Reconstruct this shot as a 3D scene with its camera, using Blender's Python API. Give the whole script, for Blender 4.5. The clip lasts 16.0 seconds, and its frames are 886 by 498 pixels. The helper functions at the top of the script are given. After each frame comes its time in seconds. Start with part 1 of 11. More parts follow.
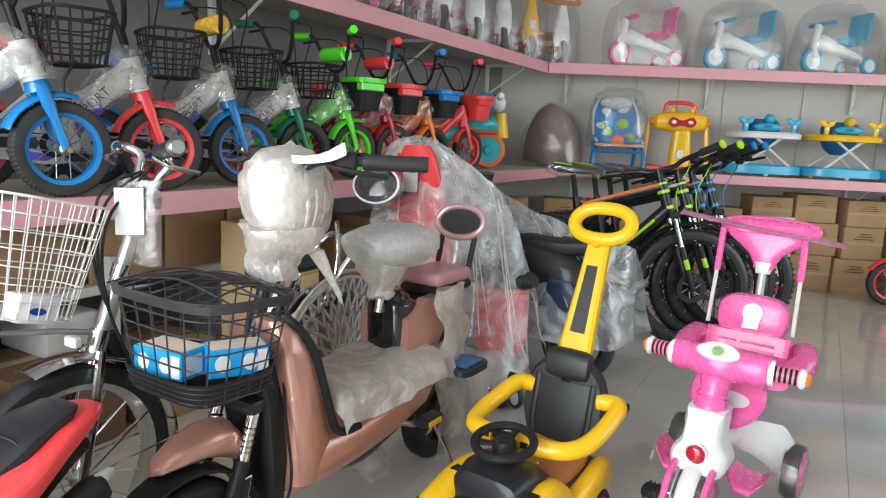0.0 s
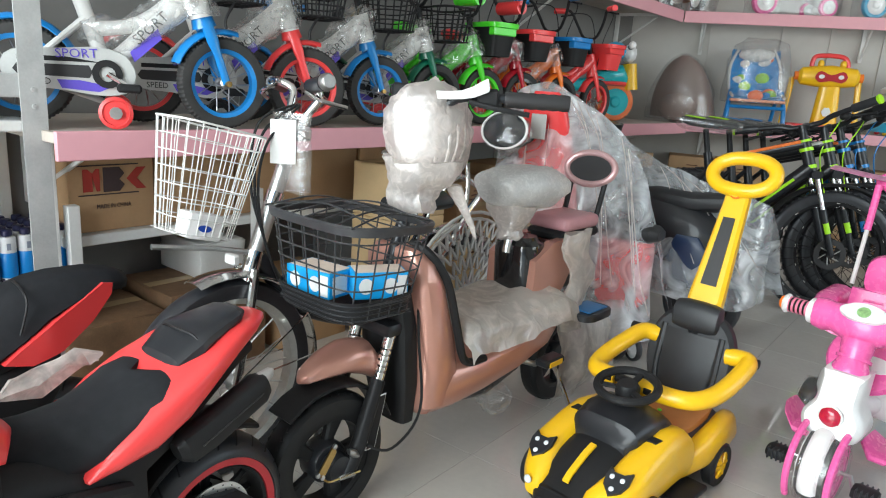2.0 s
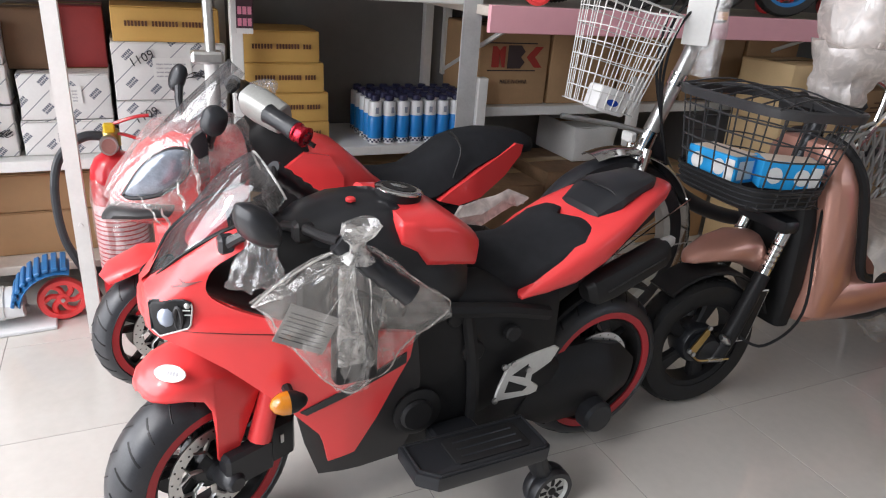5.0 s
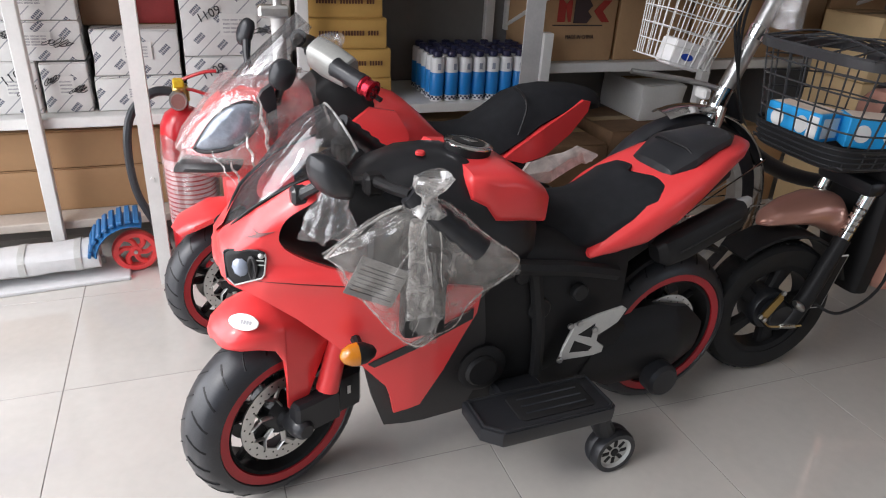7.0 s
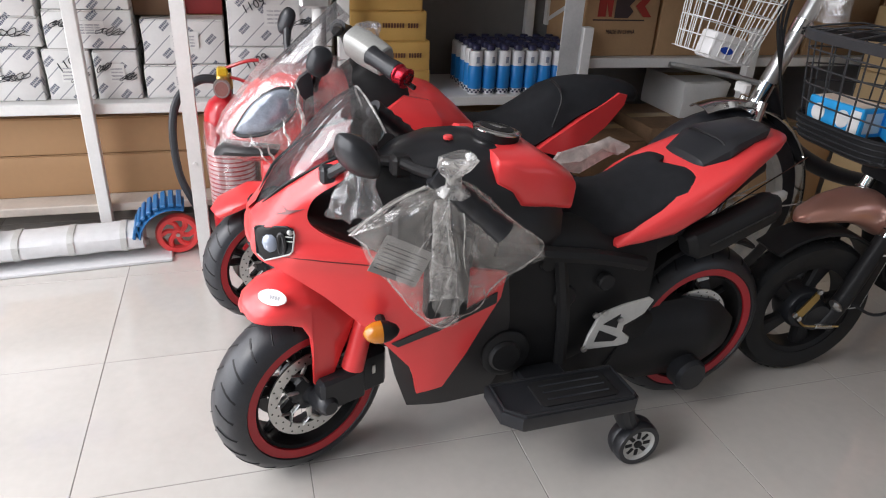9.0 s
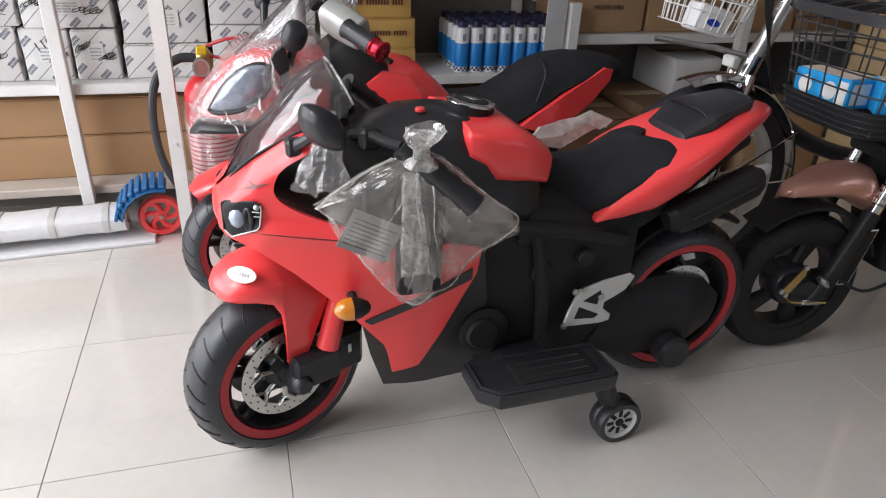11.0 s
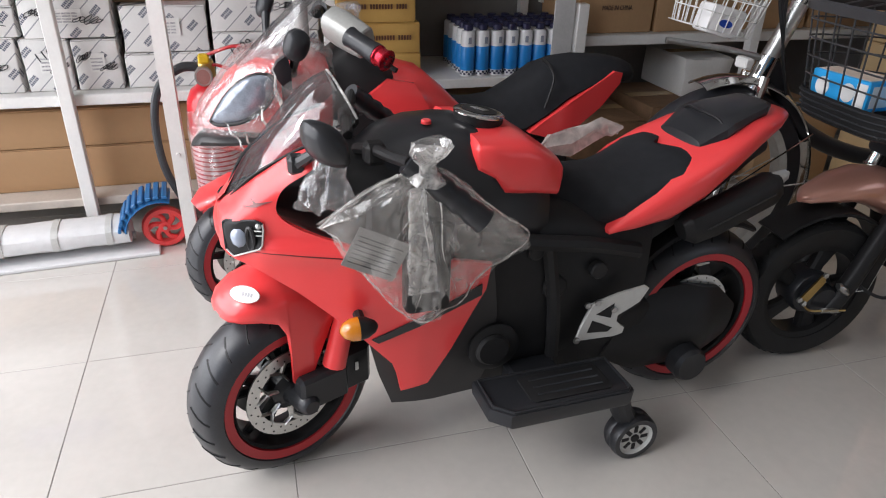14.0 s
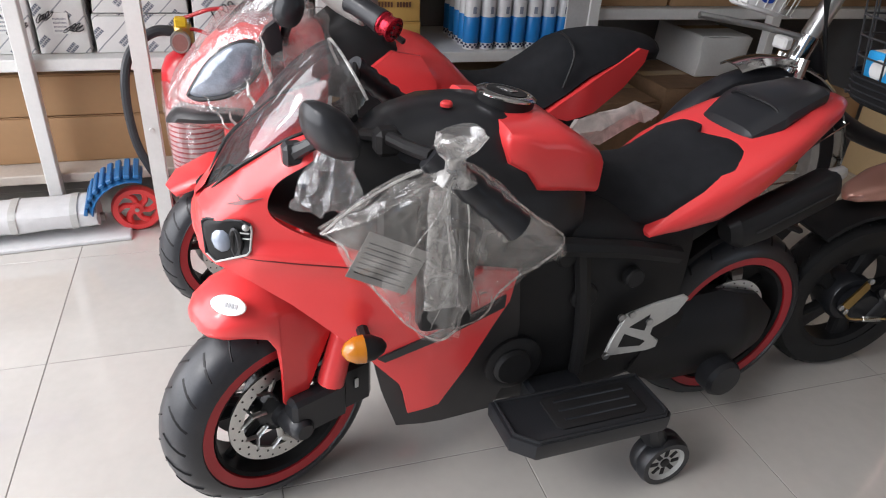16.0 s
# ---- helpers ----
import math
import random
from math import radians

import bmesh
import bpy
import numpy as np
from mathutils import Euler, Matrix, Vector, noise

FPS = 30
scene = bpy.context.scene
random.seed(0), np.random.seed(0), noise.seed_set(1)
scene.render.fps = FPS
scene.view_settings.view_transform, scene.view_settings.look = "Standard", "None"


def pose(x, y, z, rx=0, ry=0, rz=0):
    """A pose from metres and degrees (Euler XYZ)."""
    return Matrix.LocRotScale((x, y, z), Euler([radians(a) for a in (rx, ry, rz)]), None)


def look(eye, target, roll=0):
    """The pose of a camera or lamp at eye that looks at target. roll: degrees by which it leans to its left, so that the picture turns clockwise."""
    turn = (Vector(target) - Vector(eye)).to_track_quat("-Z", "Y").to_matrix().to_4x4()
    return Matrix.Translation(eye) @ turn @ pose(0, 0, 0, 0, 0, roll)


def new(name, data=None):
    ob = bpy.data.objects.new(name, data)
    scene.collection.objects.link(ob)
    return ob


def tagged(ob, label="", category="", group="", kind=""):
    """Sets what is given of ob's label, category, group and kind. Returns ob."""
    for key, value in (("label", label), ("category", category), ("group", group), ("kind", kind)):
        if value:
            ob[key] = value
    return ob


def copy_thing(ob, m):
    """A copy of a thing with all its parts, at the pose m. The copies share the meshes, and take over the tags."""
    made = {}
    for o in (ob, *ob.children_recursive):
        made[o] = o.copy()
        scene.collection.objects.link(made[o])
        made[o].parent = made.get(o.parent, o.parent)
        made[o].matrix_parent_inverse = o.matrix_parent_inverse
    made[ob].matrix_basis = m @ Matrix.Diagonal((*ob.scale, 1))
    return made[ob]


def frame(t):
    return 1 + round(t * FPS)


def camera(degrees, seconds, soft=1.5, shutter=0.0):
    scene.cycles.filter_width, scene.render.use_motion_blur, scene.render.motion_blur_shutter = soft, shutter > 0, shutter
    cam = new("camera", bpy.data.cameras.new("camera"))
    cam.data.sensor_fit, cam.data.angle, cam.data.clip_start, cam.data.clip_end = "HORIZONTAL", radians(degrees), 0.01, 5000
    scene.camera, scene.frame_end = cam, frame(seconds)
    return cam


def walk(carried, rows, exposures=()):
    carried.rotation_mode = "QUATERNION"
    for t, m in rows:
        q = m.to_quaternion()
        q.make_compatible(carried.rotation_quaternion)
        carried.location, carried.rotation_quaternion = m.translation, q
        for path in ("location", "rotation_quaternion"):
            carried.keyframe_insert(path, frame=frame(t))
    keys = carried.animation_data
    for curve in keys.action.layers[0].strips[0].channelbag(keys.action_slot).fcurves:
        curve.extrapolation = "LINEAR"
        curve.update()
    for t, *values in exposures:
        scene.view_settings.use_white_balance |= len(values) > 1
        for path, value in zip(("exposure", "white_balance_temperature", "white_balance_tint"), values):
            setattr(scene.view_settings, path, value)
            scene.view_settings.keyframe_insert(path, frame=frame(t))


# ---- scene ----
S = 1.25  # metres to a plan unit: the floor tiles are half a metre
S4 = Matrix.Scale(S, 4)
cam = camera(66.3, 16.0, soft=1.1)
PATH = [
    (0, (1.008, 0.215, 1.074), (0.055, 1.941, 0.737), 2.7),
    (0.5, (1.0, 0.194, 1.066), (-0.033, 1.866, 0.694), 3.1),
    (1, (0.99, 0.183, 1.054), (-0.092, 1.815, 0.648), 3.5),
    (1.5, (0.984, 0.165, 1.045), (-0.15, 1.754, 0.609), 3.8),
    (2, (0.981, 0.146, 1.03), (-0.213, 1.678, 0.553), 3.8),
    (2.5, (0.975, 0.127, 1.018), (-0.29, 1.59, 0.511), 4.0),
    (3, (0.977, 0.082, 1.003), (-0.439, 1.384, 0.455), 4.3),
    (3.5, (0.973, 0.023, 0.983), (-0.578, 1.103, 0.331), 4.3),
    (4, (0.959, -0.014, 0.97), (-0.633, 0.965, 0.26), 4.2),
    (4.5, (0.952, -0.037, 0.957), (-0.68, 0.85, 0.216), 4.2),
    (5, (0.942, -0.061, 0.952), (-0.718, 0.741, 0.175), 4.2),
    (5.2, (0.941, -0.071, 0.937), (-0.726, 0.712, 0.159), 4.2),
    (7.3, (0.927, -0.085, 0.935), (-0.75, 0.55, 0.049), 3.1),
    (7.5, (0.934, -0.087, 0.939), (-0.755, 0.53, 0.063), 3.0),
    (8, (0.95, -0.093, 0.931), (-0.761, 0.466, 0.059), 4.0),
    (8.5, (0.962, -0.086, 0.933), (-0.766, 0.454, 0.082), 3.4),
    (9, (0.96, -0.066, 0.919), (-0.75, 0.468, 0.029), 3.2),
    (9.5, (0.967, -0.046, 0.909), (-0.727, 0.493, -0.008), 2.9),
    (11.8, (0.959, -0.018, 0.895), (-0.737, 0.501, -0.029), 2.6),
    (12, (0.963, -0.018, 0.901), (-0.743, 0.498, -0.007), 2.3),
    (12.5, (0.968, -0.019, 0.907), (-0.755, 0.496, 0.032), 2.4),
    (13, (0.961, -0.017, 0.907), (-0.756, 0.49, 0.014), 2.6),
    (13.5, (0.948, -0.015, 0.906), (-0.763, 0.478, -0.006), 2.0),
    (14, (0.922, -0.01, 0.905), (-0.774, 0.494, -0.026), 1.7),
    (14.5, (0.889, -0.009, 0.899), (-0.797, 0.506, -0.045), 2.2),
    (15, (0.838, -0.011, 0.894), (-0.838, 0.531, -0.052), 2.9),
    (15.5, (0.811, -0.013, 0.891), (-0.859, 0.55, -0.054), 2.9),
    (16, (0.762, -0.017, 0.869), (-0.881, 0.536, -0.128), 3.7),
]
walk(cam, [(t, look(S * Vector(eye), S * Vector(target), roll)) for t, eye, target, roll in PATH],
     exposures=((0, 0.75, 6450, 1), (2, 0.81, 6300, -1), (3.4, 0.82, 6250, 1), (4.5, 0.27, 6500, 9), (7.5, -0.17, 6500, 10), (16, -0.17, 6500, 10)))

# ---- light ----
world = bpy.data.worlds.new("sky")
scene.world = world
world.use_nodes = True
wn = world.node_tree.nodes
sky = wn.new("ShaderNodeTexSky")
sky.sky_type, sky.sun_disc = "NISHITA", False
sky.sun_elevation, sky.sun_rotation = radians(42), radians(200)
world.node_tree.links.new(sky.outputs[0], wn["Background"].inputs[0])
wn["Background"].inputs[1].default_value = 0.1
sun = new("sun", bpy.data.lights.new("sun", "SUN"))
sun.data.energy, sun.data.angle, sun.data.color = 1.0, radians(12), (1, 0.97, 0.94)
sun.matrix_world = look((2, -9, 8), (0, 0, 0))
# daylight through the open shop front, and an added side fill lamp
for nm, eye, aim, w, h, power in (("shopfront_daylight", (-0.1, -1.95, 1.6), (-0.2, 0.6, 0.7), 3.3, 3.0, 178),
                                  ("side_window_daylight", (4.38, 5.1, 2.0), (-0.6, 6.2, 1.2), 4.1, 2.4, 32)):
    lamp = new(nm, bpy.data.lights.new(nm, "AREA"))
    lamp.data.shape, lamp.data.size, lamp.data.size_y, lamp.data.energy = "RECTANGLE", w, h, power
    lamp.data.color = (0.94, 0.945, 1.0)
    lamp.data.spread = radians(180 if aim[1] < 2 else 125)  # the side fill is narrowed to keep off the near floor
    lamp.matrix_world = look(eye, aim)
scene.view_settings.exposure = 0.0


# ---- materials ----
def mat(name, color, rough=0.5, metal=0.0, vary=0.12, size=0.05, bump=0.0, bump_size=0.01, coat=0.0, random=0.0, spec=0.5, uneven=0.1):
    """A painted or plain surface: two scales of tone, uneven gloss and a fine relief. Sizes in metres."""
    m = bpy.data.materials.new(name)
    m.use_nodes = True
    nt = m.node_tree
    b = nt.nodes["Principled BSDF"]
    b.inputs["Metallic"].default_value = metal
    b.inputs["Coat Weight"].default_value = coat
    b.inputs["Specular IOR Level"].default_value = spec
    tc = nt.nodes.new("ShaderNodeTexCoord")
    big, fine = nt.nodes.new("ShaderNodeTexNoise"), nt.nodes.new("ShaderNodeTexNoise")
    big.inputs["Scale"].default_value, big.inputs["Detail"].default_value = 1 / size, 4
    fine.inputs["Scale"].default_value, fine.inputs["Detail"].default_value = 9 / size, 2
    for n in (big, fine):
        nt.links.new(tc.outputs["Object"], n.inputs["Vector"])
    add = nt.nodes.new("ShaderNodeMath")
    add.operation, add.inputs[1].default_value = "MULTIPLY_ADD", 0.65
    nt.links.new(big.outputs[0], add.inputs[0])
    half = nt.nodes.new("ShaderNodeMath")
    half.operation, half.inputs[1].default_value = "MULTIPLY", 0.35
    nt.links.new(fine.outputs[0], half.inputs[0])
    nt.links.new(half.outputs[0], add.inputs[2])
    ramp = nt.nodes.new("ShaderNodeMapRange")
    ramp.inputs["From Min"].default_value, ramp.inputs["From Max"].default_value = 0.3, 0.7
    ramp.inputs["To Min"].default_value, ramp.inputs["To Max"].default_value = 1 - vary, 1 + vary
    nt.links.new(add.outputs[0], ramp.inputs["Value"])
    value = ramp.outputs[0]
    if random:
        info = nt.nodes.new("ShaderNodeObjectInfo")
        rr = nt.nodes.new("ShaderNodeMapRange")
        rr.inputs["To Min"].default_value, rr.inputs["To Max"].default_value = 1 - random, 1 + random
        nt.links.new(info.outputs["Random"], rr.inputs["Value"])
        mul = nt.nodes.new("ShaderNodeMath")
        mul.operation = "MULTIPLY"
        nt.links.new(value, mul.inputs[0])
        nt.links.new(rr.outputs[0], mul.inputs[1])
        value = mul.outputs[0]
    mix = nt.nodes.new("ShaderNodeVectorMath")
    mix.operation = "SCALE"
    mix.inputs[0].default_value = color[:3]
    nt.links.new(value, mix.inputs["Scale"])
    nt.links.new(mix.outputs[0], b.inputs["Base Color"])
    rg = nt.nodes.new("ShaderNodeMapRange")
    rg.inputs["To Min"].default_value, rg.inputs["To Max"].default_value = max(0.02, rough * (1 - uneven)), min(1, rough * (1 + uneven))
    nt.links.new(fine.outputs[0], rg.inputs["Value"])
    nt.links.new(rg.outputs[0], b.inputs["Roughness"])
    if bump:
        n = nt.nodes.new("ShaderNodeTexNoise")
        n.inputs["Scale"].default_value, n.inputs["Detail"].default_value = 1 / bump_size, 3
        nt.links.new(tc.outputs["Object"], n.inputs["Vector"])
        bp = nt.nodes.new("ShaderNodeBump")
        bp.inputs["Strength"].default_value, bp.inputs["Distance"].default_value = bump, bump_size * 0.3
        nt.links.new(n.outputs[0], bp.inputs["Height"])
        nt.links.new(bp.outputs[0], b.inputs["Normal"])
    return m


def film(name, color, haze=0.25, rough=0.12, crease=0.02, gloss=0.12, tint=0.97):
    """Thin clear plastic: mostly see-through, a milky part that varies, and a wrinkled shine."""
    m = bpy.data.materials.new(name)
    m.use_nodes = True
    nt = m.node_tree
    nt.nodes.remove(nt.nodes["Principled BSDF"])
    out = nt.nodes["Material Output"]
    tc = nt.nodes.new("ShaderNodeTexCoord")
    n = nt.nodes.new("ShaderNodeTexNoise")
    n.inputs["Scale"].default_value, n.inputs["Detail"].default_value, n.inputs["Distortion"].default_value = 0.5 / crease, 5, 1.2
    nt.links.new(tc.outputs["Object"], n.inputs["Vector"])
    bp = nt.nodes.new("ShaderNodeBump")
    bp.inputs["Strength"].default_value, bp.inputs["Distance"].default_value = 0.9, crease * 0.35
    nt.links.new(n.outputs[0], bp.inputs["Height"])
    clear = nt.nodes.new("ShaderNodeBsdfTransparent")
    clear.inputs[0].default_value = (tint, tint, tint, 1)
    milk = nt.nodes.new("ShaderNodeBsdfDiffuse")
    milk.inputs[0].default_value = (*color, 1)
    trans = nt.nodes.new("ShaderNodeBsdfTranslucent")
    trans.inputs[0].default_value = (*color, 1)
    both = nt.nodes.new("ShaderNodeMixShader")
    both.inputs[0].default_value = 0.5
    nt.links.new(milk.outputs[0], both.inputs[1])
    nt.links.new(trans.outputs[0], both.inputs[2])
    shine = nt.nodes.new("ShaderNodeBsdfGlossy")
    shine.inputs["Roughness"].default_value = rough
    for s in (milk, shine):
        nt.links.new(bp.outputs[0], s.inputs["Normal"])
    hz = nt.nodes.new("ShaderNodeMapRange")
    hz.inputs["From Min"].default_value, hz.inputs["From Max"].default_value = 0.45, 0.78
    hz.inputs["To Min"].default_value, hz.inputs["To Max"].default_value = haze * 0.55, min(0.97, haze * 2.4)
    nt.links.new(n.outputs[0], hz.inputs["Value"])
    m1, m2 = nt.nodes.new("ShaderNodeMixShader"), nt.nodes.new("ShaderNodeMixShader")
    nt.links.new(hz.outputs[0], m1.inputs[0])
    nt.links.new(clear.outputs[0], m1.inputs[1])
    nt.links.new(both.outputs[0], m1.inputs[2])
    m2.inputs[0].default_value = gloss
    nt.links.new(m1.outputs[0], m2.inputs[1])
    nt.links.new(shine.outputs[0], m2.inputs[2])
    nt.links.new(m2.outputs[0], out.inputs[0])
    return m


RED = mat("red_abs_plastic", (0.82, 0.054, 0.057), 0.3, vary=0.025, size=0.3, coat=0.3, uneven=0.04)
BLACK = mat("black_plastic", (0.0175, 0.0172, 0.0178), 0.45, vary=0.12, size=0.1, spec=0.2)
SATIN_BLACK = mat("satin_black_plastic", (0.0175, 0.0183, 0.021), 0.4, vary=0.06, size=0.2, spec=0.28, coat=0.25)
RUBBER = mat("tyre_rubber", (0.024, 0.025, 0.029), 0.36, vary=0.25, size=0.03, bump=0.06, bump_size=0.004, spec=0.5)
SEAT = mat("black_seat_cloth", (0.0165, 0.0175, 0.02), 0.75, vary=0.2, size=0.02, bump=0.35, bump_size=0.0015, spec=0.2)
LEATHER = mat("black_leatherette", (0.02, 0.021, 0.023), 0.45, vary=0.2, size=0.03, bump=0.3, bump_size=0.003)
CHROME = mat("chrome", (0.72, 0.72, 0.71), 0.13, metal=1, vary=0.08, size=0.04)
STEEL = mat("dull_steel", (0.5, 0.5, 0.49), 0.35, metal=1, vary=0.15, size=0.03)
ALLOY = mat("cast_alloy", (0.62, 0.62, 0.6), 0.3, metal=0.9, vary=0.1, size=0.02)
SILVER_PLASTIC = mat("silver_plastic", (0.55, 0.55, 0.53), 0.35, metal=0.35, vary=0.08)
ROSE = mat("rose_gold_paint", (0.56, 0.28, 0.215), 0.3, metal=0.45, vary=0.03, size=0.15, coat=0.6)
WHITE = mat("white_enamel", (0.702, 0.693, 0.666), 0.4, vary=0.06, size=0.08, bump=0.05, bump_size=0.01)
WHITE_PLASTIC = mat("white_plastic", (0.82, 0.81, 0.8), 0.3, vary=0.04)
GREY_STEEL = mat("grey_painted_steel", (0.425, 0.425, 0.416), 0.45, vary=0.12, size=0.05, bump=0.08, bump_size=0.01)
WALL = mat("cream_wall_paint", (0.55, 0.525, 0.49), 0.75, vary=0.05, size=0.5, bump=0.06, bump_size=0.01)
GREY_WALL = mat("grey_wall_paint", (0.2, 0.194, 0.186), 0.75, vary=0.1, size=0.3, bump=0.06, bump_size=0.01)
PINK_BOARD = mat("pink_laminate", (0.74, 0.37, 0.415), 0.45, vary=0.04, size=0.3)
SHELF_TOP = mat("dusty_shelf_board", (0.5, 0.44, 0.38), 0.6, vary=0.12, size=0.1)
TILE = mat("polished_floor_tile", (0.54, 0.513, 0.475), 0.12, coat=0.7, vary=0.06, size=0.2, random=0.03, uneven=0.25)
GROUT = mat("floor_grout", (0.24, 0.225, 0.21), 0.9, vary=0.2, size=0.05)
CARD = mat("brown_cardboard", (0.42, 0.26, 0.135), 0.8, vary=0.08, size=0.08, bump=0.08, bump_size=0.006, random=0.08)
CARD_LONG = mat("smooth_brown_cardboard", (0.35, 0.205, 0.1), 0.75, vary=0.06, size=0.15, bump=0.06, bump_size=0.008, random=0.05)
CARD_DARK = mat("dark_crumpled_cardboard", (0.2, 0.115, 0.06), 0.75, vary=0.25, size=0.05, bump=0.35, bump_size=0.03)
CARD_GOLD = mat("yellow_cardboard", (0.55, 0.33, 0.09), 0.7, vary=0.05, size=0.06)
CARD_PALE = mat("pale_cardboard", (0.6, 0.43, 0.23), 0.75, vary=0.06, size=0.07)
YELLOW = mat("yellow_abs_plastic", (0.9, 0.52, 0.012), 0.3, vary=0.03, size=0.3, coat=0.2, uneven=0.04)
PINK = mat("pink_abs_plastic", (0.86, 0.13, 0.4), 0.27, vary=0.04, size=0.15, coat=0.2)
BLUE = mat("blue_paint", (0.015, 0.2, 0.53), 0.3, vary=0.06, coat=0.3)
GREEN = mat("green_paint", (0.11, 0.72, 0.03), 0.3, vary=0.05, coat=0.3)
DKGREEN = mat("dark_green_paint", (0.01, 0.13, 0.07), 0.3, vary=0.06, coat=0.3)
ORANGE = mat("orange_paint", (0.9, 0.2, 0.02), 0.3, vary=0.05, coat=0.3)
DKRED = mat("dark_red_paint", (0.42, 0.012, 0.025), 0.25, vary=0.05, coat=0.4)
BAG = film("bag_film", (0.95, 0.92, 0.87), haze=0.17, crease=0.014, gloss=0.11)
WRAP = film("wrapping_film", (0.8, 0.73, 0.69), haze=0.8, crease=0.022, gloss=0.08, rough=0.3)
COVER = film("cover_sheet_film", (0.92, 0.97, 1.0), haze=0.42, crease=0.07, gloss=0.08, rough=0.18)
CLEAR = film("clear_bag_film", (0.95, 0.95, 0.95), haze=0.075, crease=0.018, gloss=0.12)
BUBBLE = film("bubble_wrap_film", (0.95, 0.94, 0.92), haze=1.35, crease=0.005, gloss=0.07, rough=0.3)
SMOKE = film("tinted_windscreen", (0.55, 0.55, 0.57), haze=0.1, crease=0.3, gloss=0.16, rough=0.07, tint=0.66)


# ---- building blocks ----
def finish(bm, name, material, angle=35):
    bmesh.ops.recalc_face_normals(bm, faces=bm.faces)
    me = bpy.data.meshes.new(name)
    bm.to_mesh(me)
    bm.free()
    me.materials.append(material)
    me.shade_smooth()
    me.set_sharp_from_angle(angle=radians(angle))
    return me


def part(name, bm, material, parent=None, label="", angle=35, m=None):
    ob = new(name, finish(bm, name, material, angle))
    if parent is None:
        ob.matrix_world = S4 @ (m or Matrix())
    else:
        ob.parent = parent
        if m is not None:
            ob.matrix_local = m
    return tagged(ob, label)


def thing(name, label, category, m=None, group="", kind=""):
    ob = new(name)
    ob.empty_display_size = 0.05
    ob.matrix_world = S4 @ (m or Matrix())
    return tagged(ob, label, category, group, kind)


def piece(name, parent, m=None):
    """A group of parts that moves with its thing, one level down."""
    ob = new(name)
    ob.empty_display_size, ob.parent = 0.03, parent
    if m is not None:
        ob.matrix_local = m
    return ob


def B():
    return bmesh.new()


def box(bm, a, b, bevel=0.0, m=None, seg=1):
    """A box from corner a to corner b with bevelled edges."""
    vs = [bm.verts.new((x, y, z)) for x in (a[0], b[0]) for y in (a[1], b[1]) for z in (a[2], b[2])]
    fs = [bm.faces.new([vs[i] for i in f]) for f in ((0, 1, 3, 2), (4, 6, 7, 5), (0, 4, 5, 1), (2, 3, 7, 6), (0, 2, 6, 4), (1, 5, 7, 3))]
    if bevel:
        es = list({e for f in fs for e in f.edges})
        r = bmesh.ops.bevel(bm, geom=es, offset=bevel, segments=seg, profile=0.5, affect="EDGES")
        vs = list({v for v in vs if v.is_valid} | {v for v in r["verts"] if v.is_valid})
    if m is not None:
        for v in vs:
            v.co = m @ v.co
    return bm


def smooth(pts, n=6, closed=False):
    """Points of a Catmull-Rom curve through pts."""
    P = [Vector(p) for p in pts]
    k = len(P)
    out = []
    for i in range(k if closed else k - 1):
        a, b, c, d = (P[(i + j) % k] if closed else P[min(max(i + j, 0), k - 1)] for j in (-1, 0, 1, 2))
        for s in range(n):
            t = s / n
            out.append(0.5 * ((2 * b) + (c - a) * t + (2 * a - 5 * b + 4 * c - d) * t * t + (3 * b - a - 3 * c + d) * t ** 3))
    if not closed:
        out.append(P[-1])
    return out


def tube(bm, pts, r, seg=8, closed=False, flat=1.0, caps=True):
    """A round bar along pts; r a number or one for each point; flat squeezes the section."""
    P = [Vector(p) for p in pts]
    n = len(P)
    R = [r] * n if isinstance(r, (int, float)) else [r[min(int(i * len(r) / n), len(r) - 1)] if len(r) != n else r[i] for i in range(n)]
    rings, up = [], None
    for i in range(n):
        d = (P[(i + 1) % n] - P[i - 1]) if closed else (P[min(i + 1, n - 1)] - P[max(i - 1, 0)])
        d = d.normalized() if d.length > 1e-9 else Vector((0, 0, 1))
        if up is None:
            up = Vector((0, 0, 1)) if abs(d.z) < 0.9 else Vector((1, 0, 0))
        side = d.cross(up)
        side = side.normalized() if side.length > 1e-6 else d.orthogonal().normalized()
        up = side.cross(d).normalized()
        rings.append([bm.verts.new(P[i] + R[i] * (math.cos(a) * side + flat * math.sin(a) * up)) for a in (2 * math.pi * j / seg for j in range(seg))])
    for i in range(n if closed else n - 1):
        a, b = rings[i], rings[(i + 1) % n]
        for j in range(seg):
            bm.faces.new((a[j], a[(j + 1) % seg], b[(j + 1) % seg], b[j]))
    if caps and not closed:
        bm.faces.new(rings[0][::-1])
        bm.faces.new(rings[-1])
    return bm


def rod(bm, a, b, r, seg=8, r2=None):
    return tube(bm, [a, b], [r, r if r2 is None else r2], seg)


def loft(bm, rings, caps=True, wrap=True):
    """A skin over rings of equally many points."""
    V = [[bm.verts.new(p) for p in ring] for ring in rings]
    k = len(V[0])
    for a, b in zip(V, V[1:]):
        for j in range(k if wrap else k - 1):
            bm.faces.new((a[j], a[(j + 1) % k], b[(j + 1) % k], b[j]))
    if caps and wrap:
        bm.faces.new(V[0][::-1])
        bm.faces.new(V[-1])
    return bm


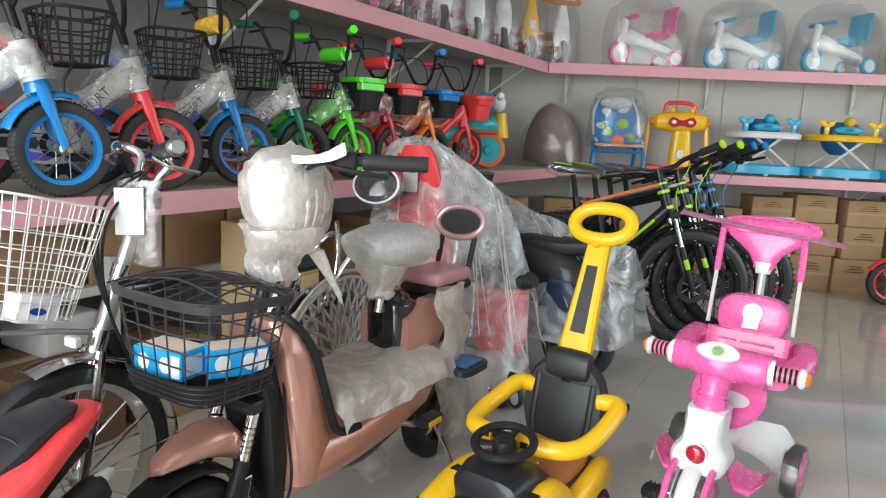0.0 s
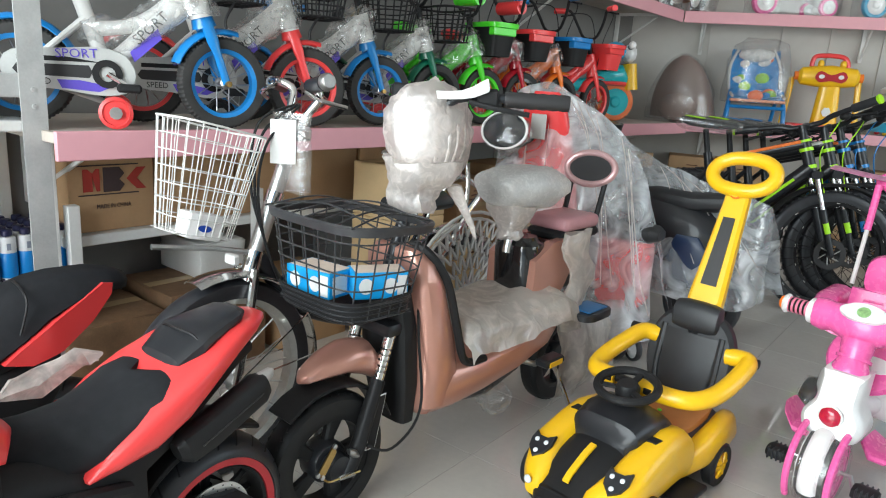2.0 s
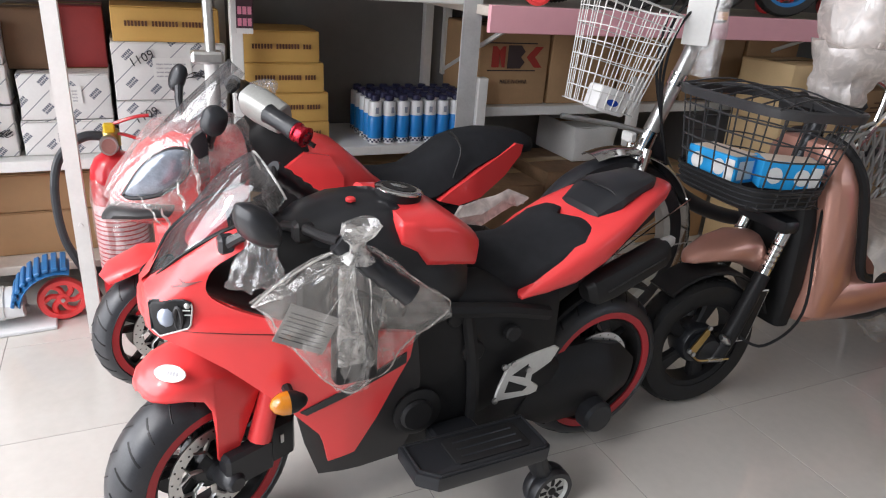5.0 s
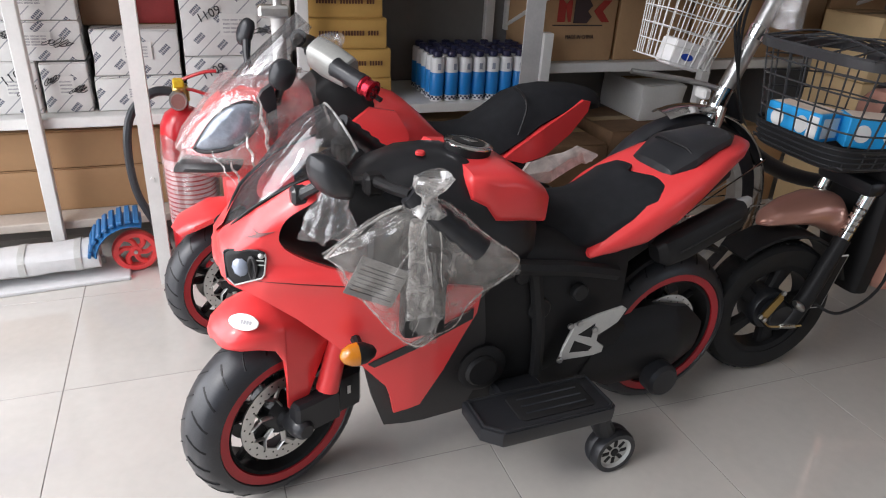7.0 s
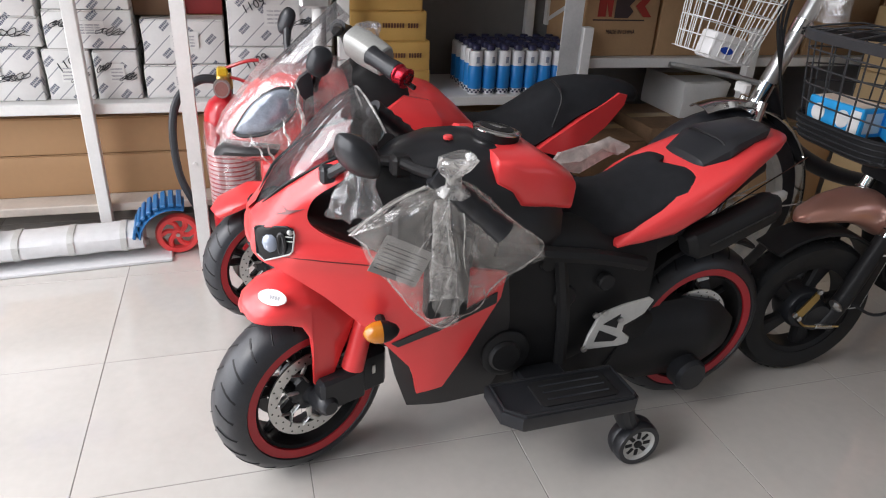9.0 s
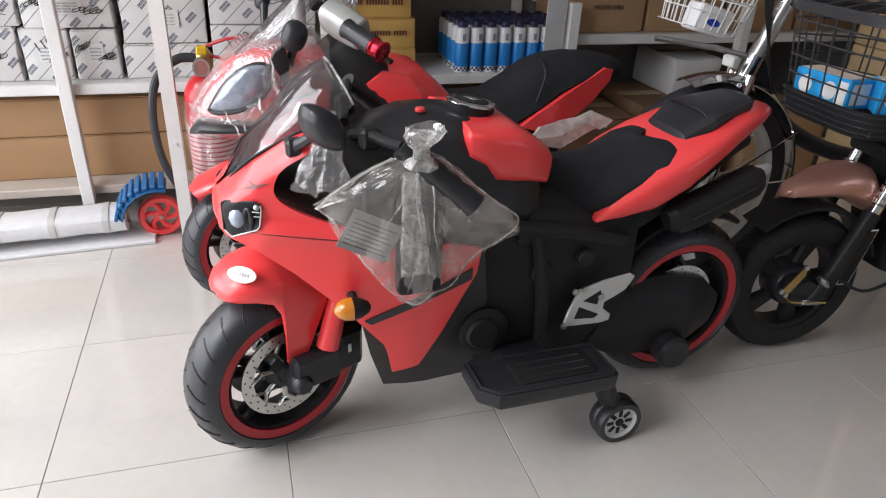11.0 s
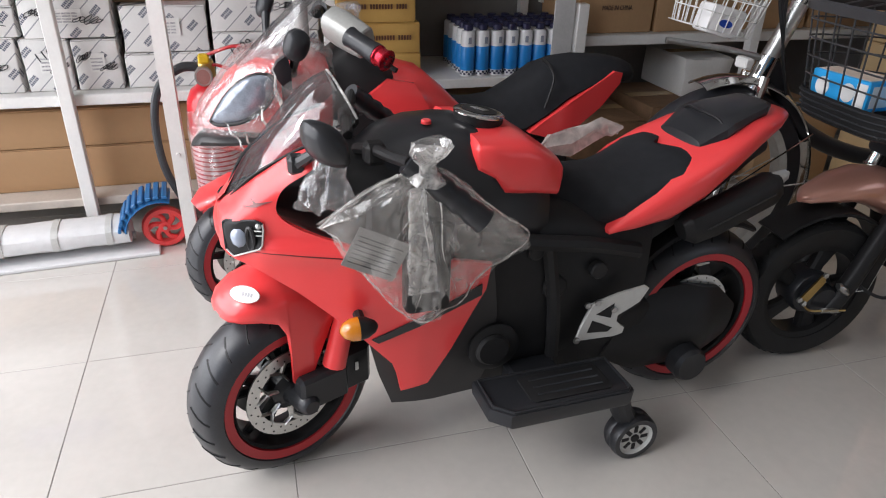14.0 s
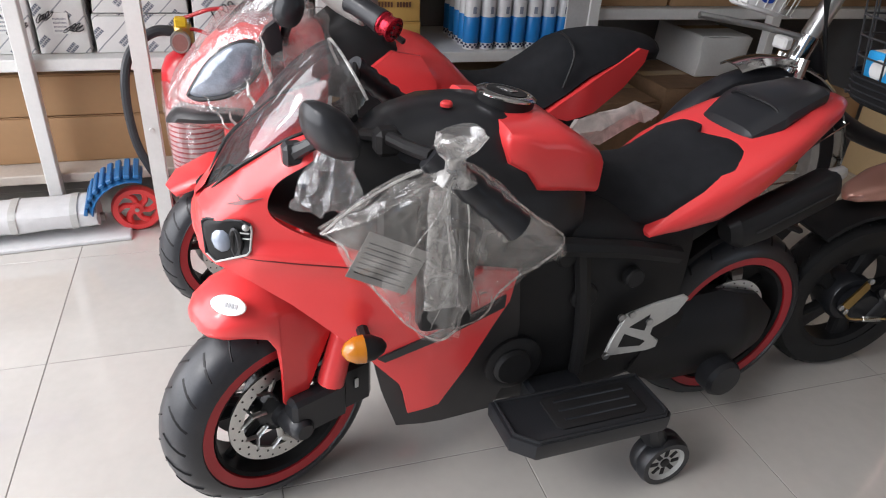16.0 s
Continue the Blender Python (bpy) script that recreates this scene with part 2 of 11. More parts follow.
def oval(c, u, v, n=16, e=2.0):
    """A ring round c with half axes u and v; e above 2 squares it off."""
    c, u, v = Vector(c), Vector(u), Vector(v)
    out = []
    for j in range(n):
        a = 2 * math.pi * j / n
        ca, sa = math.cos(a), math.sin(a)
        out.append(c + u * math.copysign(abs(ca) ** (2 / e), ca) + v * math.copysign(abs(sa) ** (2 / e), sa))
    return out


def lathe(bm, prof, m=None, seg=32, closed=False):
    """Turns a profile of (radius, height) about local z."""
    m = m or Matrix()
    rings = []
    for i in range(seg):
        a = 2 * math.pi * i / seg
        rings.append([bm.verts.new(m @ Vector((r * math.cos(a), r * math.sin(a), h))) for r, h in prof])
    k = len(prof)
    for i in range(seg):
        a, b = rings[i], rings[(i + 1) % seg]
        for j in range(k if closed else k - 1):
            bm.faces.new((a[j], b[j], b[(j + 1) % k], a[(j + 1) % k]))
    bmesh.ops.remove_doubles(bm, verts=bm.verts, dist=1e-6)
    return bm


def prism(bm, poly, depth, m=None, bevel=0.0, holes=()):
    """A plate: the outline poly in local xy, depth thick about local z = 0."""
    m = m or Matrix()
    lo = [bm.verts.new(Vector((x, y, -depth / 2))) for x, y in poly]
    hi = [bm.verts.new(Vector((x, y, depth / 2))) for x, y in poly]
    n = len(poly)
    fs = [bm.faces.new(lo[::-1]), bm.faces.new(hi)]
    fs += [bm.faces.new((lo[j], lo[(j + 1) % n], hi[(j + 1) % n], hi[j])) for j in range(n)]
    vs = lo + hi
    if bevel:
        es = list({e for f in fs[:2] for e in f.edges})
        r = bmesh.ops.bevel(bm, geom=es, offset=bevel, segments=1, affect="EDGES")
        vs = list({v for v in vs if v.is_valid} | {v for v in r["verts"] if v.is_valid})
    for v in vs:
        v.co = m @ v.co
    return bm


def ball(bm, c, r, sx=1, sy=1, sz=1, m=None, sub=2):
    mm = Matrix.Translation(c) @ Matrix.Diagonal((r * sx, r * sy, r * sz, 1))
    bmesh.ops.create_icosphere(bm, subdivisions=sub, radius=1, matrix=(m @ mm) if m is not None else mm)
    return bm


def crumple(bm, amount, size, seed=0.0):
    """Pushes the points about, as in creased film."""
    for v in bm.verts:
        v.co += amount * noise.noise_vector(v.co / size + Vector((seed, seed * 1.7, 3.1)))
    return bm


SIDE = Matrix.Rotation(radians(90), 4, "Y")  # local z to world x: wheels in the yz plane


def writing(parent, text, size, m, material, name="lettering", depth=0.0004, wide=None):
    """Raised letters with the built-in font; wide: the length that they take."""
    cu = bpy.data.curves.new(name, "FONT")
    cu.body, cu.size, cu.extrude, cu.align_x, cu.align_y, cu.resolution_u = text, size, depth, "CENTER", "CENTER", 2
    tmp = bpy.data.objects.new(name, cu)
    me = bpy.data.meshes.new_from_object(tmp)
    bpy.data.objects.remove(tmp)
    bpy.data.curves.remove(cu)
    if wide:
        xs = [v.co.x for v in me.vertices]
        k = wide / max(1e-6, max(xs) - min(xs))
        for v in me.vertices:
            v.co.x *= k
    me.materials.clear()
    me.materials.append(material)
    ob = new(name, me)
    ob.parent = parent
    ob.matrix_local = m
    return ob


def arc_guard(R, cy, cz, a0, a1, hw, n=14):
    return loft(B(), [[Vector((hw * u, cy + (R - 0.012 * abs(u) ** 3) * math.cos(a), cz + (R - 0.012 * abs(u) ** 3) * math.sin(a))) for u in np.linspace(-1, 1, 7)] + [Vector((hw * u * 0.93, cy + (R - 0.003 - 0.012 * abs(u) ** 3) * math.cos(a), cz + (R - 0.003 - 0.012 * abs(u) ** 3) * math.sin(a))) for u in np.linspace(1, -1, 7)] for a in np.linspace(radians(a0), radians(a1), n)])


# ---- the shop: floor, walls, ceiling ----
BA = radians(23.6)  # the back wall runs askew
BACK = pose(-0.742, 5.08, 0, 0, 0, 23.6)  # local x along the back shelves' front edge, local y towards the wall


def slab(name, a, b, material, label, m=None, bevel=0.0):
    return tagged(part(name, box(B(), a, b, bevel), material, m=m, label=label), category=name.split("_")[0], kind="structure")


floor = slab("floor", (-1.6, -1.9, -0.1), (3.8, 8.2, -0.004), GROUT, "glossy beige tiled shop floor")
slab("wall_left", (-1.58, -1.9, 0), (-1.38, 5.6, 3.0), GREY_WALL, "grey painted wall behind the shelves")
slab("wall_back", (-1.2, 0.56, 0), (5.6, 0.76, 3.0), WALL, "cream painted wall behind the toy shelves", m=BACK)
slab("wall_right", (3.6, -1.9, 0), (3.8, 2.4, 3.0), WALL, "plain cream wall")
slab("wall_right_far", (3.6, 5.8, 0), (3.8, 8.2, 3.0), WALL, "plain cream wall")
# unseen opening, made up to go with the side fill lamp
slab("wall_right_sill", (3.6, 2.4, 0), (3.8, 5.8, 0.6), WALL, "plain cream wall under a made-up opening")
slab("wall_right_head", (3.6, 2.4, 2.6), (3.8, 5.8, 3.0), WALL, "plain cream wall over a made-up opening")
slab("wall_front", (-1.6, -1.9, 2.7), (3.8, -1.7, 3.0), WALL, "plain cream lintel over the open shop front")
slab("wall_front_pier", (3.1, -1.9, 0), (3.6, -1.7, 2.7), WALL, "plain cream pier beside the open shop front")
slab("ceiling", (-1.6, -1.9, 3.0), (3.8, 8.2, 3.1), WHITE, "plain cream ceiling")
slab("ground", (-60, -80, -0.25), (60, -1.9, -0.12), GROUT, "dusty ground outside the shop front")
slab("wall_back_panel", (-0.6, 0.54, 0.0), (4.6, 0.558, 2.6), WALL, "cream boarded panel with upright joints", m=BACK)
for i, x in enumerate((0.12, 0.62, 0.95, 1.3, 1.9, 2.5)):
    slab("trim", (x, 0.528, 0.86), (x + 0.022, 0.541, 1.6), WALL, "narrow cream upright batten", m=BACK)


# ---- shelves and racks ----
def pink_shelf(label, m, x0, x1, front, back, z0, z1):
    """A wall shelf: a board behind a pink front strip, on small brackets."""
    t = thing("wall_shelf", label, "shelf", m, kind="structure")
    part("board", box(B(), (x0, front + 0.016, z1 - 0.03), (x1, back, z1 - 0.004), 0.002), SHELF_TOP, t)
    part("fascia", box(B(), (x0, front, z0), (x1, front + 0.016, z1), 0.002), PINK_BOARD, t, "pink laminate edging strip")
    n = max(2, int((x1 - x0) / 0.9))
    for i in range(n):
        x = x0 + 0.15 + (x1 - x0 - 0.3) * i / (n - 1)
        b = B()
        box(b, (x, front + 0.06, z1 - 0.05), (x + 0.025, back, z1 - 0.031))
        box(b, (x, back - 0.025, z1 - 0.28), (x + 0.025, back, z1 - 0.051))
        tube(b, [(x + 0.0125, front + 0.14, z1 - 0.055), (x + 0.0125, back - 0.02, z1 - 0.26)], 0.008, 6)
        part("bracket", b, WHITE, t)
    return t


LEFT = pose(-0.738, 0.84, 0, 0, 0, 90)  # local x along the left wall, local y towards it
pink_shelf("long wall shelf with pink front edge, full of children's bicycles", LEFT, 0, 4.24, 0, 0.636, 0.786, 0.8575)
pink_shelf("upper wall shelf with pink front edge, carrying wrapped toys", LEFT, 0, 4.38, 0.182, 0.636, 1.56, 1.64)
pink_shelf("wall shelf with pink front edge, carrying baby toys", BACK, 0.0, 4.6, 0, 0.53, 0.8, 0.868)
pink_shelf("upper wall shelf with pink front edge, carrying wrapped tricycles", BACK, -0.1, 4.6, 0.2, 0.53, 1.56, 1.64)

# grey outer frame, in line with the pink shelf
t = thing("steel_rack", "grey painted steel rack frame with a white top shelf", "rack")
for y0, y1, mt, top, nm in ((0.80, 0.858, GREY_STEEL, 2.3, "upright"), (-0.213, -0.18, WHITE, 0.85, "upright")):
    b = B()
    box(b, (-0.824, y0, 0), (-0.82, y1, top))
    box(b, (-0.864, y1 - 0.004, 0), (-0.8245, y1, top))
    for z in (0.3, 0.91, 0.95, 1.2):
        if z < top:
            lathe(b, [(0, 0.003), (0.005, 0.003), (0.006, 0)], pose(-0.82, (y0 + y1) / 2, z, 0, 90, 0), 8)
    part(nm, b, mt, t)
part("beam", box(B(), (-0.845, -1.6, 0.93), (-0.8245, 0.853, 0.985), 0.002), GREY_STEEL, t)
part("shelf", box(B(), (-1.375, -1.6, 0.85), (-0.826, 0.838, 0.876), 0.003), WHITE, t, "dusty white shelf board")
part("shelf", box(B(), (-1.375, -1.6, 0.962), (-0.847, 0.8, 0.984), 0.003), SHELF_TOP, t, "dusty upper shelf board")
part("upright", box(B(), (-0.86, -1.6, 0), (-0.825, -1.56, 0.85), 0.002), WHITE, t)

# white inner rack
t = thing("storage_rack", "white painted storage rack loaded with cartons and cans", "rack")
for y in (-1.5, -0.47, 0.225, 0.93):
    part("upright", box(B(), (-1.049, y - 0.016, 0.0), (-1.018, y + 0.016, 0.848), 0.002), WHITE, t)
    part("upright", box(B(), (-1.379, y - 0.016, 0.0), (-1.352, y + 0.016, 0.848), 0.002), WHITE, t)
part("shelf", box(B(), (-1.378, -1.55, 0.374), (-1.05, 0.965, 0.403), 0.003), WHITE, t)
part("shelf", box(B(), (-1.378, -1.55, 0.085), (-1.05, 0.965, 0.11), 0.003), SHELF_TOP, t, "dusty bottom shelf")

# low white rack under the pink shelf
t = thing("low_rack", "low white shelf rack holding brown cartons", "rack")
for y in (0.985, 1.62, 2.7):
    part("upright", box(B(), (-1.045, y - 0.017, 0), (-1.012, y + 0.017, 0.62), 0.002), WHITE, t)
part("shelf", box(B(), (-1.37, 0.97, 0.488), (-1.046, 2.75, 0.52), 0.003), WHITE, t)


# ---- cartons ----
def printed(name, base, line, logo):
    """White carton paper with slanting lines and rows of small dark marks."""
    m = mat(name, base, 0.6, vary=0.05, size=0.06, bump=0.1, bump_size=0.02, random=0.04)
    nt = m.node_tree
    b = nt.nodes["Principled BSDF"]
    old = b.inputs["Base Color"].links[0].from_socket
    tc = nt.nodes.new("ShaderNodeTexCoord")
    sep = nt.nodes.new("ShaderNodeSeparateXYZ")
    nt.links.new(tc.outputs["Object"], sep.inputs[0])

    def op(o, a, c, d=None):
        n = nt.nodes.new("ShaderNodeMath")
        n.operation = o
        for i, s in enumerate((a, c, d)):
            if s is None:
                continue
            if isinstance(s, (int, float)):
                n.inputs[i].default_value = s
            else:
                nt.links.new(s, n.inputs[i])
        return n.outputs[0]
    u = op("ADD", sep.outputs["Y"], sep.outputs["X"])
    p = op("ADD", u, sep.outputs["Z"])
    q = op("SUBTRACT", sep.outputs["Z"], u)
    row = op("FLOOR", op("MULTIPLY", q, 13.0), 0)
    fp = op("FRACT", op("ADD", op("MULTIPLY", p, 9.0), op("MULTIPLY", row, 0.37)), 0)
    fq = op("FRACT", op("MULTIPLY", q, 13.0), 0)
    lines = op("LESS_THAN", fq, 0.055)
    mark = op("MULTIPLY", op("LESS_THAN", op("ABSOLUTE", op("SUBTRACT", fp, 0.5), 0), 0.19),
              op("LESS_THAN", op("ABSOLUTE", op("SUBTRACT", fq, 0.53), 0), 0.15))
    letters = op("GREATER_THAN", op("FRACT", op("MULTIPLY", p, 130.0), 0), 0.3)
    band = op("GREATER_THAN", op("FRACT", op("MULTIPLY", fq, 6.0), 0), 0.25)
    mark = op("MULTIPLY", mark, op("MULTIPLY_ADD", op("MULTIPLY", letters, band), 0.75, 0.25))
    mix = nt.nodes.new("ShaderNodeMix")
    mix.data_type = "RGBA"
    nt.links.new(op("MULTIPLY", lines, 0.75), mix.inputs["Factor"])
    nt.links.new(old, mix.inputs["A"])
    mix.inputs["B"].default_value = (*line, 1)
    mix2 = nt.nodes.new("ShaderNodeMix")
    mix2.data_type = "RGBA"
    nt.links.new(op("MULTIPLY", mark, 0.95), mix2.inputs["Factor"])
    nt.links.new(mix.outputs["Result"], mix2.inputs["A"])
    mix2.inputs["B"].default_value = (*logo, 1)
    nt.links.new(mix2.outputs["Result"], b.inputs["Base Color"])
    return m


PRINTED = printed("printed_white_carton", (0.66, 0.65, 0.63), (0.16, 0.17, 0.2), (0.05, 0.06, 0.1))
INK = mat("black_ink", (0.015, 0.014, 0.016), 0.6, vary=0.2)
BROWN_INK = mat("brown_ink", (0.13, 0.055, 0.025), 0.7, vary=0.2)
TAPE = mat("packing_tape", (0.5, 0.36, 0.2), 0.2, vary=0.05)


def carton(label, a, c, material, tape=True, dent=0.003, seed=0, group="stacked cartons"):
    """A closed carton from corner a to corner c: soft edges, lid flaps with a gap, and a strip of tape. Its mark side faces +x."""
    a, c = Vector(a), Vector(c)
    o = Vector(((a.x + c.x) / 2, (a.y + c.y) / 2, a.z))
    s = c - a
    t = thing("carton", label, "box", Matrix.Translation(o), group)
    b = box(B(), (-s.x / 2, -s.y / 2, 0), (s.x / 2, s.y / 2, s.z - 0.003), 0.003, seg=2)
    bmesh.ops.subdivide_edges(b, edges=[e for e in b.edges if e.calc_length() > 0.06], cuts=3, use_grid_fill=True)
    for v in b.verts:
        if 0.004 < v.co.z:
            v.co += dent * noise.noise_vector(v.co * 14 + Vector((seed * 3.3, a.y * 7, 0)))
    part("body", b, material, t, angle=50)
    for sg in (-1, 1):
        part("flap", box(B(), (sg * s.x / 2 * 0.985 if sg < 0 else 0.001, -s.y / 2 * 0.99, s.z - 0.0028), (-0.001 if sg < 0 else s.x / 2 * 0.985, s.y / 2 * 0.99, s.z), 0.001), material, t)
    if tape:
        part("tape", box(B(), (-0.022, -s.y / 2 * 0.97, s.z + 0.0004), (0.022, s.y / 2 * 0.97, s.z + 0.0012)), TAPE, t)
    t["half"] = s.x / 2
    return t, s


def bars(t, s, material, rows, x=None):
    """Lines of print that cannot be read, on the side that faces +x: (y, z, length, height) from the carton's base middle."""
    for y, z, ln, h in rows:
        n = max(1, int(ln / (h * 0.62)))
        b = B()
        for i in range(n):
            w = ln / n
            y0 = y - ln / 2 + i * w
            if n > 12 and i % 9 == 7:
                continue
            box(b, (s.x / 2 + 0.0006 + 0.003, y0 + w * 0.16, z - h / 2), (s.x / 2 + 0.0018 + 0.003, y0 + w * 0.8, z + h / 2))
        part("print", b, material, t)


def scrawl(t, s, y, z, w, h, seed):
    """A marker scribble."""
    rnd = random.Random(seed)
    n = 30
    turn, lean = rnd.uniform(5.5, 7.5), rnd.uniform(0.3, 0.6)
    pts = []
    for i in range(n):
        u = i / (n - 1)
        a = 2 * math.pi * turn * u * 0.75
        r = 0.5 + 0.35 * math.sin(2.3 * a + seed)
        pts.append((s.x / 2 + 0.004, y - w / 2 + w * u + 0.16 * w * math.cos(a) + lean * h * r * math.sin(a), z + 0.5 * h * r * math.sin(a) + 0.12 * h * math.sin(5 * u + seed)))
    part("marker_scribble", tube(B(), smooth(pts, 3), 0.0011, 5), INK, t)


# gold cartons with lines of print
def gold(y0, y1, z0, z1, x=-1.1, lab="yellow cardboard carton with a line of dark print"):
    t, s = carton(lab, (x - 0.2, y0, z0), (x, y1, z1), CARD_GOLD, tape=False, dent=0.001)
    bars(t, s, BROWN_INK, [(0, s.z * 0.52, s.y * 0.78, 0.0135)])


gold(-0.08, 0.19, 0.703, 0.793, lab="yellow cardboard carton on top of white printed cartons")
for y0, y1, z0, z1 in ((0.262, 0.503, 0.404, 0.475), (0.262, 0.5, 0.476, 0.563), (0.255, 0.486, 0.564, 0.65), (0.25, 0.472, 0.651, 0.74)):
    gold(y0, y1, z0, z1)
# white printed cartons
k = 0
for y0, y1, z0, z1, x in ((-1.2, -0.88, 0.404, 0.55, -1.1), (-0.87, -0.578, 0.404, 0.545, -1.095), (-0.568, -0.455, 0.404, 0.54, -1.1),
                          (-0.447, -0.335, 0.404, 0.536, -1.1), (-0.552, -0.335, 0.541, 0.64, -1.1), (-0.322, -0.1, 0.404, 0.496, -1.1),
                          (-0.318, -0.1, 0.498, 0.618, -1.105), (-0.09, 0.2, 0.404, 0.546, -1.1), (-0.088, 0.203, 0.548, 0.702, -1.1),
                          (-0.87, -0.562, 0.546, 0.622, -1.1), (-0.548, -0.337, 0.641, 0.74, -1.105), (-0.86, -0.565, 0.623, 0.72, -1.1), (-1.18, -0.885, 0.551, 0.67, -1.1)):
    k += 1
    t, s = carton("white carton printed with slanting lines, on the rack", (x - 0.22, y0, z0), (x, y1, z1), PRINTED, dent=0.004, seed=k)
    part("paper_label", box(B(), (s.x / 2 + 0.003, -s.y * 0.16, s.z * 0.36), (s.x / 2 + 0.0042, s.y * 0.18, s.z * 0.74)), WHITE, t, "plain white paper label")
    bars(t, s, mat("grey_print", (0.3, 0.3, 0.32), 0.7), [(0.0, s.z * (0.42 + 0.07 * j), s.y * 0.26, 0.004) for j in range(4)])
    if k in (3, 8, 9):
        writing(t, {3: "1100", 8: "1109", 9: "1109"}[k], 0.034, pose(s.x / 2 + 0.0042, s.y * (0.05 if k == 3 else -0.25), s.z * 0.72, 90, 0, 90) @ pose(0, 0, 0, 0, 0, 24), INK)
    if k in (4, 5, 11):
        scrawl(t, s, -s.y * 0.28, s.z * 0.66, s.y * 0.26, 0.03, k)
    if k in (2, 3, 4, 5, 9, 10):
        scrawl(t, s, s.y * 0.24, s.z * 0.45, s.y * 0.3, 0.028, k + 20)
carton("dark red and brown carton behind the white cartons", (-1.37, -0.215, 0.62), (-1.2, -0.1, 0.78), mat("maroon_card", (0.28, 0.03, 0.03), 0.6))
carton("dark brown carton on top of a white carton", (-1.33, -0.335, 0.62), (-1.16, -0.225, 0.775), mat("dark_brown_card", (0.13, 0.07, 0.035), 0.7))
carton("blue and white carton on top of the white cartons", (-1.3, -0.86, 0.722), (-1.1, -0.58, 0.8), mat("blue_card", (0.03, 0.05, 0.3), 0.5))
# long brown cartons on the bottom shelf
for y0, y1, z0, z1 in ((-1.5, -0.05, 0.111, 0.236), (-1.5, -0.05, 0.238, 0.345), (-0.03, 0.95, 0.111, 0.3)):
    carton("long brown cardboard carton on the bottom shelf", (-1.36, y0, z0), (-1.13, y1, z1), CARD_LONG, dent=0.002, group="long cartons")

# brown cartons with a bold mark, on the low rack
LOGO_RED = mat("red_print", (0.35, 0.03, 0.02), 0.7, vary=0.15)
LOGO_DARK = mat("dark_print", (0.05, 0.03, 0.03), 0.7, vary=0.15)
for i, (y0, y1) in enumerate(((1.0, 1.262), (1.275, 1.56), (1.58, 1.86), (1.88, 2.16), (2.18, 2.46))):
    t, s = carton("brown cardboard carton with a red and black mark" if i == 0 else "plain brown cardboard carton on the low rack", (-1.36, y0, 0.521), (-1.08, y1, 0.775), CARD, dent=0.002, seed=i)
    if i > 0:
        continue
    f = pose(s.x / 2 + 0.0032, 0, s.z * 0.62, 90, 0, 90)
    w, h = s.y * 0.38, 0.034
    for p in (((-0.9, -1), (-0.62, -1), (-0.62, 0.3), (-0.5, -1), (-0.4, -1), (-0.4, 1), (-0.5, 1), (-0.62, 0.6), (-0.75, 1), (-0.9, 1)),
              ((0.42, 0), (0.75, 1), (1.05, 1), (0.75, 0), (1.05, -1), (0.75, -1))):
        part("printed_mark", prism(B(), [(px * w, py * h) for px, py in p], 0.0012, f), LOGO_RED, t)
    b = B()
    prism(b, [(px * w, py * h) for px, py in ((-0.3, -1.1), (0.2, -1.1), (0.36, -0.5), (0.2, 0), (0.36, 0.5), (0.2, 1.1), (-0.3, 1.1))], 0.0012, f)
    part("printed_mark", b, LOGO_DARK, t)
    for sg in (-1, 1):
        part("printed_line", box(B(), (-w * 1.05, sg * h * 1.3 - 0.002, -0.0006), (w * 0.8, sg * h * 1.3 + 0.002, 0.0006), m=f), LOGO_DARK, t)
    writing(t, "MADE IN CHINA", 0.02, pose(s.x / 2 + 0.0035, 0, s.z * 0.3, 90, 0, 90), LOGO_DARK, wide=s.y * 0.4)

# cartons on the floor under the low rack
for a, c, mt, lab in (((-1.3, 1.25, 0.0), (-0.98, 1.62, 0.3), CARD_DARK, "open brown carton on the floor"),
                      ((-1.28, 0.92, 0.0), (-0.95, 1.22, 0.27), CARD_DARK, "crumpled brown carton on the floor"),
                      ((-1.34, 1.42, 0.302), (-1.08, 1.6, 0.43), WHITE, "plain white carton on a brown carton"),
                      ((-1.25, 1.68, 0.0), (-0.95, 2.0, 0.26), CARD, "brown cardboard carton on the floor")):
    carton(lab, a, c, mt, dent=0.01, group="floor cartons")
for z0, z1 in ((0, 0.26), (0.262, 0.5), (0.502, 0.71)):
    carton("pale brown cardboard carton stacked under the pink shelf", (-0.95, 2.02, z0), (-0.72, 2.32, z1), CARD_PALE, dent=0.004, group="floor cartons")


# ---- cans ----
CAN_BLUE = mat("blue_can_label", (0.015, 0.22, 0.6), 0.35, vary=0.05)
CAN_WHITE = mat("white_can_label", (0.7, 0.7, 0.7), 0.35, vary=0.05)
CAN_CAP = mat("dark_blue_cap", (0.02, 0.02, 0.06), 0.4)


